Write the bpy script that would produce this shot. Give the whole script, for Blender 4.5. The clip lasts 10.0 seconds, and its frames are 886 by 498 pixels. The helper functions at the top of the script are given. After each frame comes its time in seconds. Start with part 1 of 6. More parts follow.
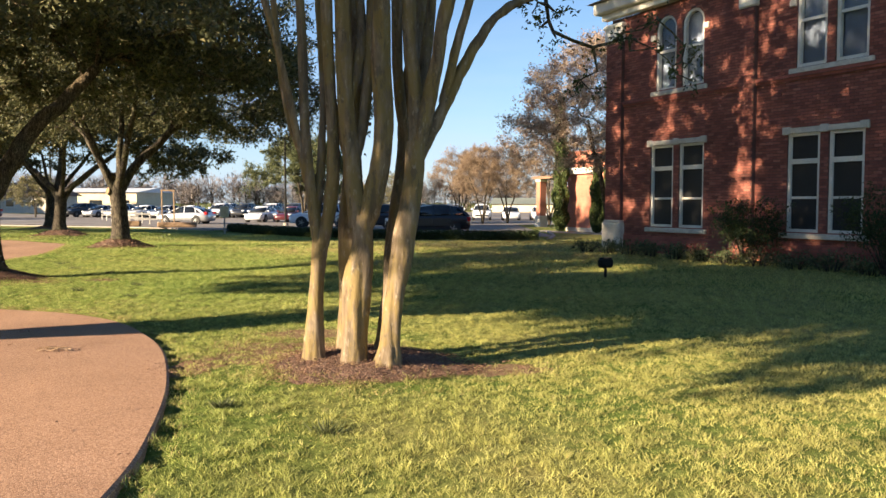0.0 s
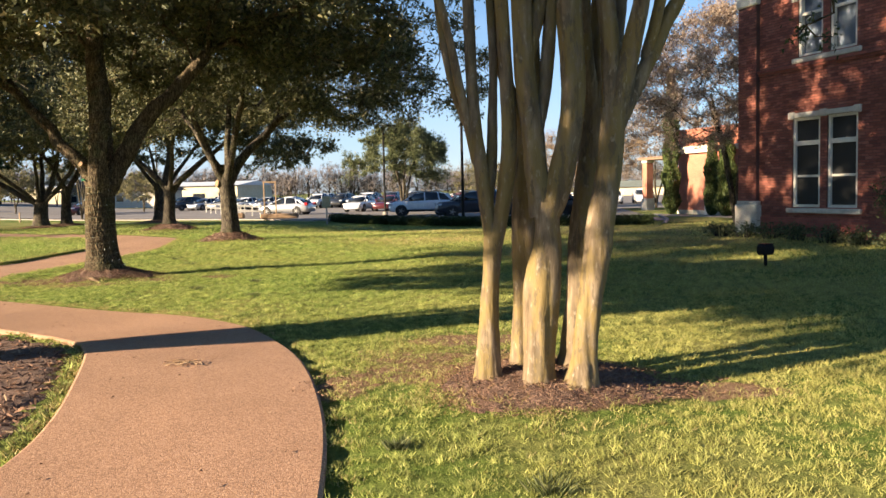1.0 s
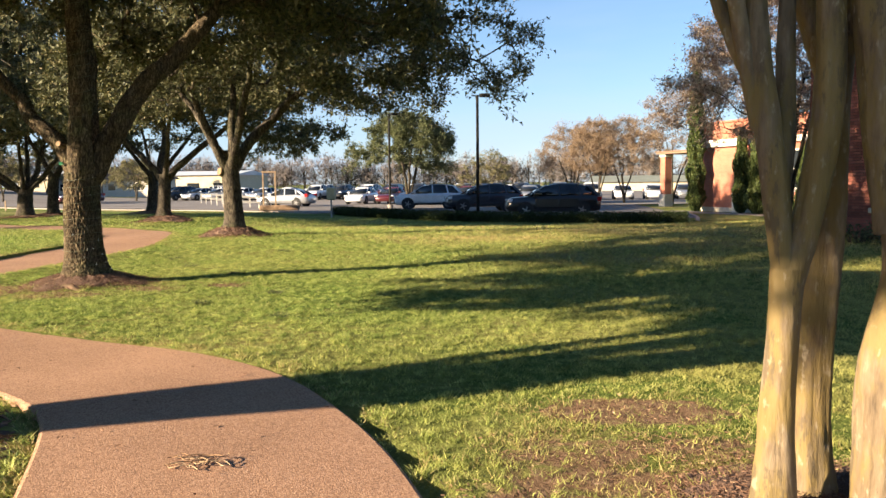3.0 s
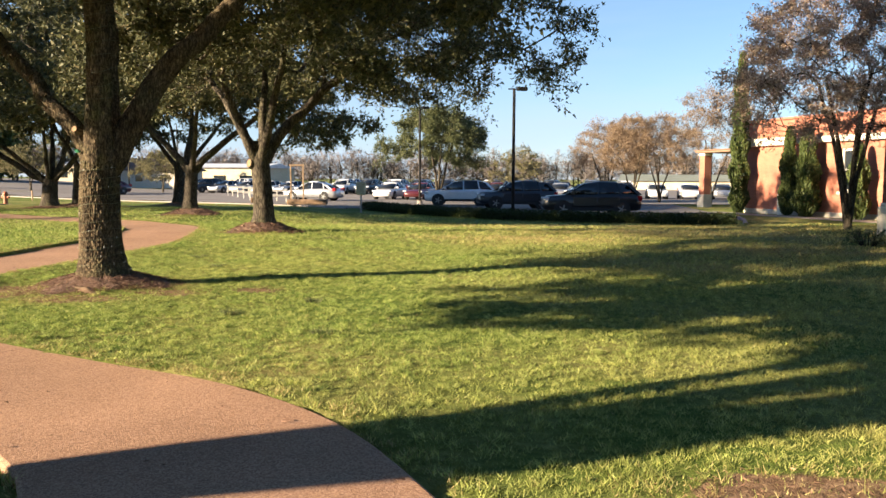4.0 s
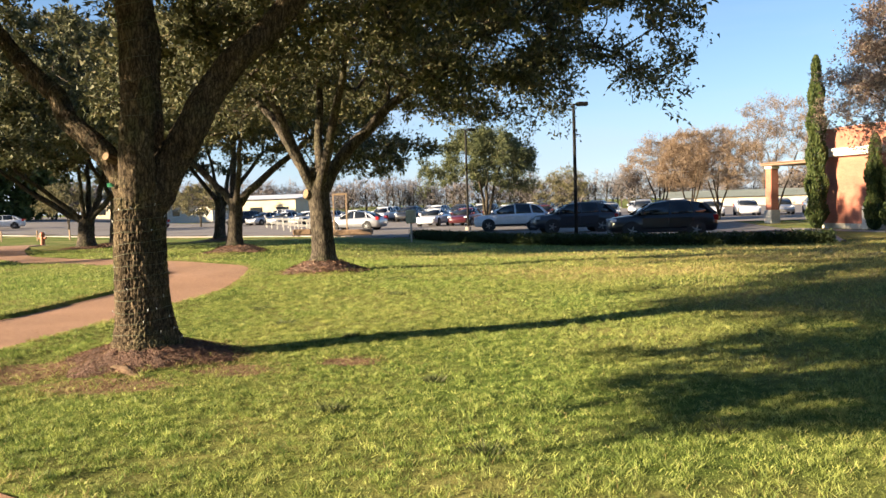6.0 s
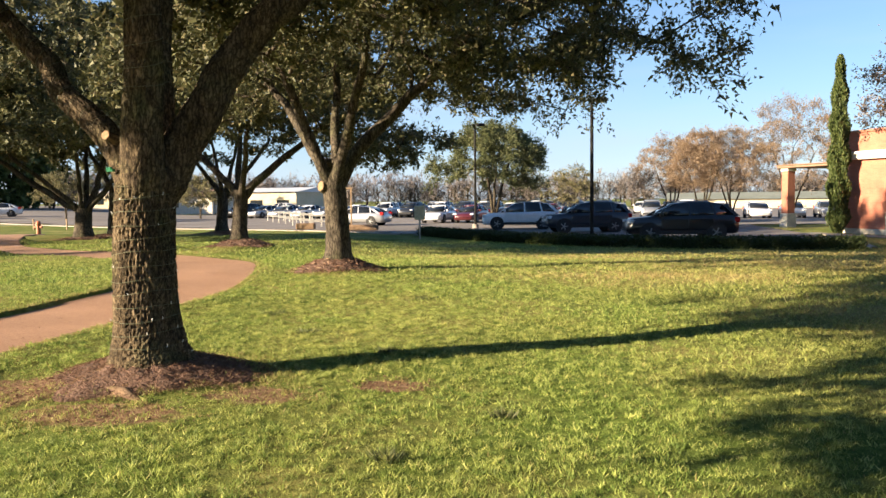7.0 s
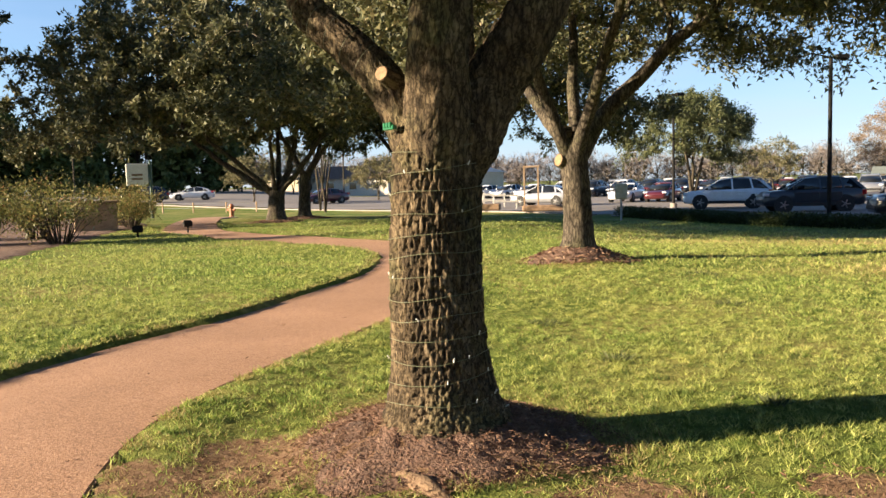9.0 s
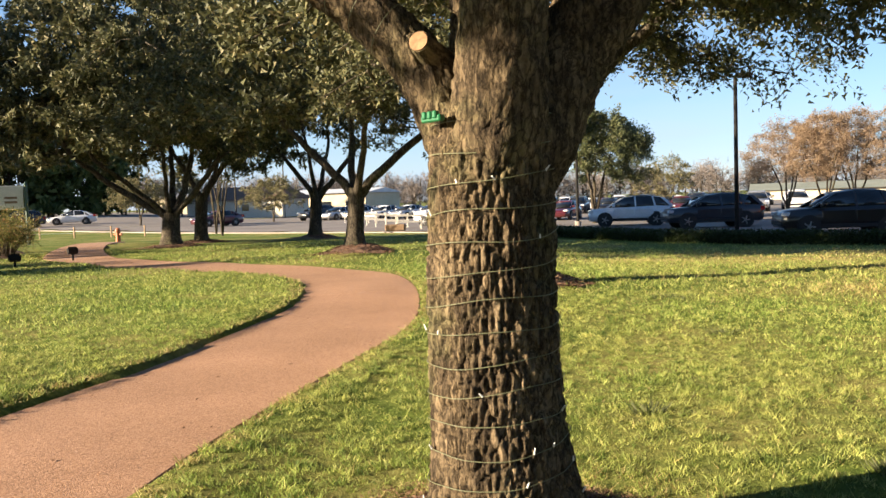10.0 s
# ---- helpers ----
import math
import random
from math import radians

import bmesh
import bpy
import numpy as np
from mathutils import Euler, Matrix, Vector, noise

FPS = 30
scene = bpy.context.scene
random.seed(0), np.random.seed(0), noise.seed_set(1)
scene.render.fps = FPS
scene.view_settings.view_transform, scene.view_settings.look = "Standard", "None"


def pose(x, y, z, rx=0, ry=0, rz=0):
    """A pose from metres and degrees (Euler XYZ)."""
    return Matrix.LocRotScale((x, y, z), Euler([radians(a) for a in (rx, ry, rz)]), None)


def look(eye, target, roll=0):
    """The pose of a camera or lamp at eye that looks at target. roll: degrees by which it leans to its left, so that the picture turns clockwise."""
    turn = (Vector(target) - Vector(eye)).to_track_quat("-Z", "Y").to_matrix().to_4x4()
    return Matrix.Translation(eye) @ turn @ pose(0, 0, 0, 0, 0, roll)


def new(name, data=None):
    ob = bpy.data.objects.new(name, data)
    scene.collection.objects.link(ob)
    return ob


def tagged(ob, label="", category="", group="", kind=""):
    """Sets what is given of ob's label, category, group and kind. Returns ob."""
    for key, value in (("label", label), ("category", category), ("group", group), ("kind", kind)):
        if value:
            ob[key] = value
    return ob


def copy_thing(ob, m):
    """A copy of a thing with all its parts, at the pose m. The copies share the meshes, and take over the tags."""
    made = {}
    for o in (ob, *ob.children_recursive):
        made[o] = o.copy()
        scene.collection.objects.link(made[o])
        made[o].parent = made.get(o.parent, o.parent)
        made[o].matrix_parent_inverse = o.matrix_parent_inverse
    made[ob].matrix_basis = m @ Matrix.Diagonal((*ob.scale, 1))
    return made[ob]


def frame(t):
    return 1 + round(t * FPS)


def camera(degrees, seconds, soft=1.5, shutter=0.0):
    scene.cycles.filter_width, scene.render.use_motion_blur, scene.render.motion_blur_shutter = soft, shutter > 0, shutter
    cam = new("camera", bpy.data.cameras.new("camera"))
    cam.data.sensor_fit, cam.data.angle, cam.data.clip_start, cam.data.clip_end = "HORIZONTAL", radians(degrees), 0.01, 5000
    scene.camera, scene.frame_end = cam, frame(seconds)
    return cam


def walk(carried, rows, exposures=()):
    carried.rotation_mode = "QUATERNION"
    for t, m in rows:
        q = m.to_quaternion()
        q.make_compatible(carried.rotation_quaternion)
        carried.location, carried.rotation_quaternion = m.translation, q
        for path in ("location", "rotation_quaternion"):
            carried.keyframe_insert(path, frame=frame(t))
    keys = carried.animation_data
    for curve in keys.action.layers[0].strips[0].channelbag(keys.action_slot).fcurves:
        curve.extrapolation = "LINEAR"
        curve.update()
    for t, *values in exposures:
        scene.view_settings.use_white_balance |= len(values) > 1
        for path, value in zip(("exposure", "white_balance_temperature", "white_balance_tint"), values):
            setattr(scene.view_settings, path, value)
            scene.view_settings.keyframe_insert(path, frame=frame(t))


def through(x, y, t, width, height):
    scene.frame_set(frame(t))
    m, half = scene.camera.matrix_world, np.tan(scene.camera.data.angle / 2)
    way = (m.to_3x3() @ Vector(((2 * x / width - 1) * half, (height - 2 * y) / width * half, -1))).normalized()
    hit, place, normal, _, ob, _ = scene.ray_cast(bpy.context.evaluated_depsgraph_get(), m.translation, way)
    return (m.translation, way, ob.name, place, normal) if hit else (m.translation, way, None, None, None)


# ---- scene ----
cam = camera(56.6, 10.0)
METRES, EYE, TILT, LEAN, TURN = 15.152, 1.5, 0.0, 0.0, 0.0
ROWS = [
    (0.0, 0.0, 0.0, 0.0, 0.0, -3.23, -0.07),
    (0.5, -0.0266, 0.0458, 0.0, 3.25, -3.68, 1.05),
    (1.0, -0.053, 0.0876, -0.0008, 6.28, -4.11, 1.36),
    (1.5, -0.0793, 0.1313, -0.0018, 6.48, -3.97, 0.84),
    (2.0, -0.102, 0.1752, -0.0016, 6.33, -3.96, 0.58),
    (2.5, -0.122, 0.2209, -0.001, 5.51, -4.4, 0.72),
    (4.0, -0.1809, 0.3549, -0.0009, 7.55, -4.89, -0.27),
    (4.5, -0.2054, 0.4002, -0.0006, 8.34, -5.23, -0.64),
    (5.0, -0.2304, 0.4418, 0.0009, 10.18, -4.51, 1.11),
    (5.5, -0.2572, 0.4834, 0.0024, 9.93, -3.1, 1.99),
    (7.0, -0.3324, 0.6064, 0.0026, 9.65, -3.4, 0.59),
    (7.5, -0.3636, 0.6438, 0.0032, 13.69, -3.24, 0.64),
    (8.0, -0.3961, 0.6829, 0.0027, 17.25, -3.89, 1.08),
    (8.5, -0.4327, 0.7207, 0.0008, 19.86, -5.35, 0.98),
    (9.0, -0.4679, 0.7581, 0.0009, 21.07, -4.61, 1.4),
    (9.5, -0.5046, 0.7914, 0.0008, 18.48, -3.3, 0.98),
    (10.0, -0.5425, 0.8288, 0.0007, 13.56, -3.42, 1.95),
]
walk(cam, [(t, pose(0, 0, EYE, TILT, LEAN, TURN) @ pose(METRES * x, METRES * y, METRES * z, 90 + pitch, roll, yaw)) for t, x, y, z, yaw, pitch, roll in ROWS])

# ---- world, sun ----
SUN_TURN, SUN_UP = radians(31), radians(15.8)
world = bpy.data.worlds.new("sky")
scene.world = world
world.use_nodes = True
wn, wl = world.node_tree.nodes, world.node_tree.links
sky = wn.new("ShaderNodeTexSky")
sky.sky_type = "NISHITA"
sky.sun_disc = False
sky.sun_elevation = SUN_UP
sky.sun_rotation = math.atan2(-math.cos(SUN_TURN), -math.sin(SUN_TURN))
sky.air_density, sky.dust_density, sky.ozone_density = 1.0, 0.0, 4.5
wn["Background"].inputs[1].default_value = 0.046
# a pale veil of haze and thin cloud towards the horizon
where = wn.new("ShaderNodeTexCoord")
split = wn.new("ShaderNodeSeparateXYZ")
wl.new(where.outputs["Generated"], split.inputs[0])
veil = wn.new("ShaderNodeValToRGB")
veil.color_ramp.elements[0].position, veil.color_ramp.elements[0].color = 0.0, (0.85, 0.85, 0.85, 1)
veil.color_ramp.elements[1].position, veil.color_ramp.elements[1].color = 0.30, (0.0, 0.0, 0.0, 1)
wl.new(split.outputs[2], veil.inputs[0])
stretch = wn.new("ShaderNodeMapping")
stretch.inputs["Scale"].default_value = (1.6, 1.6, 9.0)
wl.new(where.outputs["Generated"], stretch.inputs[0])
wisps = wn.new("ShaderNodeTexNoise")
wisps.inputs["Scale"].default_value, wisps.inputs["Detail"].default_value = 2.2, 7.0
wl.new(stretch.outputs[0], wisps.inputs["Vector"])
thin = wn.new("ShaderNodeValToRGB")
thin.color_ramp.elements[0].position, thin.color_ramp.elements[0].color = 0.42, (0.55, 0.55, 0.55, 1)
thin.color_ramp.elements[1].position, thin.color_ramp.elements[1].color = 0.68, (1, 1, 1, 1)
wl.new(wisps.outputs[0], thin.inputs[0])
amount = wn.new("ShaderNodeMix")
amount.data_type, amount.blend_type = "RGBA", "MULTIPLY"
amount.inputs[0].default_value = 1.0
wl.new(veil.outputs[0], amount.inputs[6])
wl.new(thin.outputs[0], amount.inputs[7])
haze = wn.new("ShaderNodeMix")
haze.data_type = "RGBA"
haze.inputs[7].default_value = (3.55, 4.35, 6.0, 1)
wl.new(amount.outputs[2], haze.inputs[0])
wl.new(sky.outputs[0], haze.inputs[6])
wl.new(haze.outputs[2], wn["Background"].inputs[0])

sun_data = bpy.data.lights.new("sun", "SUN")
sun_data.energy, sun_data.angle, sun_data.color = 5.0, radians(0.55), (1.0, 0.80, 0.56)
sun_way = Vector((-math.cos(SUN_TURN) * math.cos(SUN_UP), -math.sin(SUN_TURN) * math.cos(SUN_UP), math.sin(SUN_UP)))
sun = new("sun", sun_data)
sun.matrix_world = look(sun_way * 60, (0, 0, 0))
scene.view_settings.exposure = 2.11

# ---- materials ----
def nodes_of(name):
    m = bpy.data.materials.new(name)
    m.use_nodes = True
    nt = m.node_tree
    return m, nt.nodes, nt.links, nt.nodes["Principled BSDF"]


def ramp(n, l, source, stops):
    r = n.new("ShaderNodeValToRGB")
    while len(r.color_ramp.elements) < len(stops):
        r.color_ramp.elements.new(0.5)
    for e, (p, c) in zip(r.color_ramp.elements, stops):
        e.position, e.color = p, (*c, 1)
    l.new(source, r.inputs[0])
    return r.outputs[0]


def texture(n, l, scale, detail=4.0, rough=0.6, stretch=None, coords="Object", kind="ShaderNodeTexNoise"):
    c = n.new("ShaderNodeTexCoord")
    t = n.new(kind)
    t.inputs["Scale"].default_value = scale
    if kind == "ShaderNodeTexNoise":
        t.inputs["Detail"].default_value, t.inputs["Roughness"].default_value = detail, rough
    out = c.outputs[coords]
    if stretch:
        mp = n.new("ShaderNodeMapping")
        mp.inputs["Scale"].default_value = stretch
        l.new(out, mp.inputs[0])
        out = mp.outputs[0]
    l.new(out, t.inputs["Vector"])
    return t


def world_texture(n, l, scale, detail=3.0):
    g = n.new("ShaderNodeNewGeometry")
    t = n.new("ShaderNodeTexNoise")
    t.inputs["Scale"].default_value, t.inputs["Detail"].default_value = scale, detail
    l.new(g.outputs["Position"], t.inputs["Vector"])
    return t


def mix(n, l, a, b, fac, blend="MIX"):
    m = n.new("ShaderNodeMix")
    m.data_type, m.blend_type = "RGBA", blend
    for slot, v in ((6, a), (7, b), (0, fac)):
        if isinstance(v, (int, float)):
            m.inputs[slot].default_value = v
        elif isinstance(v, tuple):
            m.inputs[slot].default_value = (*v, 1)
        else:
            l.new(v, m.inputs[slot])
    return m.outputs[2]


def bump(n, l, p, height, strength=0.4, distance=0.02):
    b = n.new("ShaderNodeBump")
    b.inputs["Strength"].default_value, b.inputs["Distance"].default_value = strength, distance
    l.new(height, b.inputs["Height"])
    l.new(b.outputs[0], p.inputs["Normal"])


def mottled(name, low, high, scale=8.0, fine=60.0, rough=0.8, relief=0.3, distance=0.01, metal=0.0, stretch=None, spread=(0.3, 0.7), coat=0.0):
    """Two-scale mottling between two colours, with fine relief."""
    m, n, l, p = nodes_of(name)
    a = texture(n, l, scale, 5, stretch=stretch)
    b = texture(n, l, fine, 3, stretch=stretch)
    base = ramp(n, l, a.outputs[0], [(spread[0], low), (spread[1], high)])
    shade = ramp(n, l, b.outputs[0], [(0.3, (0.72, 0.72, 0.72)), (0.7, (1.2, 1.2, 1.2))])
    l.new(mix(n, l, base, shade, 1.0, "MULTIPLY"), p.inputs["Base Color"])
    p.inputs["Roughness"].default_value, p.inputs["Metallic"].default_value = rough, metal
    p.inputs["Coat Weight"].default_value = coat
    p.inputs["Coat Roughness"].default_value = 0.05
    if relief:
        bump(n, l, p, b.outputs[0], relief, distance)
    return m


def leafy(name, stops, patch=None, patch_scale=0.4, through=0.35, rough=0.5):
    """Leaves or blades: a colour for each island, light that shines through."""
    m, n, l, p = nodes_of(name)
    g = n.new("ShaderNodeNewGeometry")
    col = ramp(n, l, g.outputs["Random Per Island"], stops)
    if patch:
        t = world_texture(n, l, patch_scale)
        fac = ramp(n, l, t.outputs[0], [(0.38, (0, 0, 0)), (0.62, (1, 1, 1))])
        col = mix(n, l, col, mix(n, l, col, patch, 0.3), fac)
        clump = ramp(n, l, world_texture(n, l, 8.0, 5).outputs[0], [(0.37, (0.46, 0.56, 0.46)), (0.5, (1.04, 1.05, 1.0)), (0.62, (1.5, 1.4, 1.42))])
        col = mix(n, l, col, clump, 1.0, "MULTIPLY")
        dry = n.new("ShaderNodeMapRange")
        for slot, v in enumerate((-4.5, 2.0, 0.0, 0.55), 1):
            dry.inputs[slot].default_value = v
        sx = n.new("ShaderNodeSeparateXYZ")
        l.new(g.outputs["Position"], sx.inputs[0])
        l.new(sx.outputs[0], dry.inputs[0])
        col = mix(n, l, col, (0.50, 0.42, 0.15), dry.outputs[0])
    l.new(col, p.inputs["Base Color"])
    p.inputs["Roughness"].default_value = rough
    p.inputs["Specular IOR Level"].default_value = 0.18
    tr = n.new("ShaderNodeBsdfTranslucent")
    l.new(col, tr.inputs["Color"])
    ms = n.new("ShaderNodeMixShader")
    ms.inputs[0].default_value = through
    l.new(p.outputs[0], ms.inputs[1])
    l.new(tr.outputs[0], ms.inputs[2])
    l.new(ms.outputs[0], n["Material Output"].inputs["Surface"])
    return m


def brickwork(name, a, b, mortar, scale=1.0):
    m, n, l, p = nodes_of(name)
    c = n.new("ShaderNodeTexCoord")
    sep, com = n.new("ShaderNodeSeparateXYZ"), n.new("ShaderNodeCombineXYZ")
    l.new(c.outputs["Object"], sep.inputs[0])
    add = n.new("ShaderNodeMath")
    l.new(sep.outputs[0], add.inputs[0])
    l.new(sep.outputs[1], add.inputs[1])
    l.new(add.outputs[0], com.inputs[0])
    l.new(sep.outputs[2], com.inputs[1])
    t = n.new("ShaderNodeTexBrick")
    t.inputs["Color1"].default_value, t.inputs["Color2"].default_value, t.inputs["Mortar"].default_value = (*a, 1), (*b, 1), (*mortar, 1)
    for k, v in (("Scale", 1.0), ("Brick Width", 0.215 * scale), ("Row Height", 0.075 * scale), ("Mortar Size", 0.006), ("Mortar Smooth", 0.3), ("Bias", -0.1)):
        t.inputs[k].default_value = v
    l.new(com.outputs[0], t.inputs["Vector"])
    stain = ramp(n, l, texture(n, l, 0.7, 6).outputs[0], [(0.3, (0.7, 0.68, 0.68)), (0.7, (1.15, 1.12, 1.1))])
    col = mix(n, l, t.outputs[0], stain, 1.0, "MULTIPLY")
    fine = ramp(n, l, texture(n, l, 45, 3).outputs[0], [(0.3, (0.8, 0.8, 0.8)), (0.7, (1.15, 1.15, 1.15))])
    l.new(mix(n, l, col, fine, 1.0, "MULTIPLY"), p.inputs["Base Color"])
    p.inputs["Roughness"].default_value = 0.85
    inv = n.new("ShaderNodeMath")
    inv.operation = "SUBTRACT"
    inv.inputs[0].default_value = 1.0
    l.new(t.outputs["Fac"], inv.inputs[1])
    bump(n, l, p, inv.outputs[0], 0.8, 0.01)
    return m


def bark(name, low, mid, high, scale, lichen=None, plates=0.0):
    m, n, l, p = nodes_of(name)
    a = texture(n, l, scale, 6, 0.7, (1, 1, 0.35))
    b = texture(n, l, scale * 6, 4, 0.7, (1, 1, 0.4))
    col = ramp(n, l, a.outputs[0], [(0.3, low), (0.52, mid), (0.75, high)])
    if lichen:
        f = ramp(n, l, texture(n, l, scale * 0.25, 4).outputs[0], [(0.5, (0, 0, 0)), (0.72, (0.7, 0.7, 0.7))])
        col = mix(n, l, col, lichen, f)
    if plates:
        col = shaded_furrows(n, l, col, plates)
    l.new(mix(n, l, col, ramp(n, l, b.outputs[0], [(0.3, (0.5, 0.5, 0.5)), (0.7, (1.45, 1.45, 1.45))]), 1.0, "MULTIPLY"), p.inputs["Base Color"])
    p.inputs["Roughness"].default_value = 0.9
    p.inputs["Specular IOR Level"].default_value = 0.2
    bump(n, l, p, b.outputs[0], 1.0, 0.02)
    return m


def shaded_furrows(n, l, col, scale):
    """Furrows between long bark plates, crevice colour and shade painted as one."""
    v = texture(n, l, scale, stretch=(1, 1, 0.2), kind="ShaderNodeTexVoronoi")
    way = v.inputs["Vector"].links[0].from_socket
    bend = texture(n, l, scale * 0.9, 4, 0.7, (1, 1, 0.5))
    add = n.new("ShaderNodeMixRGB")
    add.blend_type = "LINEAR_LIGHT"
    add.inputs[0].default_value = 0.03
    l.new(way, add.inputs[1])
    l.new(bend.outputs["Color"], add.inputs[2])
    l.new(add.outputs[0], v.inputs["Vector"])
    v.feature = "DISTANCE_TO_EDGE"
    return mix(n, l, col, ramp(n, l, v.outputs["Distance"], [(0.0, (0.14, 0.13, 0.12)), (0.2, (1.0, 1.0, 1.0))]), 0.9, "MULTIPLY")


def glazing(name, tint=(0.02, 0.025, 0.03), rough=0.03):
    m, n, l, p = nodes_of(name)
    p.inputs["Base Color"].default_value = (*tint, 1)
    p.inputs["Roughness"].default_value = rough
    p.inputs["Specular IOR Level"].default_value = 0.6
    return m


def paint(name, col, rough=0.35, metal=0.0, coat=0.0):
    return mottled(name, tuple(c * 0.92 for c in col), tuple(min(1, c * 1.05) for c in col), 3, 90, rough, 0.05, 0.002, metal, coat=coat)


GRASS = leafy("grass_blade", [(0.0, (0.07, 0.115, 0.026)), (0.3, (0.165, 0.24, 0.054)), (0.6, (0.285, 0.37, 0.094)), (0.88, (0.385, 0.445, 0.13)), (1.0, (0.48, 0.49, 0.19))], (0.42, 0.37, 0.14), 0.35, 0.4)
DRYGRASS = leafy("dry_grass_blade", [(0.0, (0.19, 0.145, 0.055)), (0.5, (0.36, 0.29, 0.115)), (1.0, (0.5, 0.42, 0.2))], None, 0.3, 0.3)
OAKLEAF = leafy("oak_leaf", [(0.0, (0.04, 0.047, 0.024)), (0.45, (0.082, 0.089, 0.042)), (0.8, (0.136, 0.138, 0.065)), (1.0, (0.21, 0.18, 0.095))], None, 0.3, 0.2, 0.55)
DRYLEAF = leafy("crape_leaf", [(0.0, (0.15, 0.10, 0.065)), (0.5, (0.26, 0.185, 0.12)), (1.0, (0.38, 0.29, 0.195))], None, 0.3, 0.35)
GREENLEAF = leafy("young_oak_leaf", [(0.0, (0.045, 0.058, 0.025)), (0.6, (0.11, 0.128, 0.055)), (1.0, (0.21, 0.21, 0.105))], None, 0.3, 0.3)
YELLOWLEAF = leafy("yellow_leaf", [(0.0, (0.085, 0.085, 0.04)), (0.6, (0.18, 0.165, 0.085)), (1.0, (0.31, 0.27, 0.15))], None, 0.3, 0.35)
CYPRESSLEAF = leafy("cypress_leaf", [(0.0, (0.03, 0.05, 0.016)), (0.6, (0.075, 0.10, 0.03)), (1.0, (0.13, 0.15, 0.05))], None, 0.3, 0.2)
SHRUBLEAF = leafy("shrub_leaf", [(0.0, (0.08, 0.09, 0.03)), (0.6, (0.19, 0.19, 0.06)), (0.9, (0.32, 0.26, 0.1)), (1.0, (0.36, 0.18, 0.09))], None, 0.3, 0.3)
DARKSHRUB = leafy("dark_shrub_leaf", [(0.0, (0.018, 0.03, 0.012)), (1.0, (0.06, 0.08, 0.025))], None, 0.3, 0.25)
TANLEAF = leafy("tan_leaf", [(0.0, (0.19, 0.12, 0.09)), (0.5, (0.31, 0.23, 0.165)), (1.0, (0.46, 0.38, 0.29))], None, 0.3, 0.35)
# Far twigs are paled to carry the distance haze in their colour.
HAZETWIG = leafy("hazed_bare_twig", [(0.0, (0.11, 0.096, 0.088)), (1.0, (0.21, 0.18, 0.165))], None, 0.3, 0.0, 0.9)
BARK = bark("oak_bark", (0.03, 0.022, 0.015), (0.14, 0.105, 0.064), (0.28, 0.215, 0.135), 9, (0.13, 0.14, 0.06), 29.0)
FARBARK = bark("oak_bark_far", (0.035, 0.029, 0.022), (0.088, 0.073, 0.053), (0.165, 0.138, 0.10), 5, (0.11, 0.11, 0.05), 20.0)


def peeling():
    """Smooth crape myrtle bark: tan, with olive film and pale streaks where it peels."""
    m, n, l, p = nodes_of("crape_bark")
    streak = texture(n, l, 14, 6, 0.65, (1, 1, 0.17))
    patch = texture(n, l, 5.5, 5, 0.65, (1, 1, 0.4))
    fleck = texture(n, l, 30, 5, 0.6, (1, 1, 0.42))
    flake = texture(n, l, 11, 6, 0.7, (1, 1, 0.28))
    col = ramp(n, l, streak.outputs[0], [(0.32, (0.06, 0.042, 0.026)), (0.43, (0.125, 0.09, 0.054)), (0.57, (0.19, 0.142, 0.09)), (0.72, (0.29, 0.23, 0.16))])
    col = mix(n, l, col, (0.185, 0.132, 0.044), ramp(n, l, patch.outputs[0], [(0.46, (0, 0, 0)), (0.56, (0.75, 0.75, 0.75))]))
    col = mix(n, l, col, (0.085, 0.066, 0.043), ramp(n, l, flake.outputs[0], [(0.56, (0, 0, 0)), (0.6, (0.7, 0.7, 0.7))]))
    col = mix(n, l, col, (0.36, 0.305, 0.225), ramp(n, l, fleck.outputs[0], [(0.6, (0, 0, 0)), (0.68, (0.45, 0.45, 0.45))]))
    l.new(col, p.inputs["Base Color"])
    p.inputs["Roughness"].default_value = 0.7
    p.inputs["Specular IOR Level"].default_value = 0.25
    bump(n, l, p, streak.outputs[0], 0.9, 0.018)
    return m


CRAPEBARK = peeling()
CUT = mottled("cut_wood", (0.19, 0.105, 0.05), (0.29, 0.175, 0.09), 14, 70, 0.8)
MULCH = mottled("mulch_bed", (0.085, 0.05, 0.035), (0.22, 0.13, 0.092), 6, 50, 0.95, 1.0, 0.04)
CHIP = leafy("mulch_chip", [(0.0, (0.07, 0.038, 0.026)), (0.6, (0.165, 0.092, 0.06)), (0.92, (0.24, 0.148, 0.098)), (1.0, (0.36, 0.26, 0.17))], None, 0.3, 0.0, 0.9)
DIRT = mottled("bare_dirt", (0.16, 0.10, 0.06), (0.30, 0.20, 0.12), 5, 60, 0.95, 0.6, 0.02)
BRICK = brickwork("red_brick", (0.34, 0.105, 0.07), (0.25, 0.072, 0.052), (0.2, 0.09, 0.072))
ORANGEBRICK = brickwork("orange_brick", (0.49, 0.185, 0.115), (0.42, 0.15, 0.095), (0.40, 0.20, 0.14))
MORTAR = mottled("dark_mortar", (0.085, 0.04, 0.032), (0.14, 0.07, 0.055), 3, 60, 0.95, 0.3)


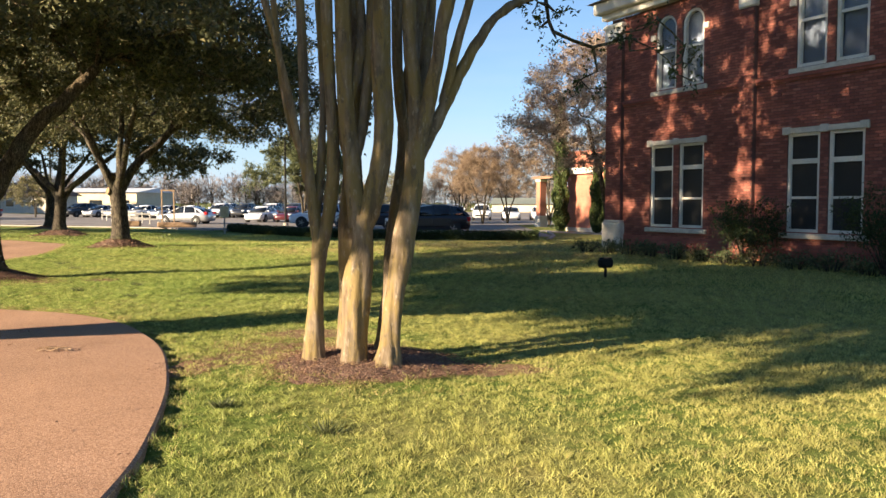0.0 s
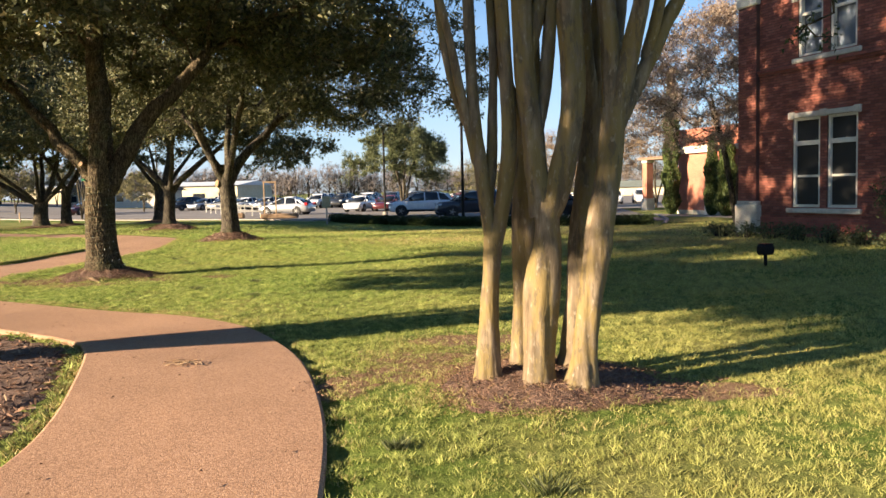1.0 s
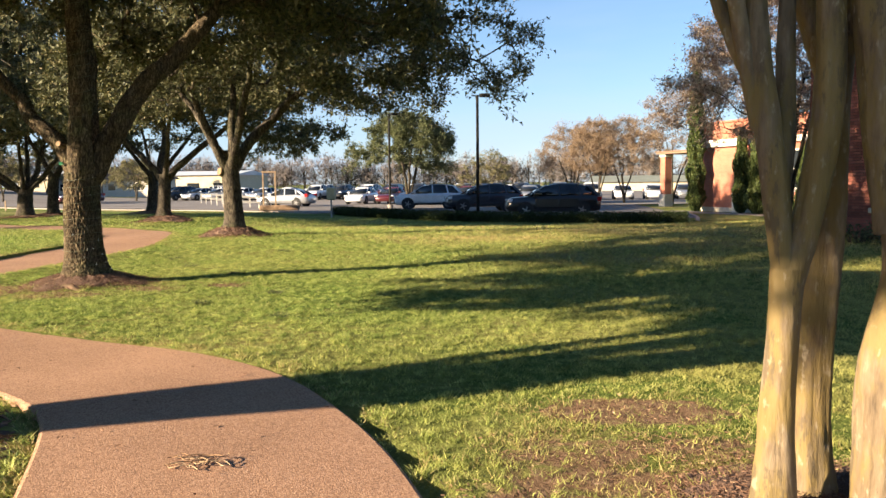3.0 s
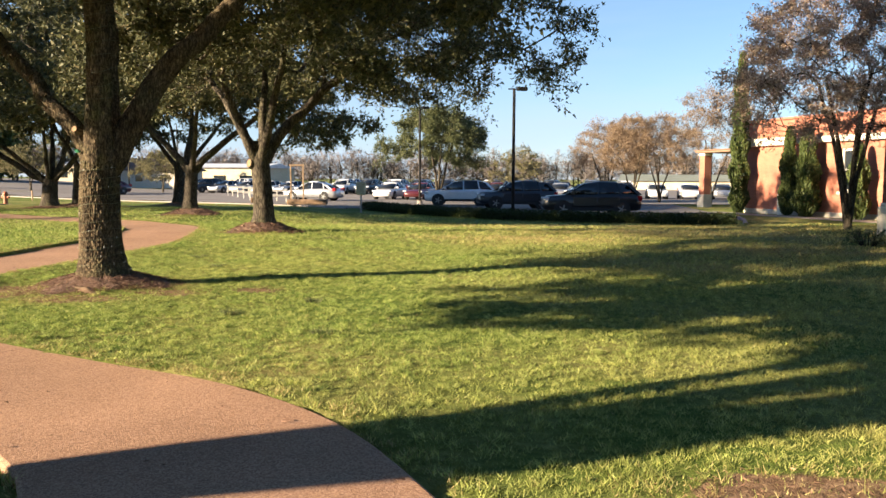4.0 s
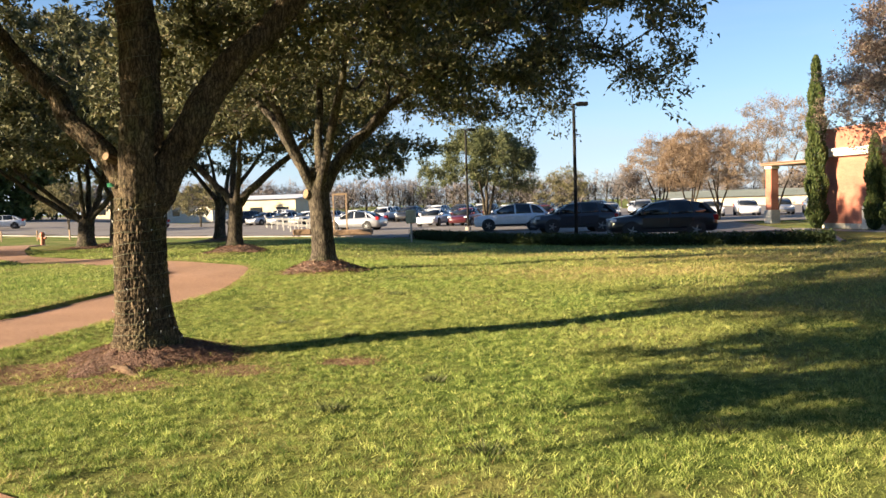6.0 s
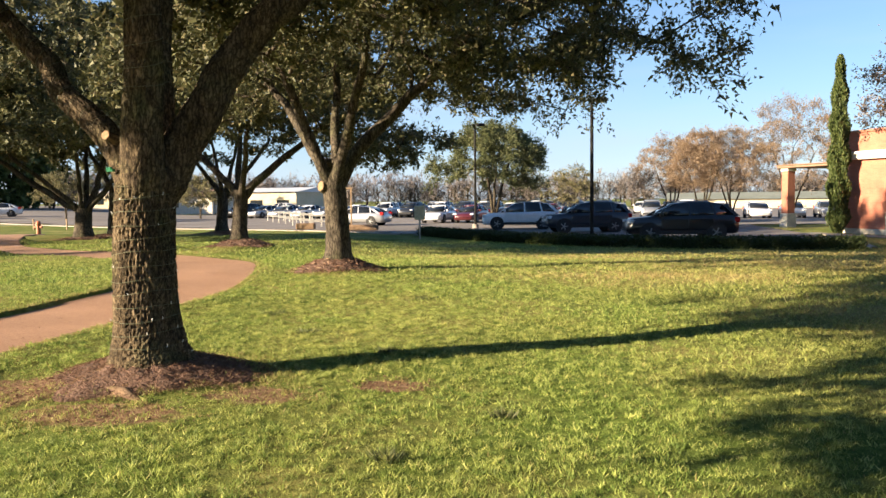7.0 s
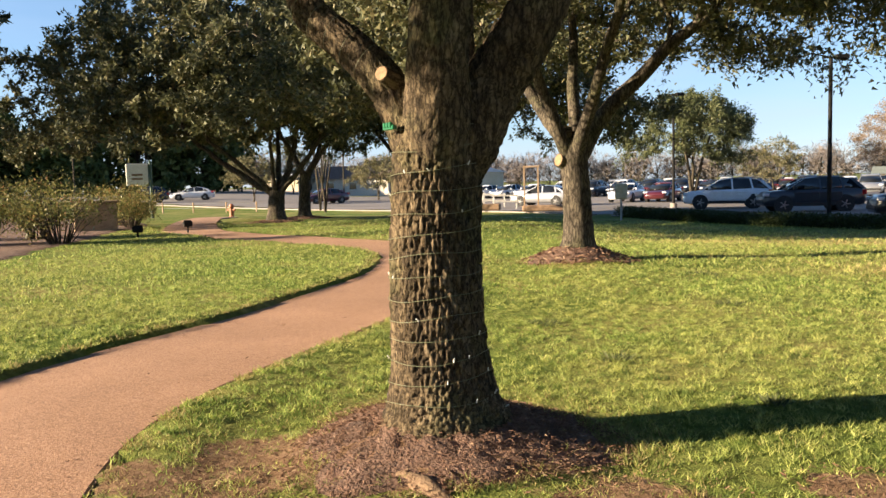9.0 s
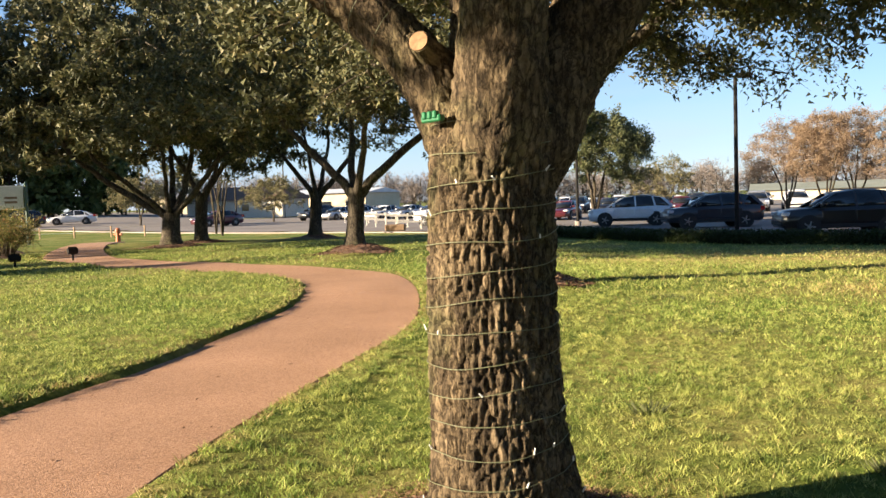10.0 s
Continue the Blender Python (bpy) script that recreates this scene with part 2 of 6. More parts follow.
def single_brick():
    """Each brick its own fired red, with grit and soot."""
    m, n, l, p = nodes_of("single_brick")
    g, o = n.new("ShaderNodeNewGeometry"), n.new("ShaderNodeObjectInfo")
    add, cut = n.new("ShaderNodeMath"), n.new("ShaderNodeMath")
    cut.operation = "FRACT"
    l.new(g.outputs["Random Per Island"], add.inputs[0])
    l.new(o.outputs["Random"], add.inputs[1])
    l.new(add.outputs[0], cut.inputs[0])
    col = ramp(n, l, cut.outputs[0], [(0.0, (0.185, 0.055, 0.04)), (0.4, (0.265, 0.083, 0.056)), (0.8, (0.32, 0.105, 0.07)), (1.0, (0.37, 0.14, 0.095))])
    stain = ramp(n, l, world_texture(n, l, 0.6, 6).outputs[0], [(0.3, (0.75, 0.73, 0.73)), (0.7, (1.12, 1.1, 1.08))])
    grit = ramp(n, l, world_texture(n, l, 50, 3).outputs[0], [(0.3, (0.8, 0.8, 0.8)), (0.7, (1.15, 1.15, 1.15))])
    l.new(mix(n, l, mix(n, l, col, stain, 1.0, "MULTIPLY"), grit, 1.0, "MULTIPLY"), p.inputs["Base Color"])
    p.inputs["Roughness"].default_value = 0.85
    return m


ONEBRICK = single_brick()
LIMESTONE = mottled("limestone", (0.48, 0.42, 0.33), (0.66, 0.60, 0.50), 4, 40, 0.85, 0.3)
CREAM = mottled("cream_paint", (0.60, 0.56, 0.47), (0.72, 0.68, 0.58), 3, 60, 0.6, 0.1)
GLASS = glazing("window_glass")
SCREEN = mottled("dark_window_screen", (0.005, 0.005, 0.0055), (0.01, 0.01, 0.01), 3, 200, 0.6, 0.1)
# The blind's pale blue stands in for sky reflected in the upper panes.
SKYBLIND = mottled("sky_tinted_blind", (0.13, 0.155, 0.21), (0.19, 0.22, 0.28), 2, 40, 0.7, 0.1)
ROOM = mottled("room_plaster", (0.2, 0.18, 0.16), (0.28, 0.26, 0.23), 1, 20, 0.9, 0.1)
SLATE = mottled("roof_slate", (0.10, 0.09, 0.09), (0.18, 0.16, 0.15), 3, 30, 0.8)
ASPHALT = mottled("asphalt", (0.13, 0.115, 0.105), (0.20, 0.18, 0.165), 0.25, 50, 0.9, 0.4)
CONCRETE = mottled("concrete", (0.24, 0.21, 0.175), (0.33, 0.29, 0.25), 1, 40, 0.9, 0.3)
METAL = paint("bronze_metal", (0.011, 0.010, 0.009), 0.7, 0.0)
METAL.node_tree.nodes["Principled BSDF"].inputs["Specular IOR Level"].default_value = 0.2
STEEL = paint("grey_steel", (0.3, 0.3, 0.3), 0.4, 0.7)
RUBBER = paint("tyre_rubber", (0.02, 0.02, 0.02), 0.8)
CARGLASS = glazing("car_glass", (0.012, 0.014, 0.016))
WHITECAR = paint("white_car_paint", (0.66, 0.67, 0.69), 0.3, 0, 1.0)
BLACKCAR = paint("black_car_paint", (0.006, 0.006, 0.007), 0.3, 0, 0.4)
NAVYCAR = paint("dark_grey_car_paint", (0.026, 0.03, 0.04), 0.3, 0.2, 0.5)
SILVERCAR = paint("silver_car_paint", (0.42, 0.43, 0.45), 0.3, 0.6, 1.0)
REDCAR = paint("red_car_paint", (0.075, 0.012, 0.016), 0.3, 0, 1.0)
HEADLIGHT = paint("headlight_lens", (0.6, 0.62, 0.65), 0.1)
TAILLIGHT = paint("tail_light_lens", (0.35, 0.015, 0.015), 0.15)
BEIGE = mottled("beige_cladding", (0.50, 0.42, 0.27), (0.62, 0.54, 0.38), 0.4, 8, 0.8, 0.2)
TIMBERBROWN = mottled("stained_timber", (0.20, 0.125, 0.08), (0.30, 0.2, 0.13), 2, 40, 0.7, 0.2)
MOSSROOF = mottled("grey_green_roof", (0.17, 0.19, 0.15), (0.24, 0.26, 0.21), 0.3, 6, 0.7, 0.1)
PALEROOF = mottled("pale_metal_roof", (0.50, 0.52, 0.55), (0.62, 0.64, 0.66), 0.3, 6, 0.5, 0.1)
SIGNFACE = mottled("sign_face", (0.62, 0.60, 0.50), (0.72, 0.70, 0.60), 3, 40, 0.6, 0.05)
GREENPOST = paint("dark_green_post", (0.025, 0.06, 0.035), 0.5)
WIRE = paint("wire_sleeve", (0.13, 0.14, 0.08), 0.5)
GREENPLASTIC = paint("green_plastic", (0.008, 0.12, 0.045), 0.35)
BULB = paint("clear_bulb", (0.75, 0.76, 0.74), 0.15)
TIMBER = mottled("weathered_timber", (0.26, 0.17, 0.10), (0.42, 0.30, 0.18), 6, 50, 0.85)
HYDRANTPAINT = paint("hydrant_paint", (0.42, 0.13, 0.05), 0.5)


def aggregate():
    """Washed concrete with small warm pebbles."""
    m, n, l, p = nodes_of("exposed_aggregate")
    v = texture(n, l, 115, kind="ShaderNodeTexVoronoi")
    v.inputs["Randomness"].default_value = 1.0
    grit = ramp(n, l, texture(n, l, 260, 3, 0.8).outputs[0], [(0.3, (0.78, 0.76, 0.74)), (0.7, (1.2, 1.2, 1.2))])
    big = texture(n, l, 0.8, 5)
    peb = ramp(n, l, v.outputs["Color"], [(0.1, (0.215, 0.12, 0.072)), (0.5, (0.35, 0.20, 0.122)), (0.9, (0.50, 0.315, 0.205))])
    gap = ramp(n, l, v.outputs["Distance"], [(0.35, (1, 1, 1)), (0.75, (0.9, 0.89, 0.88))])
    stain = ramp(n, l, big.outputs[0], [(0.3, (0.84, 0.82, 0.8)), (0.7, (1.1, 1.1, 1.1))])
    l.new(mix(n, l, mix(n, l, mix(n, l, peb, gap, 1.0, "MULTIPLY"), grit, 1.0, "MULTIPLY"), stain, 1.0, "MULTIPLY"), p.inputs["Base Color"])
    p.inputs["Roughness"].default_value = 0.8
    inv = ramp(n, l, v.outputs["Distance"], [(0.0, (1, 1, 1)), (0.7, (0, 0, 0))])
    bump(n, l, p, inv, 0.35, 0.004)
    return m


PATH = aggregate()

# ---- mesh tools ----
def part(name, bm, material, parent=None, label=""):
    me = bpy.data.meshes.new(name)
    bm.to_mesh(me)
    bm.free()
    me.materials.append(material)
    ob = new(name, me)
    ob.parent = parent
    return tagged(ob, label)


def array_mesh(name, verts, faces, material, parent=None, smooth=False, label=""):
    """A mesh from numpy arrays; all the faces have the same number of corners."""
    verts, faces = np.asarray(verts, np.float32), np.asarray(faces, np.int32)
    me = bpy.data.meshes.new(name)
    k = faces.shape[1]
    me.vertices.add(len(verts))
    me.vertices.foreach_set("co", verts.ravel())
    me.loops.add(faces.size)
    me.loops.foreach_set("vertex_index", faces.ravel())
    me.polygons.add(len(faces))
    me.polygons.foreach_set("loop_start", np.arange(0, faces.size, k, dtype=np.int32))
    me.polygons.foreach_set("use_smooth", np.full(len(faces), smooth))
    me.update(calc_edges=True)
    me.materials.append(material)
    ob = new(name, me)
    ob.parent = parent
    return tagged(ob, label)


def thing(name, m, label, category, group="", kind=""):
    ob = new(name)
    ob.empty_display_size = 0.2
    ob.matrix_world = m
    return tagged(ob, label, category, group, kind)


def box(bm, x0, x1, y0, y1, z0, z1, bevel=0.0):
    r = bmesh.ops.create_cube(bm, size=1.0, matrix=Matrix.LocRotScale(((x0 + x1) / 2, (y0 + y1) / 2, (z0 + z1) / 2), None, (abs(x1 - x0), abs(y1 - y0), abs(z1 - z0))))
    if bevel:
        edges = list({e for v in r["verts"] for e in v.link_edges})
        bmesh.ops.bevel(bm, geom=edges, offset=bevel, segments=1, affect="EDGES")
    return bm


def boxed(*a, **k):
    return box(bmesh.new(), *a, **k)


def rod(bm, a, b, r0, r1=None, n=10):
    a, b = Vector(a), Vector(b)
    m = Matrix.Translation((a + b) / 2) @ (b - a).to_track_quat("Z", "Y").to_matrix().to_4x4()
    bmesh.ops.create_cone(bm, cap_ends=True, segments=n, radius1=r0, radius2=r0 if r1 is None else r1, depth=(b - a).length, matrix=m)
    return bm


def smoothstep(a, b, v):
    u = np.clip((np.asarray(v, float) - a) / (b - a), 0, 1)
    return u * u * (3 - 2 * u)


def tube(points, radii, sides=8, relief=None):
    """A round tube along points as arrays of vertices and quads; relief(verts, centre) may push the vertices out."""
    p, r = np.asarray(points, float), np.asarray(radii, float)
    t = np.gradient(p, axis=0)
    t /= np.linalg.norm(t, axis=1)[:, None] + 1e-9
    ref = np.array((0.91, 0.13, 0.39)) if abs(t[0] @ (0.91, 0.13, 0.39)) < 0.8 else np.array((0.1, 0.97, 0.2))
    u = np.cross(t, ref)
    u /= np.linalg.norm(u, axis=1)[:, None] + 1e-9
    w = np.cross(t, u)
    a = np.linspace(0, 2 * np.pi, sides, endpoint=False)
    out = u[:, None, :] * np.cos(a)[None, :, None] + w[:, None, :] * np.sin(a)[None, :, None]
    rr = np.repeat(r[:, None], sides, 1)
    if relief:
        rr = rr + relief(p[:, None, :] + out * rr[..., None], rr)
    v = (p[:, None, :] + out * rr[..., None]).reshape(-1, 3)
    n = len(p)
    i, j = np.meshgrid(np.arange(n - 1), np.arange(sides), indexing="ij")
    k = (j + 1) % sides
    f = np.stack([i * sides + j, i * sides + k, (i + 1) * sides + k, (i + 1) * sides + j], -1).reshape(-1, 4)
    return v, f


def gather(pieces):
    vs, fs, o = [], [], 0
    for v, f in pieces:
        vs.append(v)
        fs.append(f + o)
        o += len(v)
    return np.concatenate(vs), np.concatenate(fs)


def smooth_line(points, step):
    """Catmull-Rom through points, at about even steps."""
    p = np.asarray(points, float)
    p = np.vstack([2 * p[0] - p[1], p, 2 * p[-1] - p[-2]])
    out = []
    for i in range(1, len(p) - 2):
        n = max(2, int(np.linalg.norm(p[i + 1] - p[i]) / step))
        for s in np.arange(n) / n:
            a, b, c, d = p[i - 1:i + 3]
            out.append(0.5 * (2 * b + (c - a) * s + (2 * a - 5 * b + 4 * c - d) * s * s + (3 * b - a - 3 * c + d) * s ** 3))
    out.append(p[-2])
    return np.array(out)


def inside(poly, x, y):
    """Which of the points lie in the polygon."""
    poly = np.asarray(poly, float)
    r = np.zeros(np.shape(x), bool)
    for (x0, y0), (x1, y1) in zip(poly, np.roll(poly, -1, 0)):
        if y0 != y1:
            r ^= ((y0 > y) != (y1 > y)) & (x < (x1 - x0) * (y - y0) / (y1 - y0) + x0)
    return r

# ---- ground, path, lawn ----
PATH_RIGHT = smooth_line([(-1.95, -4), (-1.7, 0), (-1.62, 2), (-1.69, 4.1), (-1.87, 5.25), (-2.22, 6.6), (-2.85, 8.3), (-3.5, 9.45), (-4.1, 10.2), (-5.1, 10.92), (-6.3, 11.46), (-8.0, 12.18), (-9.0, 12.84), (-10.1, 14.4), (-10.6, 15.4), (-10.82, 16.5), (-10.9, 18.0), (-10.85, 20.0), (-10.87, 21.6), (-11.2, 23.4), (-11.95, 25.8), (-13.0, 28.2), (-14.2, 29.5), (-16.7, 30.9), (-19.9, 32.6), (-23.8, 35.0), (-26.2, 37.4), (-31, 44), (-37, 54)], 0.25)
PATH_LEFT = smooth_line([(-4.2, -4), (-3.8, 0), (-3.65, 2), (-3.62, 4.1), (-3.78, 5.5), (-4.02, 6.35), (-4.42, 7.3), (-5.02, 8.55), (-5.4, 9.05), (-5.98, 9.5), (-7.0, 10.05), (-8.6, 10.8), (-10.4, 12.1), (-11.8, 13.7), (-12.55, 15.3), (-12.8, 16.6), (-12.85, 18.0), (-12.83, 19.8), (-12.9, 21.5), (-13.15, 23.5), (-13.75, 25.3), (-14.5, 26.8), (-15.6, 28.0), (-18.5, 29.6), (-21.2, 30.8), (-24.0, 32.9), (-27.0, 35.2), (-32.5, 43), (-38.5, 54)], 0.25)
PATH_POLY = np.vstack([PATH_RIGHT, PATH_LEFT[::-1]])
OAKS = [(-8.78, 15.85), (-10.08, 25.6), (-16.1, 34.6), (-22.4, 47.0), (-26.4, 41.8), (-27.2, 45.5), (-11.25, 5.3)]
BEDS = [(x, y, r, h) for (x, y), r, h in zip(OAKS, (0.86, 0.9, 1.0, 1.0, 1.0, 1.0, 1.2), (0.2, 0.26, 0.24, 0.2, 0.12, 0.1, 0.15))] + [(-0.72, 7.5, 0.85, 0.12)]


def distance_to(line, x, y):
    x, y = np.asarray(x, float), np.asarray(y, float)
    d = np.full(x.shape, 1e9)
    for px, py in line[::2]:
        d = np.minimum(d, (x - px) ** 2 + (y - py) ** 2)
    return np.sqrt(d)


def lie(x, y):
    """The height of the lawn, without path and beds."""
    x, y = np.asarray(x, float), np.asarray(y, float)
    a = 28 + 16 * smoothstep(-8, -20, x)
    z = -0.36 * smoothstep(0, 1, (y - a) / 14)
    z = z + 0.10 * np.exp(-((x + 9.5) ** 2 + (y - 25.5) ** 2) / 14) + 0.10 * np.exp(-((x + 16) ** 2 + (y - 34.5) ** 2) / 16)
    d = np.hypot(x + 8, y - 12)
    z = z + 1.5 * smoothstep(55, 150, d) * smoothstep(0.42, 0.75, -(x + 8) / np.maximum(y - 12, 1))
    z = z + 0.018 * np.sin(x * 1.3 + 0.6 * y) * np.cos(y * 0.9 - 0.4 * x) * smoothstep(60, 30, y)
    return z


def height(x, y):
    z = lie(x, y)
    for bx, by, r, h in BEDS:
        d = np.hypot(x - bx, y - by)
        z = z + h * 0.95 * smoothstep(r * 1.25, r * 0.2, d)
    return z


LEFT_LAWN = np.vstack([PATH_LEFT[(PATH_LEFT[:, 1] > 10.9) & (PATH_LEFT[:, 1] < 34)], [(-40, 40), (-40, 10.5), (-8.8, 10.5)]])


def kerb_lift(x, y):
    """The turf that stands proud of the path on its inner side, and the gully on its outer side."""
    up = 0.085 * inside(LEFT_LAWN, x, y) * smoothstep(10.5, 12.6, y)
    up = up + 0.04 * smoothstep(0.7, 0.2, distance_to(PATH_RIGHT, x, y)) * smoothstep(9.8, 10.4, y) * ~inside(LEFT_LAWN, x, y)
    return up - 0.035 * (distance_to(PATH_RIGHT, x, y) < 0.16) * (y < 9.8) * (y > 0)


def axis(dense0, dense1, step, far0, far1, grow_by=1.18):
    mid = list(np.arange(dense0, dense1, step))
    hi, lo, s = [mid[-1] + step], [mid[0] - step], step
    while hi[-1] < far1:
        s *= grow_by
        hi.append(hi[-1] + s)
    s = step
    while lo[-1] > far0:
        s *= grow_by
        lo.append(lo[-1] - s)
    return np.array(lo[::-1] + mid + hi)


def ground_sheet():
    xs, ys = axis(-17, 8, 0.16, -1800, 1800), axis(1, 33, 0.16, -300, 2500)
    x, y = np.meshgrid(xs, ys)
    z = height(x, y)
    on = inside(PATH_POLY, x, y)
    rim = on & (distance_to(PATH_RIGHT, x, y) < 0.24) & (y > 9.8)
    z = np.where(on, lie(x, y) - 0.05 + 0.055 * rim, z + kerb_lift(x, y))
    v = np.stack([x, y, z], -1).reshape(-1, 3)
    nx = len(xs)
    i, j = np.meshgrid(np.arange(len(ys) - 1), np.arange(nx - 1), indexing="ij")
    f = np.stack([i * nx + j, i * nx + j + 1, (i + 1) * nx + j + 1, (i + 1) * nx + j], -1).reshape(-1, 4)
    ob = array_mesh("ground", v, f, turf(), smooth=True)
    wear = ob.data.attributes.new("wear", "FLOAT", "POINT")
    wear.data.foreach_set("value", bare(x, y).ravel().astype(np.float32))
    pale = ob.data.attributes.new("straw", "FLOAT", "POINT")
    pale.data.foreach_set("value", straw(x, y).ravel().astype(np.float32))
    return tagged(ob, "mown lawn in green and straw tones over soil", "lawn", kind="structure")


def turf():
    """The lawn between and beyond the modelled blades."""
    m, n, l, p = nodes_of("turf")
    fine = texture(n, l, 9.0, 6, 0.75)
    wide = texture(n, l, 0.32, 4)
    green = ramp(n, l, fine.outputs[0], [(0.25, (0.03, 0.055, 0.01)), (0.5, (0.09, 0.14, 0.024)), (0.75, (0.22, 0.27, 0.06))])
    straw = ramp(n, l, fine.outputs[0], [(0.25, (0.15, 0.13, 0.045)), (0.5, (0.30, 0.25, 0.09)), (0.75, (0.44, 0.37, 0.16))])
    grass = mix(n, l, green, straw, ramp(n, l, wide.outputs[0], [(0.42, (0.05, 0.05, 0.05)), (0.68, (0.8, 0.8, 0.8))]))
    pale = n.new("ShaderNodeAttribute")
    pale.attribute_name = "straw"
    grass = mix(n, l, grass, straw, pale.outputs["Fac"])
    worn = n.new("ShaderNodeAttribute")
    worn.attribute_name = "wear"
    ragged = n.new("ShaderNodeMath")
    ragged.operation = "MULTIPLY_ADD"
    ragged.inputs[1].default_value, ragged.inputs[2].default_value = 1.1, -0.55
    l.new(texture(n, l, 6.0, 5).outputs[0], ragged.inputs[0])
    both = n.new("ShaderNodeMath")
    l.new(worn.outputs["Fac"], both.inputs[0])
    l.new(ragged.outputs[0], both.inputs[1])
    dirt = ramp(n, l, fine.outputs[0], [(0.25, (0.09, 0.055, 0.032)), (0.5, (0.20, 0.125, 0.075)), (0.75, (0.33, 0.23, 0.145))])
    l.new(mix(n, l, grass, dirt, ramp(n, l, both.outputs[0], [(0.3, (0, 0, 0)), (0.5, (1, 1, 1))])), p.inputs["Base Color"])
    p.inputs["Roughness"].default_value = 0.95
    p.inputs["Specular IOR Level"].default_value = 0.1
    bump(n, l, p, fine.outputs[0], 1.0, 0.05)
    return m


def path_slab():
    n = 420
    pick = lambda line: np.stack([np.interp(np.linspace(0, len(line) - 1, n), np.arange(len(line)), line[:, k]) for k in (0, 1)], -1)
    # the two edges are matched by nearest points, so that the cross lines stay square
    r = pick(PATH_RIGHT)
    lft, at = [], 0
    for q in r:
        d = np.hypot(*(PATH_LEFT[at:at + 14] - q).T)
        at = min(at + int(np.argmin(d)), len(PATH_LEFT) - 1)
        lft.append(PATH_LEFT[at])
    lft = np.array(lft)
    for k in range(3):
        lft[1:-1] = (lft[:-2] + 2 * lft[1:-1] + lft[2:]) / 4
    root = thing("pavement", pose(0, 0, 0), "winding reddish exposed-aggregate footpath through the lawn", "footpath", kind="structure")
    run = np.concatenate([[0], np.cumsum(np.hypot(*np.diff(r, axis=0).T))])
    joint = run[int(np.argmin(np.hypot(r[:, 0] - JOINT[0], r[:, 1] - JOINT[1])))]
    cuts = np.arange(joint - 45, run[-1], 15.0)
    cuts = [0.0] + [c for c in cuts if 0.5 < c < run[-1] - 0.5] + [run[-1]]
    both = np.hstack([r, lft])
    at = lambda q: np.stack([np.interp(q, run, both[:, k]) for k in range(4)], -1)
    for a, b in zip(cuts, cuts[1:]):
        e = at(np.linspace(a + 0.005, b - 0.005, max(4, int((b - a) / 0.2))))
        rows = []
        for s, dz in ((0.0, -0.10), (0.0, 0.018), (0.012, 0.03), (0.25, 0.032), (0.5, 0.034), (0.75, 0.032), (0.988, 0.03), (1.0, 0.018), (1.0, -0.10)):
            q = e[:, :2] * (1 - s) + e[:, 2:] * s
            rows.append(np.column_stack([q, lie(q[:, 0], q[:, 1]) + dz]))
        g = np.stack(rows, 1)
        low = g.copy()
        low[..., 2] = lie(g[..., 0], g[..., 1]) - 0.1
        g = np.concatenate([low[:1], g, low[-1:]])
        k = len(rows)
        i, j = np.meshgrid(np.arange(len(g) - 1), np.arange(k - 1), indexing="ij")
        f = np.stack([i * k + j, i * k + j + 1, (i + 1) * k + j + 1, (i + 1) * k + j], -1).reshape(-1, 4)[:, ::-1]
        array_mesh("slab", g.reshape(-1, 3), f, PATH, root)
    return root


WEEDS = [(-0.75, 5.3, 0.16), (-7.9, 24.2, 0.3), (-6.2, 13.9, 0.14), (-4.9, 12.9, 0.15), (-9.2, 19.8, 0.2), (-8.2, 18.3, 0.16), (-7.4, 21.5, 0.22), (-5.6, 15.0, 0.12), (-7.0, 17.2, 0.14), (-3.4, 13.5, 0.15), (-1.6, 5.9, 0.1)]
JOINT = (-7.1, 12.0)


def bare(x, y):
    """How bare the lawn is, 0 to 1: beds and worn spots."""
    b = np.zeros(np.shape(x))
    for bx, by, r, h in BEDS:
        b = np.maximum(b, smoothstep(r * 1.15, r * 0.7, np.hypot(x - bx, y - by)))
    for bx, by, rx, ry, k in WORN:
        b = np.maximum(b, k * smoothstep(1.25, 0.5, np.hypot((x - bx) / rx, (y - by) / ry)))
    return b


def straw(x, y):
    """Where the lawn has dried to straw, 0 to 1."""
    q = np.zeros(np.shape(x))
    for bx, by, rx, ry, k in DRY_SPOTS:
        q = np.maximum(q, k * np.exp(-((x - bx) / rx) ** 2 - ((y - by) / ry) ** 2))
    return q * (0.7 + 0.3 * np.sin(x * 1.9 + 1.2 * np.sin(y * 1.4)) * np.sin(y * 2.3 + np.sin(x * 1.1)))


DRY_SPOTS = [(-3.5, 25.7, 2.8, 1.7, 1.0), (-6.3, 32.4, 4.0, 1.6, 0.95), (0.5, 29.5, 5.0, 2.6, 0.95), (3.0, 23.5, 3.8, 1.8, 0.85), (-1.0, 20.0, 2.2, 0.9, 0.65), (0.0, 35.5, 7.0, 2.0, 0.9)]
WORN = [(-2.3, 7.4, 0.3, 0.5, 0.6), (-1.2, 8.6, 0.5, 0.25, 0.55), (-9.6, 15.3, 0.6, 0.5, 0.7), (-1.45, 9.3, 0.75, 0.35, 0.75), (-1.75, 7.9, 0.7, 0.5, 0.6), (-1.9, 8.5, 0.5, 0.4, 0.5), (-6.6, 15.8, 0.35, 0.25, 0.95), (-9.9, 14.75, 0.7, 0.35, 0.6), (-8.5, 14.6, 0.8, 0.4, 0.6), (0.4, 7.4, 0.6, 0.3, 0.9), (-7.6, 15.3, 0.5, 0.4, 0.6)]
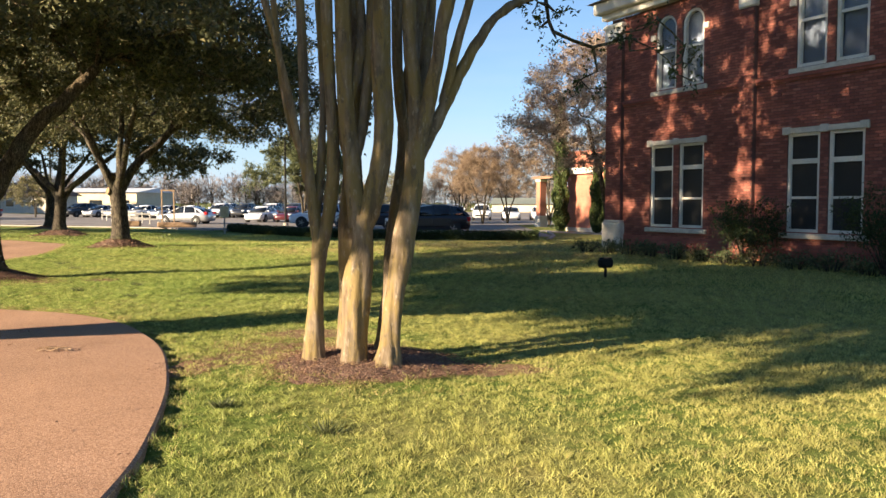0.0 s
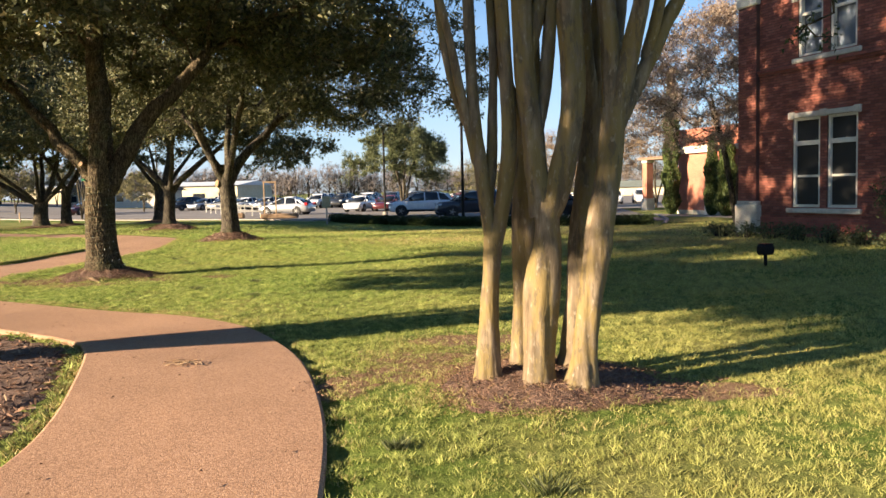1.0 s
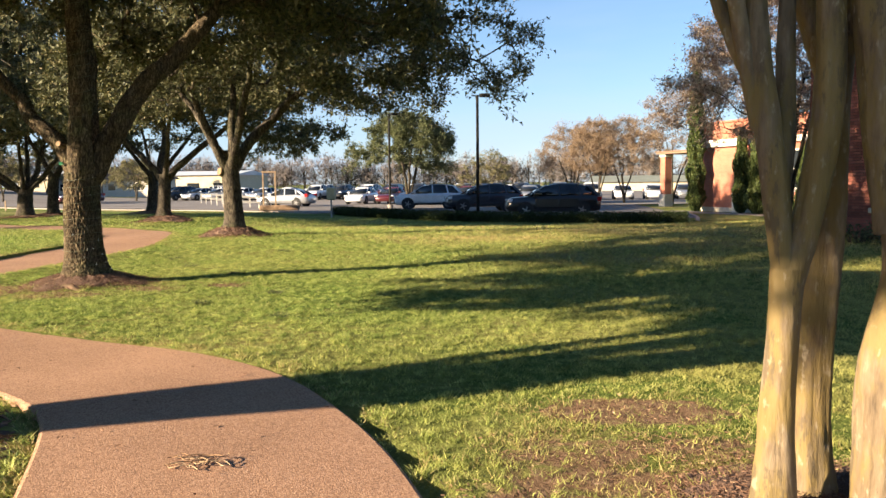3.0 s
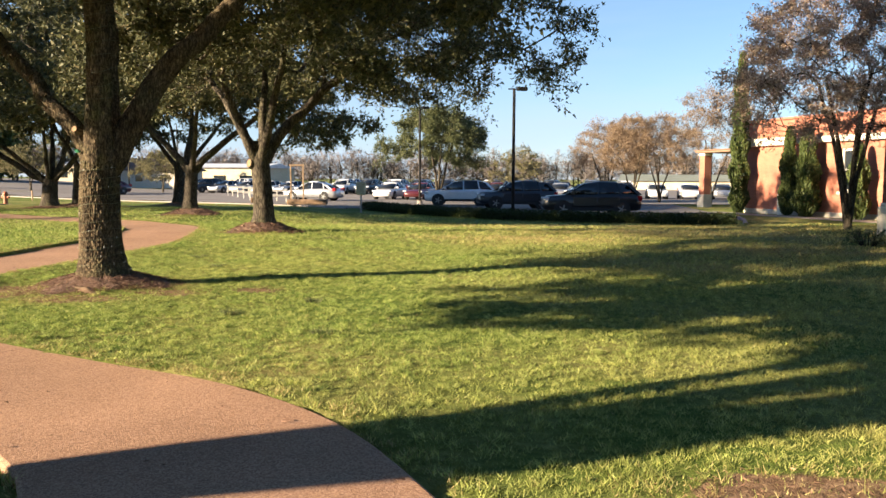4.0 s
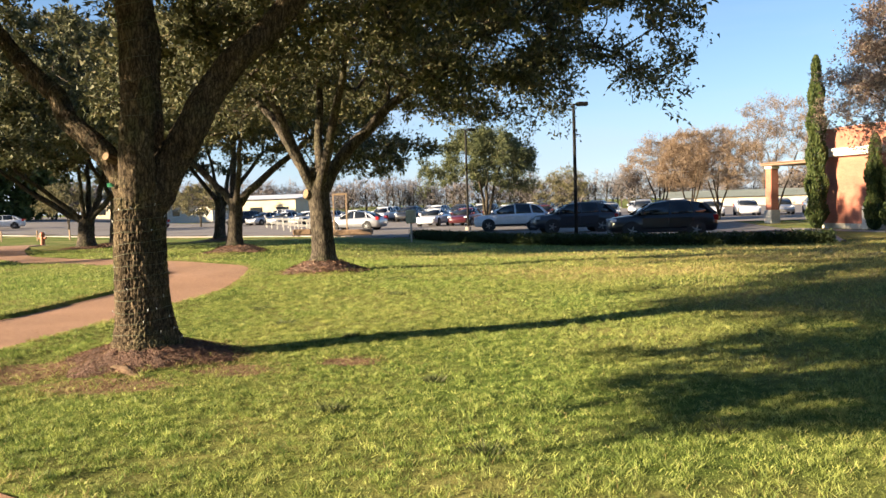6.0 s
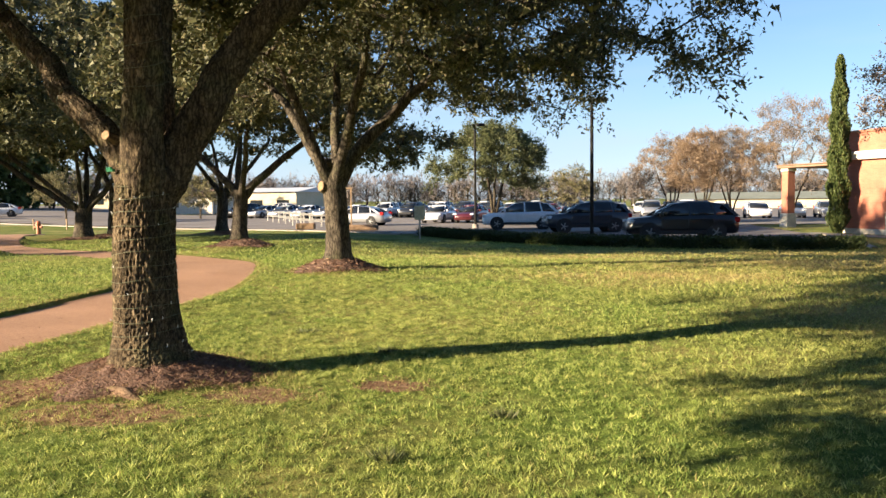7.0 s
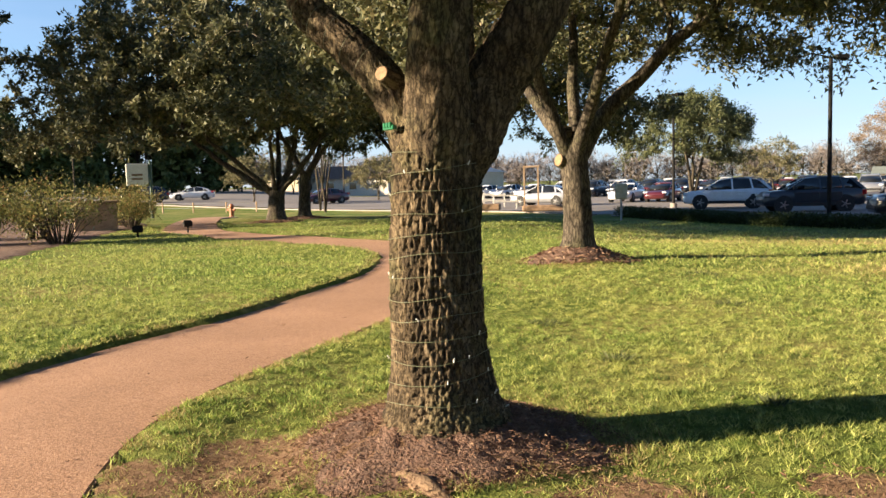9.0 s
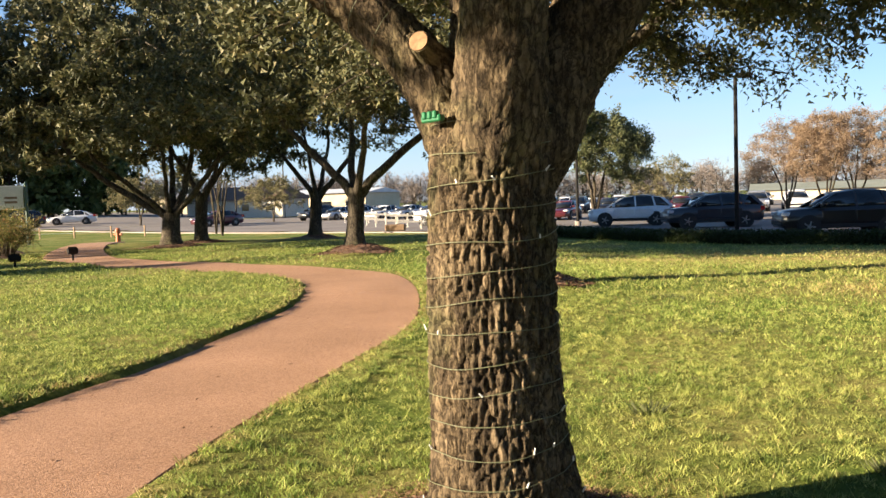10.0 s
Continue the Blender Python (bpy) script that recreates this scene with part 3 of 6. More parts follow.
CORRIDOR = smooth_line([(0.8, 2.0), (0.2, 6.0), (-2.5, 10.5), (-6.0, 14.0), (-9.0, 18.5)], 0.5)


def tufts(x, y):
    """Tufts of turf a hand wide, 0 to 1."""
    a = np.sin(x * 11.0 + 2.2 * np.sin(y * 7.3) + 1.3 * np.sin(x * 2.9)) * np.sin(y * 12.5 + 2.0 * np.sin(x * 8.1) + 1.1 * np.sin(y * 3.3))
    b = np.sin(x * 27 + 1.7 * np.sin(y * 19)) * np.sin(y * 24 + 1.9 * np.sin(x * 21))
    c = np.sin(x * 66 + 1.5 * np.sin(y * 41)) * np.sin(y * 61 + 1.6 * np.sin(x * 47))
    return np.clip(0.48 + 0.42 * a + 0.34 * b + 0.24 * c, 0, 1)


def dryness(x, y):
    """The share of dead blades: by the path's edge and round bare spots."""
    edge = np.minimum(distance_to(PATH_RIGHT, x, y), distance_to(PATH_LEFT, x, y))
    ring = np.zeros(np.shape(x))
    for bx, by, r, h in BEDS:
        ring = np.maximum(ring, smoothstep(r * 1.75, r * 1.0, np.hypot(x - bx, y - by)))
    for bx, by, rx, ry, k in WORN:
        ring = np.maximum(ring, smoothstep(1.6, 0.7, np.hypot((x - bx) / rx, (y - by) / ry)))
    patch = np.clip(0.5 + 0.8 * np.sin(x * 2.3 + 1.3 * np.sin(y * 1.7)) * np.sin(y * 2.9 + np.sin(x * 1.9)), 0, 1)
    return np.clip(0.02 + 0.7 * smoothstep(0.3, 0.05, edge) + 0.6 * ring * patch + straw(x, y), 0, 0.92)


def lawn_blades():
    rng = np.random.default_rng(4)
    allv, alld, weeds = [], [], []
    for lo, hi, per_m2, tall, wide in ((0, 3.2, 7200, 0.029, 0.0075), (3.2, 7, 3600, 0.033, 0.0105), (7, 14, 1000, 0.042, 0.016), (14, 30, 180, 0.04, 0.03)):
        x0, x1, y0, y1 = (-9 - hi, 1 + hi, 3.2 if hi < 20 else 4, 18 + hi)
        x1 = min(x1, 12)
        count = int((x1 - x0) * (y1 - y0) * per_m2)
        x, y = rng.uniform(x0, x1, count), rng.uniform(y0, y1, count)
        seen = (x < 0.6 * y + 0.5) & ((-(x + 7.1) < 1.25 * (y - 11.5) + 1) | (-(x + 3.5) < 0.85 * (y - 6.7) + 0.5) | (-x < 0.6 * y + 0.5))
        x, y = x[seen], y[seen]
        count = len(x)
        d = distance_to(CORRIDOR, x, y)
        keep = (d >= lo) & (d < hi) & (rng.random(count) > bare(x, y)) & ~inside(PATH_POLY, x, y)
        keep &= ~((distance_to(PATH_RIGHT, x, y) < 0.13) & (y < 9.6))
        keep &= ~inside(BED_LEFT, x, y) & ~inside(FAR_BED, x, y)
        x, y = x[keep], y[keep]
        n = len(x)
        clump = tufts(x, y)
        keep = rng.random(n) < 0.12 + 0.88 * clump
        x, y, clump = x[keep], y[keep], clump[keep]
        n = len(x)
        h = tall * (0.25 + 1.4 * clump) * rng.uniform(0.6, 1.35, n)
        w = wide * rng.uniform(0.6, 1.3, n)
        a, b = rng.uniform(0, 2 * np.pi, n), rng.uniform(0, 2 * np.pi, n)
        lean = h * rng.uniform(0.3, 1.5, n)
        z = height(x, y) + kerb_lift(x, y) - 0.006
        base = np.stack([x, y, z], -1)
        side = np.stack([np.cos(a), np.sin(a), np.zeros(n)], -1) * (w / 2)[:, None]
        tip = base + np.stack([np.cos(b) * lean, np.sin(b) * lean, h], -1)
        blades = np.stack([base - side, base + side, tip], 1)
        dead = rng.random(n) < dryness(x, y)
        allv.append(blades[~dead].reshape(-1, 3))
        alld.append(blades[dead].reshape(-1, 3))
    for bx, by, r in WEEDS:
        n, r = 130, r * 0.75
        a, q = rng.uniform(0, 2 * np.pi, n), rng.random(n)
        x, y = bx + np.cos(a) * r * q, by + np.sin(a) * r * q
        base = np.stack([x, y, height(x, y)], -1)
        t = rng.uniform(0, 2 * np.pi, n)
        side = np.stack([np.cos(t), np.sin(t), np.zeros(n)], -1) * 0.005
        h = rng.uniform(0.03, 0.075, n)
        tip = base + np.stack([np.cos(a) * h * 0.8, np.sin(a) * h * 0.8, h], -1)
        weeds.append(np.stack([base - side, base + side, tip], 1).reshape(-1, 3))
    w = np.concatenate(weeds)
    tagged(array_mesh("weed_tufts", w, np.arange(len(w)).reshape(-1, 3), GREENLEAF), "dark green weed tufts in the lawn", "weeds", kind="stuff")
    v, d = np.concatenate(allv), np.concatenate(alld)
    tagged(array_mesh("grass", v, np.arange(len(v)).reshape(-1, 3), GRASS), "short lawn grass, green with straw-coloured blades", "grass", kind="stuff")
    tagged(array_mesh("dry_grass", d, np.arange(len(d)).reshape(-1, 3), DRYGRASS), "dry straw-coloured grass along edges and worn spots", "grass", kind="stuff")


FAR_BED = [(-21.2, 22.5), (-22.1, 24.3), (-24.0, 27.6), (-25.6, 30.3), (-29.0, 35.8), (-31.7, 39.5), (-36, 43.8), (-41, 47), (-46, 44), (-38, 33), (-30, 22)]
BED_LEFT = [(-3.95, 4.2), (-4.15, 6.2), (-4.55, 7.3), (-5.15, 8.5), (-5.5, 8.95), (-6.1, 9.35), (-8.5, 10.4), (-9, 3), (-4.5, 3)]


def chips(name, spots, count, size, parent, seed, z=None):
    """Bark chips and litter strewn over round beds or a polygon."""
    rng = np.random.default_rng(seed)
    x, y = spots(rng, count)
    n = len(x)
    c = np.stack([x, y, height(x, y) + rng.uniform(0.012, 0.04, n)], -1)
    d = rng.normal(size=(n, 3)) * (1, 1, 0.35)
    d /= np.linalg.norm(d, axis=1)[:, None]
    s = np.cross(d, rng.normal(size=(n, 3)))
    s /= np.linalg.norm(s, axis=1)[:, None]
    ln, wd = size * rng.uniform(0.5, 1.6, n)[:, None], size * 0.16 * rng.uniform(0.5, 1.6, n)[:, None]
    v = np.stack([c - d * ln - s * wd, c + d * ln * 0.8 - s * wd, c + d * ln + s * wd, c - d * ln * 0.9 + s * wd], 1).reshape(-1, 3)
    ob = array_mesh(name, v, np.arange(n * 4).reshape(-1, 4), CHIP, parent)
    ob["kind"] = "stuff"
    return ob


def mulch_ring(bx, by, r, h, seed):
    """A low mound of mulch round a trunk, with an uneven rim."""
    rng = np.random.default_rng(seed)
    na, nr = 72, 18
    a, q = np.meshgrid(np.linspace(0, 2 * np.pi, na, endpoint=False), np.linspace(0.0, 1, nr), indexing="ij")
    wob = 1 + 0.12 * np.sin(3 * a + seed) + 0.07 * np.sin(7 * a + 2 * seed)
    x, y = bx + np.cos(a) * q * r * wob, by + np.sin(a) * q * r * wob
    z = height(x, y) + 0.012 - 0.03 * (q > 0.99) + rng.uniform(-0.022, 0.022, x.shape) * (q < 0.98)
    v = np.stack([x, y, z], -1).reshape(-1, 3)
    i, j = np.meshgrid(np.arange(na), np.arange(nr - 1), indexing="ij")
    k = (i + 1) % na
    f = np.stack([i * nr + j, i * nr + j + 1, k * nr + j + 1, k * nr + j], -1).reshape(-1, 4)
    ob = array_mesh("mulch_mound", v, f, MULCH, smooth=True)
    tagged(ob, "low mound of reddish-brown bark mulch round a trunk", "mulch", "mulch mounds under the trees", "structure")

    def spots(g, n):
        t, s = g.uniform(0, 2 * np.pi, n), np.sqrt(g.random(n)) * 1.12
        return bx + np.cos(t) * s * r * (1 + 0.12 * np.sin(3 * t + seed)), by + np.sin(t) * s * r * (1 + 0.12 * np.sin(3 * t + seed))
    near = by < 20 and bx > -11
    chips("bark_chips", spots, 15000 if near else 1500, 0.009 if near else 0.035, ob, seed)


def worn_litter():
    """Dry scraps on the worn spots."""
    def spots(g, n):
        k = g.integers(0, len(WORN), n)
        w = np.array(WORN)[k]
        t, q = g.uniform(0, 2 * np.pi, n), np.sqrt(g.random(n)) * 1.1
        return w[:, 0] + np.cos(t) * q * w[:, 2], w[:, 1] + np.sin(t) * q * w[:, 3]
    ob = chips("dry_litter", spots, 3500, 0.012, None, 61)
    tagged(ob, "dry scraps of bark and leaf on worn turf", "litter")


def bed_sheet():
    """The leaf-strewn bed beside the path, a thin skin over the ground."""
    x, y = np.meshgrid(np.arange(-9, -3.6, 0.15), np.arange(3, 10.5, 0.15))
    nx = x.shape[1]
    ok = inside(BED_LEFT, x, y)
    z = height(x, y) + np.where(ok, 0.02, -0.04)
    i, j = np.meshgrid(np.arange(x.shape[0] - 1), np.arange(nx - 1), indexing="ij")
    f = np.stack([i * nx + j, i * nx + j + 1, (i + 1) * nx + j + 1, (i + 1) * nx + j], -1).reshape(-1, 4)
    f = f[ok.ravel()[f].any(1)]
    ob = array_mesh("planting_bed", np.stack([x, y, z], -1).reshape(-1, 3), f, MULCH, smooth=True)
    tagged(ob, "bare planting bed strewn with mulch and dry leaves", "planting bed", kind="structure")

    def spots(g, n):
        px, py = g.uniform(-9, -3.9, n), g.uniform(3, 10.4, n)
        k = inside(BED_LEFT, px, py)
        return px[k], py[k]
    chips("leaf_litter", spots, 14000, 0.03, ob, 31)


ground_sheet()
path_slab()
worn_litter()
bed_sheet()
for k, bed in enumerate(BEDS):
    mulch_ring(*bed, k + 1)
lawn_blades()

# ---- trees ----
def grow(rng, points, parents, targets, first, seg=0.45, wobble=0.05, thrift=0.3, sag=0.0):
    """Branches from the skeleton to every target, the nearest first. Returns points, parents and the chains of new points."""
    pts, par = [np.array(p, float) for p in points], list(parents)
    run = [0.0]
    for i in range(1, len(pts)):
        run.append(run[par[i]] + np.linalg.norm(pts[i] - pts[par[i]]))
    top = pts[first]
    chains = []
    for t in sorted(targets, key=lambda q: np.linalg.norm(q - top)):
        a = np.array(pts)
        cost = np.linalg.norm(a - t, axis=1) + thrift * np.array(run)
        cost[:first] += 99
        i = int(np.argmin(cost))
        p0 = pts[i]
        way = p0 - pts[par[i]] if par[i] >= 0 else np.array((0, 0, 1.0))
        way = way / (np.linalg.norm(way) + 1e-9)
        ln = np.linalg.norm(t - p0)
        c1 = p0 + way * ln * 0.38
        c2 = t - (t - p0) * 0.25 + np.array((0, 0, ln * (0.10 - sag)))
        n = max(2, int(ln / seg))
        chain = [i]
        for s in (np.arange(n) + 1) / n:
            q = (1 - s) ** 3 * p0 + 3 * s * (1 - s) ** 2 * c1 + 3 * s * s * (1 - s) * c2 + s ** 3 * t
            q = q + rng.normal(size=3) * wobble * min(ln, 2.0) * (s < 1)
            pts.append(q)
            par.append(chain[-1])
            run.append(run[chain[-1]] + np.linalg.norm(q - pts[chain[-1]]))
            chain.append(len(pts) - 1)
        chains.append(chain)
    return np.array(pts), par, chains


def thickness(par, tip, power=0.42):
    n = len(par)
    kids, load = [0] * n, np.zeros(n)
    for p in par:
        if p >= 0:
            kids[p] += 1
    for i in range(n - 1, -1, -1):
        if kids[i] == 0:
            load[i] = 1
        if par[i] >= 0:
            load[par[i]] += load[i]
    return tip * load ** power


def leaf_cloud(rng, centres, spread, per, length, width, flat=0.7, hang=0.0, sprays=7, twigs=None):
    """Pointed leaves along short sprays that stand out from each centre. twigs, a list, takes the sprays' ends."""
    c0, s0 = np.asarray(centres, float), np.asarray(spread, float)
    m = len(c0)
    way = rng.normal(size=(m, sprays, 3)) * (1, 1, flat) + (0, 0, -0.25 * hang)
    way /= np.linalg.norm(way, axis=2)[..., None]
    way = way * (s0[:, None] * rng.uniform(0.55, 1.1, (m, sprays)))[..., None]
    if twigs is not None:
        twigs.append((np.repeat(c0, sprays, 0), way.reshape(-1, 3)))
    c = np.repeat(c0, per, 0)
    n = len(c)
    w0 = way[np.repeat(np.arange(m), per), rng.integers(0, sprays, n)]
    s = np.repeat(s0, per)[:, None]
    pos = c + w0 * rng.uniform(0.12, 1.0, n)[:, None] ** 0.8 + rng.normal(size=(n, 3)) * s * 0.12
    d = w0 / (np.linalg.norm(w0, axis=1)[:, None] + 1e-9) * 0.7 + rng.normal(size=(n, 3)) * 0.7 + (0, 0, -0.4 * hang)
    d /= np.linalg.norm(d, axis=1)[:, None]
    w = np.cross(d, rng.normal(size=(n, 3)))
    w /= np.linalg.norm(w, axis=1)[:, None]
    k = rng.uniform(0.6, 1.3, n)[:, None]
    ln, wd = length * k, width * k
    v = np.stack([pos - w * wd / 2, pos + w * wd / 2, pos + d * ln], 1).reshape(-1, 3)
    return v, np.arange(n * 3).reshape(-1, 3)


def furrows(fine, deep):
    """Relief of plated bark: raised long plates between furrows."""
    def push(v, r):
        out = np.zeros(r.shape)
        for i in range(v.shape[0]):
            for j in range(v.shape[1]):
                q = v[i, j]
                d = noise.voronoi(Vector((q[0] / fine, q[1] / fine, q[2] / (fine * 4.6))))[0]
                e = noise.noise(Vector((q[0] * 30, q[1] * 30, q[2] * 14))) + 0.7 * noise.noise(Vector((q[0] * 90, q[1] * 90, q[2] * 45)))
                out[i, j] = deep * (min(1.0, (d[1] - d[0]) * 4.5) - 0.7) + deep * 0.4 * e
        return out
    return push


NEAR_LIMBS = []


def oak(place, seed, reach, top, low, fork, girth, limbs, label, clumps=190, per=420, leaf=0.1, near=False, crown_shift=(0, 0), leaf_mat=None, bark_mat=None, name="oak_tree", flare=0.5, boxy=2.2, sprigs=False, crown_top=0, low_boughs=(), tilt=(0.0, 0.0), vault=0.9):
    """A live oak: flared trunk, given main limbs, a wide crown of leaf clumps. place: base; limbs: (turn, steepness, length, radius)."""
    rng = np.random.default_rng(seed)
    leaf_mat, bark_mat = leaf_mat or OAKLEAF, bark_mat or FARBARK
    root = thing(name, pose(*place), label, "tree", "oaks along the path")
    zs = np.linspace(-0.15, fork, 14)
    trunk = [np.array((0.04 * math.sin(z * 1.7 + seed), 0.04 * math.cos(z * 1.3 + seed), z)) for z in zs]
    pts, par = list(trunk), [-1] + list(range(13))
    fixed = {i: girth * (1 + flare * math.exp(-max(z, 0) * 5.5) - 0.07 * z / fork) for i, z in enumerate(zs)}
    limb_chains = []
    for turn, steep, ln, rad in limbs:
        a, e = radians(turn), radians(steep)
        chain, p = [13], trunk[-1].copy()
        p0 = trunk[-1] + np.array((math.cos(a), math.sin(a), 0)) * girth * 0.45 - np.array((0, 0, 0.12))
        n = max(5, int(ln / 0.35))
        for s in range(1, n + 1):
            u = s / n
            lift = e + (u - 0.5) * 0.15 * math.sin(seed + turn)
            p = (p0 if s == 1 else pts[-1]) + np.array((math.cos(a) * math.cos(lift), math.sin(a) * math.cos(lift), math.sin(lift))) * ln / n + rng.normal(size=3) * 0.03
            pts.append(p)
            par.append(chain[-1])
            fixed[len(pts) - 1] = rad * (1 - 0.45 * u)
            chain.append(len(pts) - 1)
        limb_chains.append(chain)
    # crown targets: a flattened dome, mostly near its skin
    targets, sizes = [], []
    while len(targets) < clumps:
        a, q, h = rng.uniform(0, 2 * np.pi), math.sqrt(rng.random()), rng.random()
        edge = reach * (0.82 + 0.18 * math.sin(3 * a + seed) + 0.12 * math.sin(5 * a + 2.1 * seed))
        roof = low + (top - low) * math.sqrt(max(0.0, 1 - (q * 0.97) ** boxy))
        under = low + vault * (1 - q) ** 0.8 + 0.35 * math.sin(4 * a + seed)
        under += tilt[0] * q * max(0.0, math.cos(a - radians(tilt[1])))
        z = roof - (roof - under) * h ** 1.15 if rng.random() < 0.72 else under + rng.uniform(0, 0.5)
        if q < 0.42 and z < fork + 1.9:
            continue
        targets.append(np.array((crown_shift[0] + math.cos(a) * edge * q, crown_shift[1] + math.sin(a) * edge * q, z)))
        sizes.append(rng.uniform(0.4, 0.85))
    for bx, by, bz, n in low_boughs:
        for k in range(n):
            targets.append(np.array((bx, by, bz)) + rng.normal(size=3) * (0.75, 0.75, 0.28))
            sizes.append(rng.uniform(0.5, 0.8))
    p, pr, chains = grow(rng, pts, par, targets, 13)
    r = thickness(pr, 0.013)
    for i, v in fixed.items():
        r[i] = max(v, r[i] * 0.6) if i > 13 else v
    pieces = []
    relief = furrows(0.025, 0.024) if near else furrows(0.09, 0.018)
    sides, step = (230, 0.0095) if near else (22, 0.10)
    fine = smooth_line(p[:14], step)
    radii = np.interp(np.linspace(0, 1, len(fine)), np.linspace(0, 1, 14), r[:14])
    pieces.append(tube(fine, radii, sides, relief))
    for ch in limb_chains:
        line = p[ch]
        line = np.vstack([p[10], p[12] + (line[1] - p[13]) * (1, 1, 0) * 0.45, line[1:]])
        rr = np.array([r[ch[1]] * 0.9, r[ch[1]] * 1.15] + [r[k] for k in ch[1:]])
        fine = smooth_line(line, 0.026 if near else 0.15)
        rad = np.interp(np.linspace(0, 1, len(fine)), np.linspace(0, 1, len(rr)), rr)
        if near:
            NEAR_LIMBS.append((fine, rad))
        array_mesh("limb", *tube(fine, rad, 64 if near else 14, furrows(0.025, 0.018) if near else None), bark_mat, root, True)
    array_mesh("trunk", *gather(pieces), bark_mat, root, True)
    tubes = []
    for ch in chains:
        rr = r[ch].copy()
        rr[0] = min(rr[0], rr[1] * 1.15)
        tubes.append(tube(p[ch], rr, 6))
    tagged(array_mesh("branchwork", *gather(tubes), bark_mat, root, True), kind="stuff")
    tips = np.array(targets)
    sprays = []
    array_mesh("crown", *leaf_cloud(rng, tips, sizes, per, leaf * 1.15, leaf * 0.6, sprays=9, twigs=sprays), leaf_mat, root)
    # Extra clumps high in the crown, added to shade the brick hall.
    if crown_top:
        a, q, h = rng.uniform(0, 2 * np.pi, crown_top), np.sqrt(rng.random(crown_top)), rng.random(crown_top)
        c = np.stack([crown_shift[0] + np.cos(a) * q * reach * 0.95, crown_shift[1] + np.sin(a) * q * reach * 0.95, 6.5 + (top * (1 - 0.22 * q ** 3) - 6.5) * h], -1)
        array_mesh("shading_upper_crown", *leaf_cloud(rng, c, np.full(crown_top, 0.85), 130, 0.2, 0.11), leaf_mat, root)
    if sprigs:
        at, way = sprays[0]
        side = np.cross(way, (0.3, 0.5, 0.8))
        side /= np.linalg.norm(side, axis=1)[:, None] + 1e-9
        v = np.stack([at - side * 0.008, at + side * 0.008, at + way * 0.9 + side * 0.002, at + way * 0.9 - side * 0.002], 1).reshape(-1, 3)
        tagged(array_mesh("twigwork", v, np.arange(len(v)).reshape(-1, 4), bark_mat, root), kind="stuff")
    return root


# Its sun-side low boughs are added out of view to shade the limbs.
oak((-8.78, 15.85, 0.12), 3, 6.9, 14.2, 4.0, 1.75, 0.265,
    [(172, 48, 2.8, 0.125), (100, 80, 3.4, 0.185), (20, 52, 3.2, 0.185), (-60, 79, 3.4, 0.175)],
    "mature live oak with furrowed grey-brown bark and a dense dark crown", near=True, bark_mat=BARK, clumps=800, per=270, leaf=0.092, boxy=4.5, sprigs=True, crown_top=260,
    low_boughs=[(-0.857 * r + 0.515 * q, -0.515 * r - 0.857 * q, z, 6) for r, q, z in ((3.0, -1.5, 3.7), (3.0, 0.0, 3.7), (3.0, 1.5, 3.7), (3.6, -1.5, 4.8), (3.6, 0.0, 4.8), (3.6, 1.5, 4.8))])
oak((-10.08, 25.6, 0.26), 7, 6.7, 11.7, 3.4, 1.9, 0.25,
    [(150, 52, 2.8, 0.13), (95, 70, 3.0, 0.12), (10, 46, 3.4, 0.15), (-50, 56, 2.8, 0.12), (-120, 62, 2.8, 0.12)],
    "live oak with pale pruning cuts and a wide dark crown", clumps=520, per=225, leaf=0.091, crown_shift=(1.2, 0), sprigs=True,
    low_boughs=((4.3, -0.5, 5.0, 12), (3.2, 0.5, 5.5, 12), (5.0, 0.5, 5.3, 10), (2.0, -1.0, 5.8, 10)))
oak((-16.1, 34.6, 0.24), 11, 7.0, 10.8, 3.2, 1.7, 0.25,
    [(180, 45, 3.0, 0.13), (110, 60, 3.0, 0.12), (20, 40, 3.4, 0.14), (-60, 55, 2.6, 0.11)], "live oak with low spreading limbs on a mulch mound", clumps=440, per=200, leaf=0.12, vault=2.2, low_boughs=((5.0, -0.2, 2.9, 10), (4.0, 1.5, 3.2, 8), (5.6, 1.0, 3.3, 8)))
oak((-22.4, 47.0, 0.1), 17, 6.2, 11.0, 5.2, 1.9, 0.27,
    [(170, 52, 3.0, 0.13), (80, 66, 3.0, 0.12), (10, 50, 3.4, 0.14), (-80, 55, 2.6, 0.11)], "live oak beside the car park", clumps=230, per=170, leaf=0.16)
oak((-26.4, 41.8, 0.05), 23, 9.6, 10.8, 3.1, 1.3, 0.36,
    [(185, 32, 4.0, 0.17), (120, 55, 3.2, 0.15), (60, 70, 3.0, 0.16), (-10, 45, 3.2, 0.14), (-70, 60, 2.6, 0.11), (220, 40, 3.4, 0.13)], "broad live oak with low sweeping limbs", clumps=950, per=170, leaf=0.165, crown_shift=(-2.6, 0), vault=3.0)
# Two unseen oaks, added to throw shade on the trees beyond.
for x, y, reach, high, k in ((-42.8, 34.2, 7.4, 15.0, 37), (-31.5, 25.3, 5.0, 14.5, 43)):
    oak((x, y, 0.0), k, reach, high, 7.0, 3.4, 0.3,
        [(150, 60, 3.6, 0.16), (40, 64, 3.4, 0.15), (-70, 62, 3.4, 0.15)], "tall live oak added out of view to shade the trees beyond", clumps=int(6 * reach * reach), per=90, leaf=0.27)
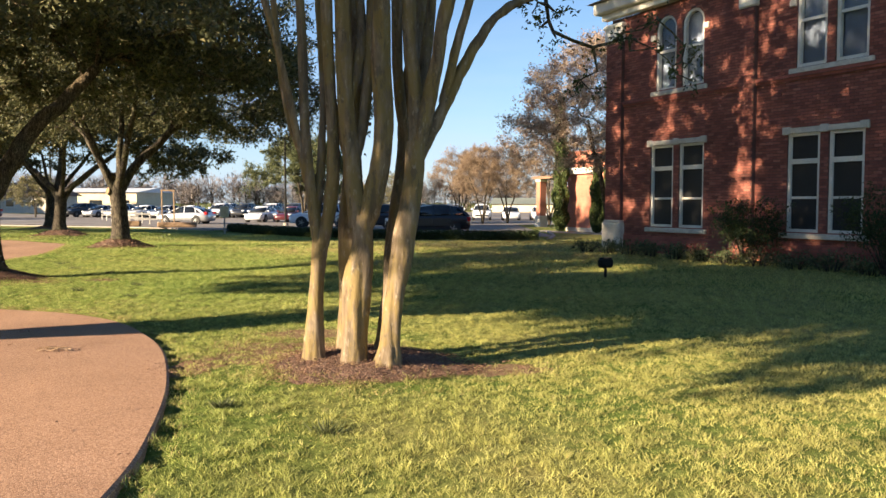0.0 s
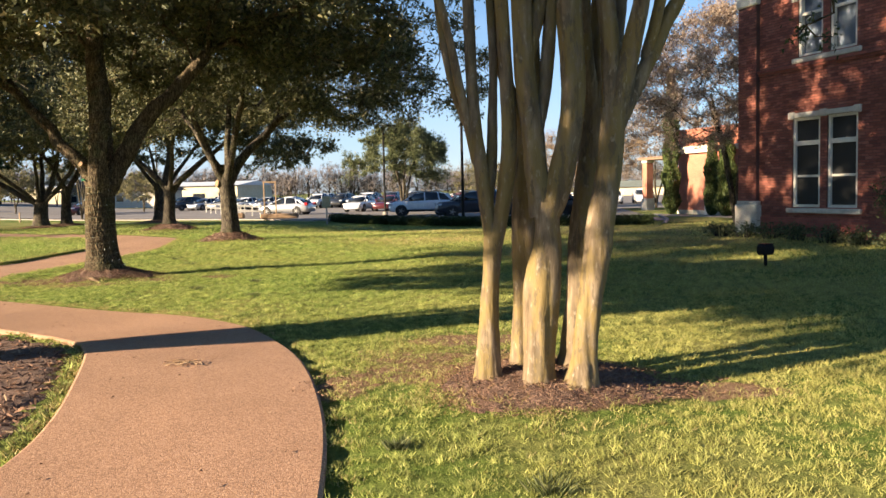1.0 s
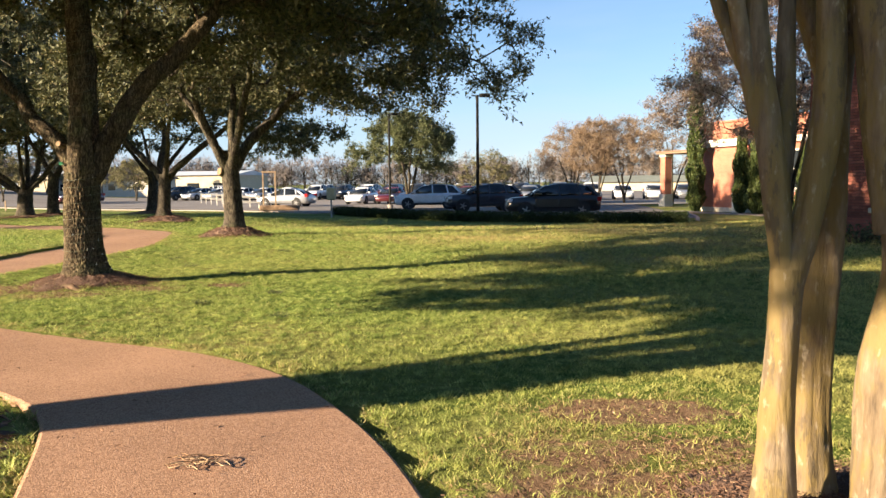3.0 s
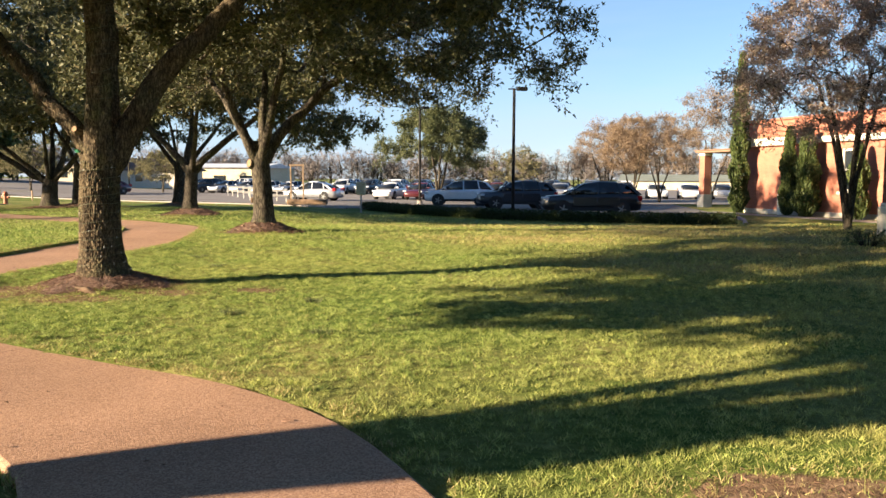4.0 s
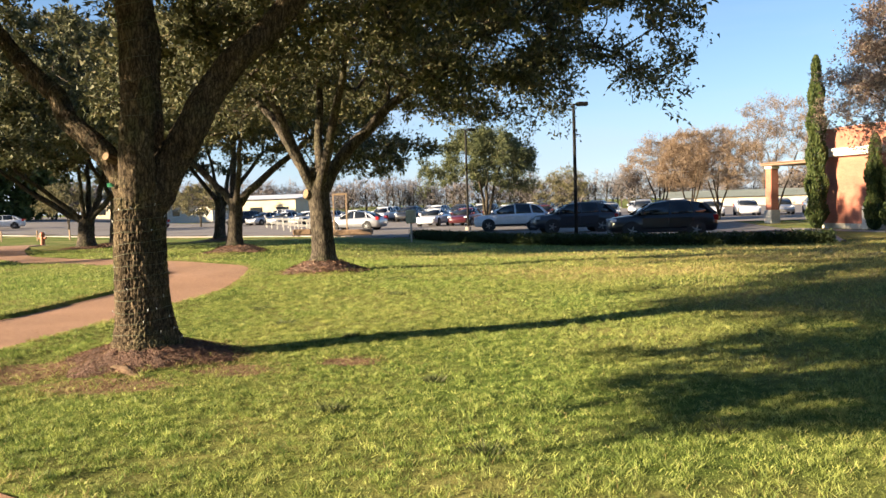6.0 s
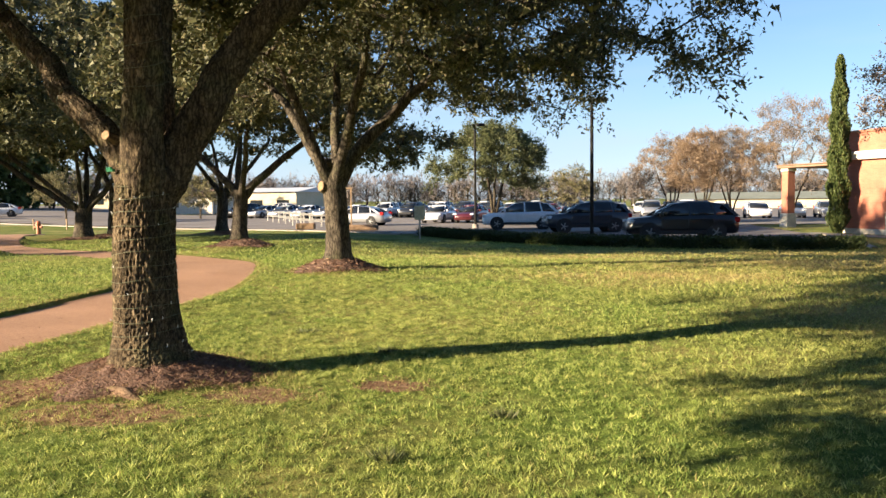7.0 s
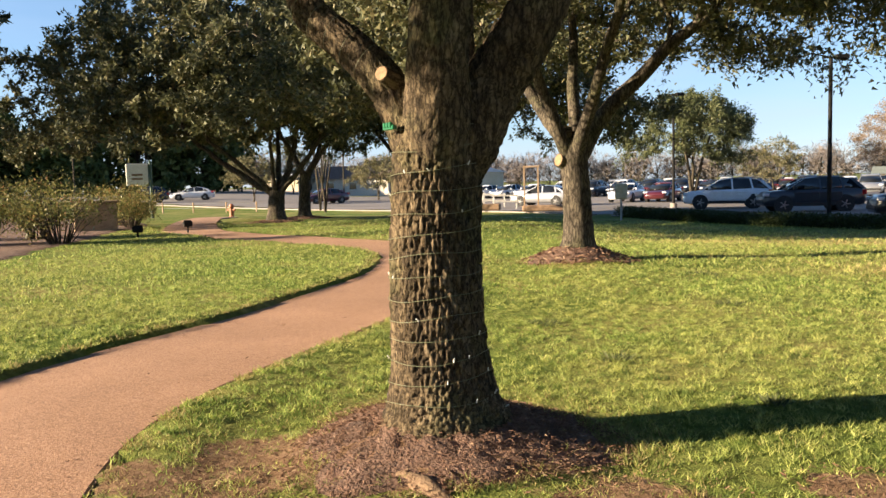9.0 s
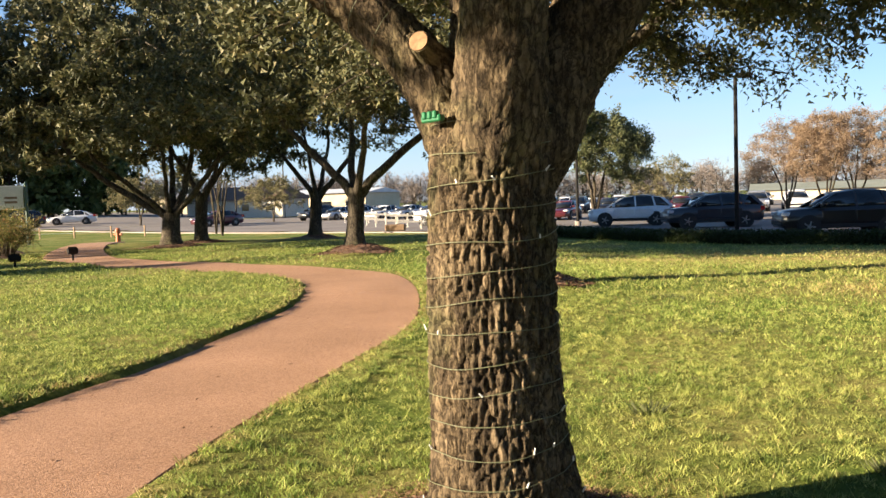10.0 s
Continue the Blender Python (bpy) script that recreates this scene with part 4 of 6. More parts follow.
oak((-27.2, 45.5, 0.0), 29, 6.5, 11.0, 5.4, 2.2, 0.28,
    [(160, 55, 3.0, 0.13), (60, 66, 3.0, 0.12), (0, 50, 3.4, 0.14)], "live oak behind its neighbour", clumps=200, per=170, leaf=0.16)
oak((-11.25, 5.3, 0.1), 31, 5.0, 14.4, 4.5, 1.9, 0.27,
    [(-62, 64, 3.6, 0.25), (-62, 79, 3.2, 0.25), (-40, 70, 3.4, 0.2), (30, 76, 3.4, 0.22), (100, 76, 3.0, 0.14), (200, 70, 3.0, 0.15)], "live oak whose shadow falls across the path", clumps=640, per=125, leaf=0.195, crown_shift=(0.7, -1.2), boxy=5.0, crown_top=300, low_boughs=((-1.55, 3.1, 3.5, 12), (0.25, 3.6, 3.9, 12), (-1.95, 4.0, 3.8, 10), (-0.6, 4.4, 4.5, 12), (1.3, -3.6, 5.5, 7), (0.2, -3.9, 5.3, 6), (2.4, -4.3, 5.1, 8), (3.1, -4.9, 4.4, 12), (3.6, -5.7, 4.6, 12)), tilt=(0.5, -59))


def flutes(v, r):
    """Smooth muscled relief of crape myrtle stems."""
    out = np.zeros(r.shape)
    for i in range(v.shape[0]):
        for j in range(v.shape[1]):
            q = v[i, j]
            out[i, j] = r[i, j] * (0.34 * noise.noise(Vector((q[0] * 11, q[1] * 11, q[2] * 0.55))) + 0.12 * noise.noise(Vector((q[0] * 28, q[1] * 28, q[2] * 1.6))) + 0.05 * noise.noise(Vector((q[0] * 40, q[1] * 40, q[2] * 12))))
    return out


def crape_myrtle():
    """The many-stemmed crape myrtle beside the path."""
    rng = np.random.default_rng(8)
    root = thing("crape_myrtle", pose(-0.8, 7.4, 0.08), "tall multi-stemmed crape myrtle with smooth peeling tan bark", "tree")
    # each stem: points from the base up, with a radius at foot and head
    stems = [
        ([(-0.36, -0.05, -0.1), (-0.34, -0.05, 0.5), (-0.30, -0.02, 1.05)], 0.082, 0.070),
        ([(-0.30, -0.02, 0.98), (-0.38, 0.0, 1.5), (-0.44, 0.03, 2.1), (-0.48, 0.05, 3.2), (-0.6, 0.1, 4.6)], 0.056, 0.03),
        ([(-0.30, -0.02, 0.98), (-0.22, -0.03, 1.35), (-0.18, -0.05, 1.8), (-0.2, -0.05, 2.5), (-0.22, -0.1, 3.3), (-0.2, -0.2, 4.8)], 0.062, 0.04),
        ([(-0.42, 0.02, 1.6), (-0.52, 0.0, 2.1), (-0.66, -0.1, 2.8), (-0.85, -0.3, 3.6), (-1.2, -0.5, 4.8)], 0.036, 0.02),
        ([(0.0, -0.2, -0.1), (0.04, -0.18, 0.5), (0.09, -0.14, 1.0), (0.08, -0.12, 1.3)], 0.115, 0.105),
        ([(0.05, -0.12, 1.2), (-0.0, -0.1, 1.75), (-0.06, -0.08, 2.3), (-0.08, -0.1, 3.1), (-0.1, -0.2, 4.8)], 0.085, 0.05),
        ([(0.1, -0.12, 1.2), (0.21, -0.14, 1.55), (0.28, -0.18, 2.05), (0.26, -0.2, 2.7), (0.3, -0.3, 3.5), (0.4, -0.5, 5.0)], 0.09, 0.05),
        ([(-0.06, -0.08, 2.2), (0.06, 0.0, 2.8), (0.04, 0.1, 3.5), (0.1, 0.2, 4.9)], 0.05, 0.03),
        ([(-0.1, 0.32, -0.1), (-0.08, 0.32, 0.9), (-0.05, 0.3, 1.7), (-0.02, 0.3, 2.6), (-0.1, 0.5, 3.6), (-0.2, 0.7, 4.9)], 0.095, 0.05),
        ([(0.26, 0.26, -0.1), (0.32, 0.28, 0.6), (0.38, 0.3, 1.2), (0.46, 0.33, 2.0), (0.52, 0.4, 2.8), (0.6, 0.55, 3.6), (0.7, 0.7, 5.0)], 0.10, 0.055),
        ([(0.31, -0.24, -0.1), (0.37, -0.22, 0.5), (0.46, -0.18, 1.1), (0.53, -0.15, 1.6), (0.55, -0.12, 1.95)], 0.10, 0.088),
        ([(0.55, -0.12, 1.85), (0.54, -0.1, 2.4), (0.5, -0.1, 3.0), (0.52, -0.15, 3.7), (0.6, -0.3, 5.2)], 0.075, 0.045),
        ([(0.56, -0.12, 1.85), (0.66, -0.15, 2.2), (0.76, -0.2, 2.75), (0.88, -0.3, 3.4), (1.05, -0.5, 4.8)], 0.07, 0.04),
        ([(0.57, -0.1, 1.8), (0.8, -0.05, 2.25), (1.05, -0.02, 2.75), (1.3, 0.05, 3.1), (1.65, 0.15, 3.3), (2.3, 0.3, 3.55)], 0.062, 0.025),
        ([(0.55, -0.1, 1.9), (0.6, 0.08, 2.4), (0.7, 0.2, 3.3), (0.8, 0.3, 4.9)], 0.055, 0.035),
        ([(0.8, -0.05, 2.3), (0.95, -0.15, 2.9), (1.15, -0.3, 3.6), (1.4, -0.5, 4.6)], 0.045, 0.025),
    ]
    stems += [
        ([(-0.34, 0.0, 1.3), (-0.3, 0.1, 1.9), (-0.3, 0.15, 2.7), (-0.42, 0.2, 4.7)], 0.04, 0.025),
        ([(-0.05, 0.3, 1.8), (-0.22, 0.28, 2.3), (-0.3, 0.2, 3.0), (-0.34, 0.2, 4.9)], 0.05, 0.028),
        ([(0.0, -0.1, 1.75), (0.1, 0.0, 2.2), (0.16, 0.02, 3.0), (0.2, 0.0, 4.9)], 0.055, 0.03),
        ([(0.46, 0.33, 1.9), (0.4, 0.2, 2.5), (0.38, 0.1, 3.2), (0.42, 0.0, 5.0)], 0.06, 0.035),
        ([(-0.42, 0.02, 1.7), (-0.62, 0.1, 2.3), (-0.74, 0.2, 3.2), (-0.9, 0.3, 4.8)], 0.03, 0.018),
    ]
    for pts, r0, r1 in stems:
        line = smooth_line(pts, 0.05)
        s = np.linspace(0, 1, len(line))
        rad = r0 + (r1 - r0) * s
        if pts[0][2] < 0:
            rad = rad * (1 + 0.35 * np.exp(-(line[:, 2] + 0.02) * 9).clip(0, 1.4))
        if pts[0][2] < 0:
            rad = rad * (1 + 0.1 * np.sin(line[:, 2] * 5 + r0 * 90))
        array_mesh("stem", *tube(line, rad, 40, flutes), CRAPEBARK, root, True)
    heads = [np.array(p[-1]) for p, a, b in stems if p[-1][2] > 3.4]
    pts, par = [np.array((0, 0, 3.0)) * 1.0], [-1]
    tubes, tips = [], []
    for h in heads:
        targets = [h + np.array((rng.normal() * 0.75, rng.normal() * 0.75, rng.uniform(0.3, 2.4))) for k in range(9)]
        p, pr, chains = grow(rng, [h - (0, 0, 0.25), h], [-1, 0], targets, 1, 0.3, 0.07)
        r = thickness(pr, 0.006, 0.5)
        tubes += [tube(p[c], np.minimum(r[c], 0.03), 5) for c in chains]
        tips += targets
    # the arching limb's own twigs, hanging over the lawn
    h = np.array((2.3, 0.3, 3.55))
    targets = [np.array((rng.uniform(1.3, 3.4), rng.uniform(-0.3, 1.0), rng.uniform(2.5, 3.9))) for k in range(34)]
    p, pr, chains = grow(rng, [h - (0.5, 0, 0.1), h - (0.25, 0, 0.05), h], [-1, 0, 1], targets, 0, 0.18, 0.09, 0.2, 0.3)
    r = thickness(pr, 0.0065, 0.45)
    tubes += [tube(p[c], r[c], 5) for c in chains]
    tagged(array_mesh("twigwork", *gather(tubes), FARBARK, root, True), kind="stuff")
    array_mesh("leaves", *leaf_cloud(rng, tips, np.full(len(tips), 0.5), 55, 0.05, 0.026), DARKSHRUB, root)
    sh = array_mesh("seed_heads", *leaf_cloud(rng, targets, np.full(len(targets), 0.17), 34, 0.04, 0.026, 1.0, 1.0), DARKSHRUB, root, label="dark dry seed heads on bare twigs")
    tagged(sh, kind="stuff")
    return root


crape_myrtle()

# ---- red brick building ----
def clear_glass():
    m, n, l, p = nodes_of("clear_glass")
    p.inputs["Base Color"].default_value = (0.92, 0.95, 0.95, 1)
    p.inputs["Roughness"].default_value = 0.02
    p.inputs["IOR"].default_value = 1.22
    p.inputs["Transmission Weight"].default_value = 1.0
    return m


PANE = clear_glass()
ALONG = math.degrees(math.atan2(-0.891, 0.454))
HALL = pose(5.42, 26.68, 0.0, 0, 0, ALONG)
# local: x along the front, y into the building, z up
# openings in the front: x0, x1, z0, z1, arched
PAIRS = [(1.9, 4.08, 0.78, 3.2, False), (6.9, 9.02, 0.78, 3.2, False), (2.08, 4.02, 4.82, 7.0, True), (7.1, 9.05, 4.80, 7.0, True)]


def openings():
    out = []
    for x0, x1, z0, z1, arched in PAIRS:
        gap = 0.24
        w = (x1 - x0 - gap) / 2
        for a in (x0, x1 - w):
            out.append((a, a + w, z0, z1, arched))
    return out


def arch_fill(bm, x0, x1, z_spring, z_top, y0, y1):
    """Brick above a round arch, between its curve and a level line."""
    c, r, n = (x0 + x1) / 2, (x1 - x0) / 2, 12
    k = (z_top - z_spring - 0.02) / r
    for i in range(n):
        a, b = math.pi * i / n, math.pi * (i + 1) / n
        xa, xb = c - r * math.cos(a), c - r * math.cos(b)
        za, zb = z_spring + k * r * math.sin(a), z_spring + k * r * math.sin(b)
        f = [bm.verts.new(q) for q in ((xa, y0, za), (xb, y0, zb), (xb, y0, z_top), (xa, y0, z_top), (xa, y1, za), (xb, y1, zb), (xb, y1, z_top), (xa, y1, z_top))]
        for q in ((0, 1, 2, 3), (7, 6, 5, 4), (0, 4, 5, 1), (3, 2, 6, 7)):
            bm.faces.new([f[j] for j in q])


def lay_bricks(owner, x0, x1, z0, z1, y, holes):
    """Bricks in running bond over a face, cut at the openings; those beside the nearest window are parts of their own."""
    rng = random.Random(int(x0 * 100) + 7)
    course, long_, joint = 0.075, 0.225, 0.011
    corners = lambda a, b, c, d, o: [(a, y - 0.003, c), (b, y - 0.003, c), (b, y - 0.003, d), (a, y - 0.003, d), (a + 0.004, o, c + 0.004), (b - 0.004, o, c + 0.004), (b - 0.004, o, d - 0.004), (a + 0.004, o, d - 0.004)]
    sides = [(4, 5, 6, 7), (0, 1, 5, 4), (1, 2, 6, 5), (2, 3, 7, 6), (3, 0, 4, 7)]
    vs, fs, single = [], [], None
    count, row = 0, 0
    z = z0
    while z + course <= z1 + 0.001:
        mid = z + course / 2
        gaps = []
        for a, b, c, d, arched in holes:
            if c < mid < d:
                r, s = (b - a) / 2, d - (b - a) / 2
                half = r if not arched or mid < s else math.sqrt(max(0, r * r - (mid - s) ** 2))
                gaps.append(((a + b) / 2 - half, (a + b) / 2 + half))
        at, free = x0, []
        for a, b in sorted(gaps):
            if a < x1 and b > x0:
                free.append((at, a))
                at = b
        free.append((at, x1))
        for a, b in free:
            x = a - (row % 2) * long_ / 2
            while x < b:
                lo, hi = max(x, a), min(x + long_ - joint, b - 0.002)
                if hi - lo > 0.03:
                    o = y - 0.011 - rng.uniform(0, 0.004)
                    if y == 0.0 and 5.9 < lo < 9.3 and z < 2.1 and hi - lo > long_ - joint - 0.001 and count < 290:
                        if single is None:
                            single = bpy.data.meshes.new("brick")
                            single.from_pydata([(p[0] - lo, p[1], p[2] - z) for p in corners(lo, hi, z, z + course - joint, y - 0.013)], [], sides)
                            single.materials.append(ONEBRICK)
                        ob = new("brick", single)
                        ob.parent = owner
                        ob.location = (lo, rng.uniform(-0.002, 0.001), z)
                        count += 1
                    else:
                        k = len(vs)
                        vs += corners(lo, hi, z, z + course - joint, o)
                        fs += [tuple(i + k for i in q) for q in sides]
                x += long_
        z += course
        row += 1
    ob = array_mesh("brickwork", vs, fs, ONEBRICK, owner)
    tagged(ob, kind="stuff")


def front_wall():
    root = thing("brick_building", HALL, "two-storey red brick hall with limestone trim and paired sash windows", "building")
    bm = bmesh.new()
    top, length, thick = 7.3, 14.0, 0.4
    faced = []
    holes = openings()
    xs = sorted({0.0, length, *[h[0] for h in holes], *[h[1] for h in holes]})
    for x0, x1 in zip(xs, xs[1:]):
        mid = (x0 + x1) / 2
        z = 0.0
        for h in sorted([h for h in holes if h[0] < mid < h[1]], key=lambda q: q[2]):
            box(bm, x0, x1, 0, thick, z, h[2])
            z = h[3]
        box(bm, x0, x1, 0, thick, z, top)
    for h in holes:
        if h[4]:
            arch_fill(bm, h[0], h[1], h[3] - (h[1] - h[0]) / 2, h[3], 0.0, thick)
    box(bm, 0, 0.4, 0.4, 12, 0, top)
    box(bm, 13.6, 14, 0.4, 12, 0, top)
    box(bm, 0.4, 13.6, 11.6, 12, 0, top)
    wall = part("wall", bm, MORTAR, root)
    for x0, x1 in ((-0.12, 0.62), (5.42, 5.9), (10.6, 11.1)):
        corner = x0 < 0
        bm = boxed(x0, x1, -0.12, 0.6 if corner else -0.003, 0.0 if not corner else 0.95, 6.55)
        faced.append((part("pilaster", bm, MORTAR, root), x0, x1, 0.95 if corner else 0.0, 6.55, -0.12, ()))
        bm = boxed(x0 - 0.05, x1 + 0.05, -0.18, -0.003, 6.55, 7.15, 0.03)
        box(bm, x0 - 0.09, x1 + 0.09, -0.22, -0.003, 7.0, 7.12, 0.02)
        part("capital", bm, CREAM, root, "cream stone capital")
    bm = boxed(-0.2, 0.72, -0.2, 0.7, -0.2, 0.86, 0.03)
    box(bm, -0.16, 0.68, -0.16, 0.66, 0.86, 0.95, 0.02)
    part("corner_stone", bm, LIMESTONE, root, "weathered limestone corner block")
    # belt course, plinth, cornice
    for a, b in ((0.63, 5.41), (5.91, 10.59)):
        bm = boxed(a, b, -0.06, -0.003, 4.50, 4.57)
        box(bm, a, b, -0.1, -0.003, 4.57, 4.66)
        part("belt_course", bm, BRICK, root, "projecting brick belt course")
        part("plinth", boxed(a, b, -0.05, -0.003, -0.2, 0.5), BRICK, root)
    bm = boxed(-0.25, 14.1, -0.25, -0.003, 7.3, 7.5, 0.02)
    box(bm, -0.45, 14.2, -0.45, -0.003, 7.5, 7.85, 0.04)
    part("cornice", bm, CREAM, root, "deep cream cornice under the eaves")
    bm = bmesh.new()
    box(bm, 0.4, 13.6, 0.4, 11.6, 3.9, 4.1)
    part("upper_floor", bm, ROOM, root)
    bm = bmesh.new()
    v = [bm.verts.new(q) for q in ((-0.6, -0.6, 7.85), (14.3, -0.6, 7.85), (14.3, 12.6, 7.85), (-0.6, 12.6, 7.85), (4.5, 5.5, 10.6), (9.5, 5.5, 10.6))]
    for q in ((0, 1, 5, 4), (1, 2, 5), (2, 3, 4, 5), (3, 0, 4), (3, 2, 1, 0)):
        bm.faces.new([v[i] for i in q])
    part("roof", bm, SLATE, root)
    for h in holes:
        sash(root, *h)
    for a, b in ((0.63, 5.41), (5.91, 10.59)):
        faced.append((wall, a, b, 0.5, 7.3, 0.0, holes))
    for owner, *area in faced:
        lay_bricks(owner, *area)
    for x0, x1, z0, z1, arched in PAIRS:
        bm = boxed(x0 - 0.16, x1 + 0.16, -0.09, -0.003, z0 - 0.15, z0 - 0.02, 0.015)
        part("sill", bm, LIMESTONE, root, "cream stone sill")
        if not arched:
            bm = boxed(x0 - 0.03, x1 + 0.03, -0.05, -0.003, z1 + 0.0, z1 + 0.14, 0.01)
            for q in (x0 - 0.12, (x0 + x1) / 2 - 0.1, x1 - 0.1):
                box(bm, q, q + 0.22, -0.075, -0.003, z1 - 0.02, z1 + 0.17, 0.015)
            part("lintel", bm, LIMESTONE, root, "cream stone lintel with square ends")
        else:
            for q in (x0 - 0.2, x1 - 0.0):
                part("impost", boxed(q, q + 0.2, -0.07, -0.003, z0 + 1.5, z0 + 1.66, 0.015), LIMESTONE, root)
    return root


def sash(root, x0, x1, z0, z1, arched):
    """One sash window, with a cream frame in the opening."""
    w = 0.085
    bm = bmesh.new()
    spring = z1 - (x1 - x0) / 2 if arched else z1
    for a in (x0, x1 - w):
        box(bm, a, a + w, 0.03, 0.14, z0, spring)
    box(bm, x0 + w, x1 - w, 0.03, 0.14, z0, z0 + 0.08)
    if arched:
        c, r, n = (x0 + x1) / 2, (x1 - x0) / 2, 14
        for i in range(n):
            a, b = math.pi * i / n, math.pi * (i + 1) / n
            q = []
            for y in (0.03, 0.14):
                for ang, rad in ((a, r), (b, r), (b, r - w), (a, r - w)):
                    q.append(bm.verts.new((c - rad * math.cos(ang), y, spring - 0.01 + rad * math.sin(ang))))
            for f in ((0, 1, 2, 3), (7, 6, 5, 4), (3, 2, 6, 7), (1, 0, 4, 5)):
                bm.faces.new([q[j] for j in f])
    else:
        box(bm, x0 + w, x1 - w, 0.03, 0.14, z1 - 0.07, z1)
    ob = part("window", bm, CREAM, root, "cream timber window frame")
    bm = bmesh.new()
    if arched:
        box(bm, x0 + w, x1 - w, 0.05, 0.12, z0 + 1.1, z0 + 1.17)
    else:
        box(bm, x0 + w, x1 - w, 0.035, 0.13, z1 - 0.74, z1 - 0.62)
        part("transom", boxed(x0 + w, x1 - w, 0.06, 0.12, z1 - 1.60, z1 - 1.54), CREAM, ob)
    part("meeting_rail", bm, CREAM, ob)
    bm = bmesh.new()
    if arched:
        n, c, r = 14, (x0 + x1) / 2, (x1 - x0) / 2 - w * 0.8
        for y in (0.10, 0.106):
            ring = [bm.verts.new((c - r * math.cos(math.pi * i / n), y, spring + r * math.sin(math.pi * i / n))) for i in range(n + 1)]
            ring += [bm.verts.new((x1 - w * 0.8, y, z0 + 0.05)), bm.verts.new((x0 + w * 0.8, y, z0 + 0.05))]
            bm.faces.new(ring if y > 0.103 else ring[::-1])
    else:
        box(bm, x0 + w * 0.8, x1 - w * 0.8, 0.10, 0.106, z0 + 0.05, z1 - 0.04)
    g = part("pane", bm, PANE, ob, "window glass")
    g.visible_shadow = False
    if arched:
        part("blind", boxed(x0 + 0.02, x1 - 0.02, 0.2, 0.215, z0, z1 - 0.1), SKYBLIND, ob, "drawn window blind, pale blue in place of reflected sky")
    else:
        part("screen", boxed(x0 + 0.02, x1 - 0.02, 0.086, 0.09, z0, z1), SCREEN, ob, "dark insect screen")


front_wall()


# ---- small brick building with a portico ----
def lodge():
    m = pose(8.2, 54.3, -0.4, 0, 0, ALONG)
    root = thing("brick_annexe", m, "single-storey orange brick annexe with cream cornice", "building")
    bm = bmesh.new()
    box(bm, 0, 9.3 - 2.45, 0, 0.35, 0, 5.1)
    box(bm, 9.3 - 2.45, 9.3 - 1.45, 0, 0.35, 0, 1.35)
    box(bm, 9.3 - 2.45, 9.3 - 1.45, 0, 0.35, 3.45, 5.1)
    box(bm, 9.3 - 1.45, 16, 0, 0.35, 0, 5.1)
    part("front_wall", bm, ORANGEBRICK, root)
    for x0, x1, y0 in ((0, 0.35, 0.35), (15.65, 16, 0.35), (0.352, 15.648, 8.65)):
        part("wall", boxed(x0, x1, y0, 9, 0, 5.1), ORANGEBRICK, root)
    bm = boxed(-0.25, 3.3, -0.28, -0.003, 3.75, 4.15, 0.03)
    box(bm, -0.35, 3.4, -0.36, -0.003, 4.0, 4.15, 0.02)
    part("cornice", bm, CREAM, root, "cream moulded cornice")
    part("cornice", boxed(3.41, 16.1, -0.25, -0.003, 3.8, 4.1, 0.03), CREAM, root)
    part("coping", boxed(-0.1, 16.1, -0.1, 0.45, 5.1, 5.22, 0.02), ORANGEBRICK, root)
    part("plinth", boxed(-0.05, 16.05, -0.07, -0.003, -0.1, 0.3, 0.02), LIMESTONE, root)
    part("pier", boxed(2.85, 3.25, -0.3, -0.003, 0, 1.2, 0.03), CREAM, root, "short cream stone pier")
    part("roof", boxed(0.35, 15.65, 0.35, 8.65, 4.6, 4.7), SLATE, root)
    win = part("window", boxed(9.3 - 2.45, 9.3 - 2.33, 0.05, 0.2, 1.35, 3.45), CREAM, root, "white window frame")
    bm = boxed(9.3 - 1.57, 9.3 - 1.45, 0.05, 0.2, 1.35, 3.45)
    box(bm, 9.3 - 2.33, 9.3 - 1.57, 0.05, 0.2, 1.35, 1.45)
    box(bm, 9.3 - 2.33, 9.3 - 1.57, 0.05, 0.2, 3.33, 3.45)
    box(bm, 9.3 - 2.33, 9.3 - 1.57, 0.07, 0.16, 2.38, 2.46)
    part("frame_rail", bm, CREAM, win)
    part("pane", boxed(9.3 - 2.33, 9.3 - 1.57, 0.12, 0.13, 1.45, 3.33), GLASS, win)
    part("sill", boxed(9.3 - 2.6, 9.3 - 1.3, -0.1, -0.003, 1.2, 1.34, 0.015), CREAM, root)
    # portico
    p = thing("portico", pose(7.55, 63.4, -0.4, 0, 0, ALONG), "flat-roofed portico on brick piers with cream bases", "portico")
    for x, y in ((0, 0), (0, 4.5)):
        part("pier", boxed(x - 0.27, x + 0.27, y - 0.27, y + 0.27, 0.9, 3.5), ORANGEBRICK, p)
        part("base", boxed(x - 0.35, x + 0.35, y - 0.35, y + 0.35, -0.1, 0.9, 0.03), LIMESTONE, p)
        part("capital", boxed(x - 0.33, x + 0.33, y - 0.33, y + 0.33, 3.5, 3.7, 0.03), CREAM, p)
    bm = boxed(-0.5, 8.2, -0.5, 5.0, 3.7, 3.84, 0.03)
    box(bm, -0.6, 8.2, -0.6, 5.1, 3.84, 3.9, 0.02)
    part("canopy", bm, TIMBERBROWN, p)
    return root


lodge()


# ---- car park, kerbs, far buildings ----
LOT = [(-160, 112), (-100, 92), (-58, 75.5), (-36, 66.0), (-22, 60.0), (-15, 54.5), (-9, 47.0), (-4, 42.6), (5.0, 40.5), (7.2, 52), (6, 66), (20, 72), (120, 90), (120, 126), (-160, 210)]


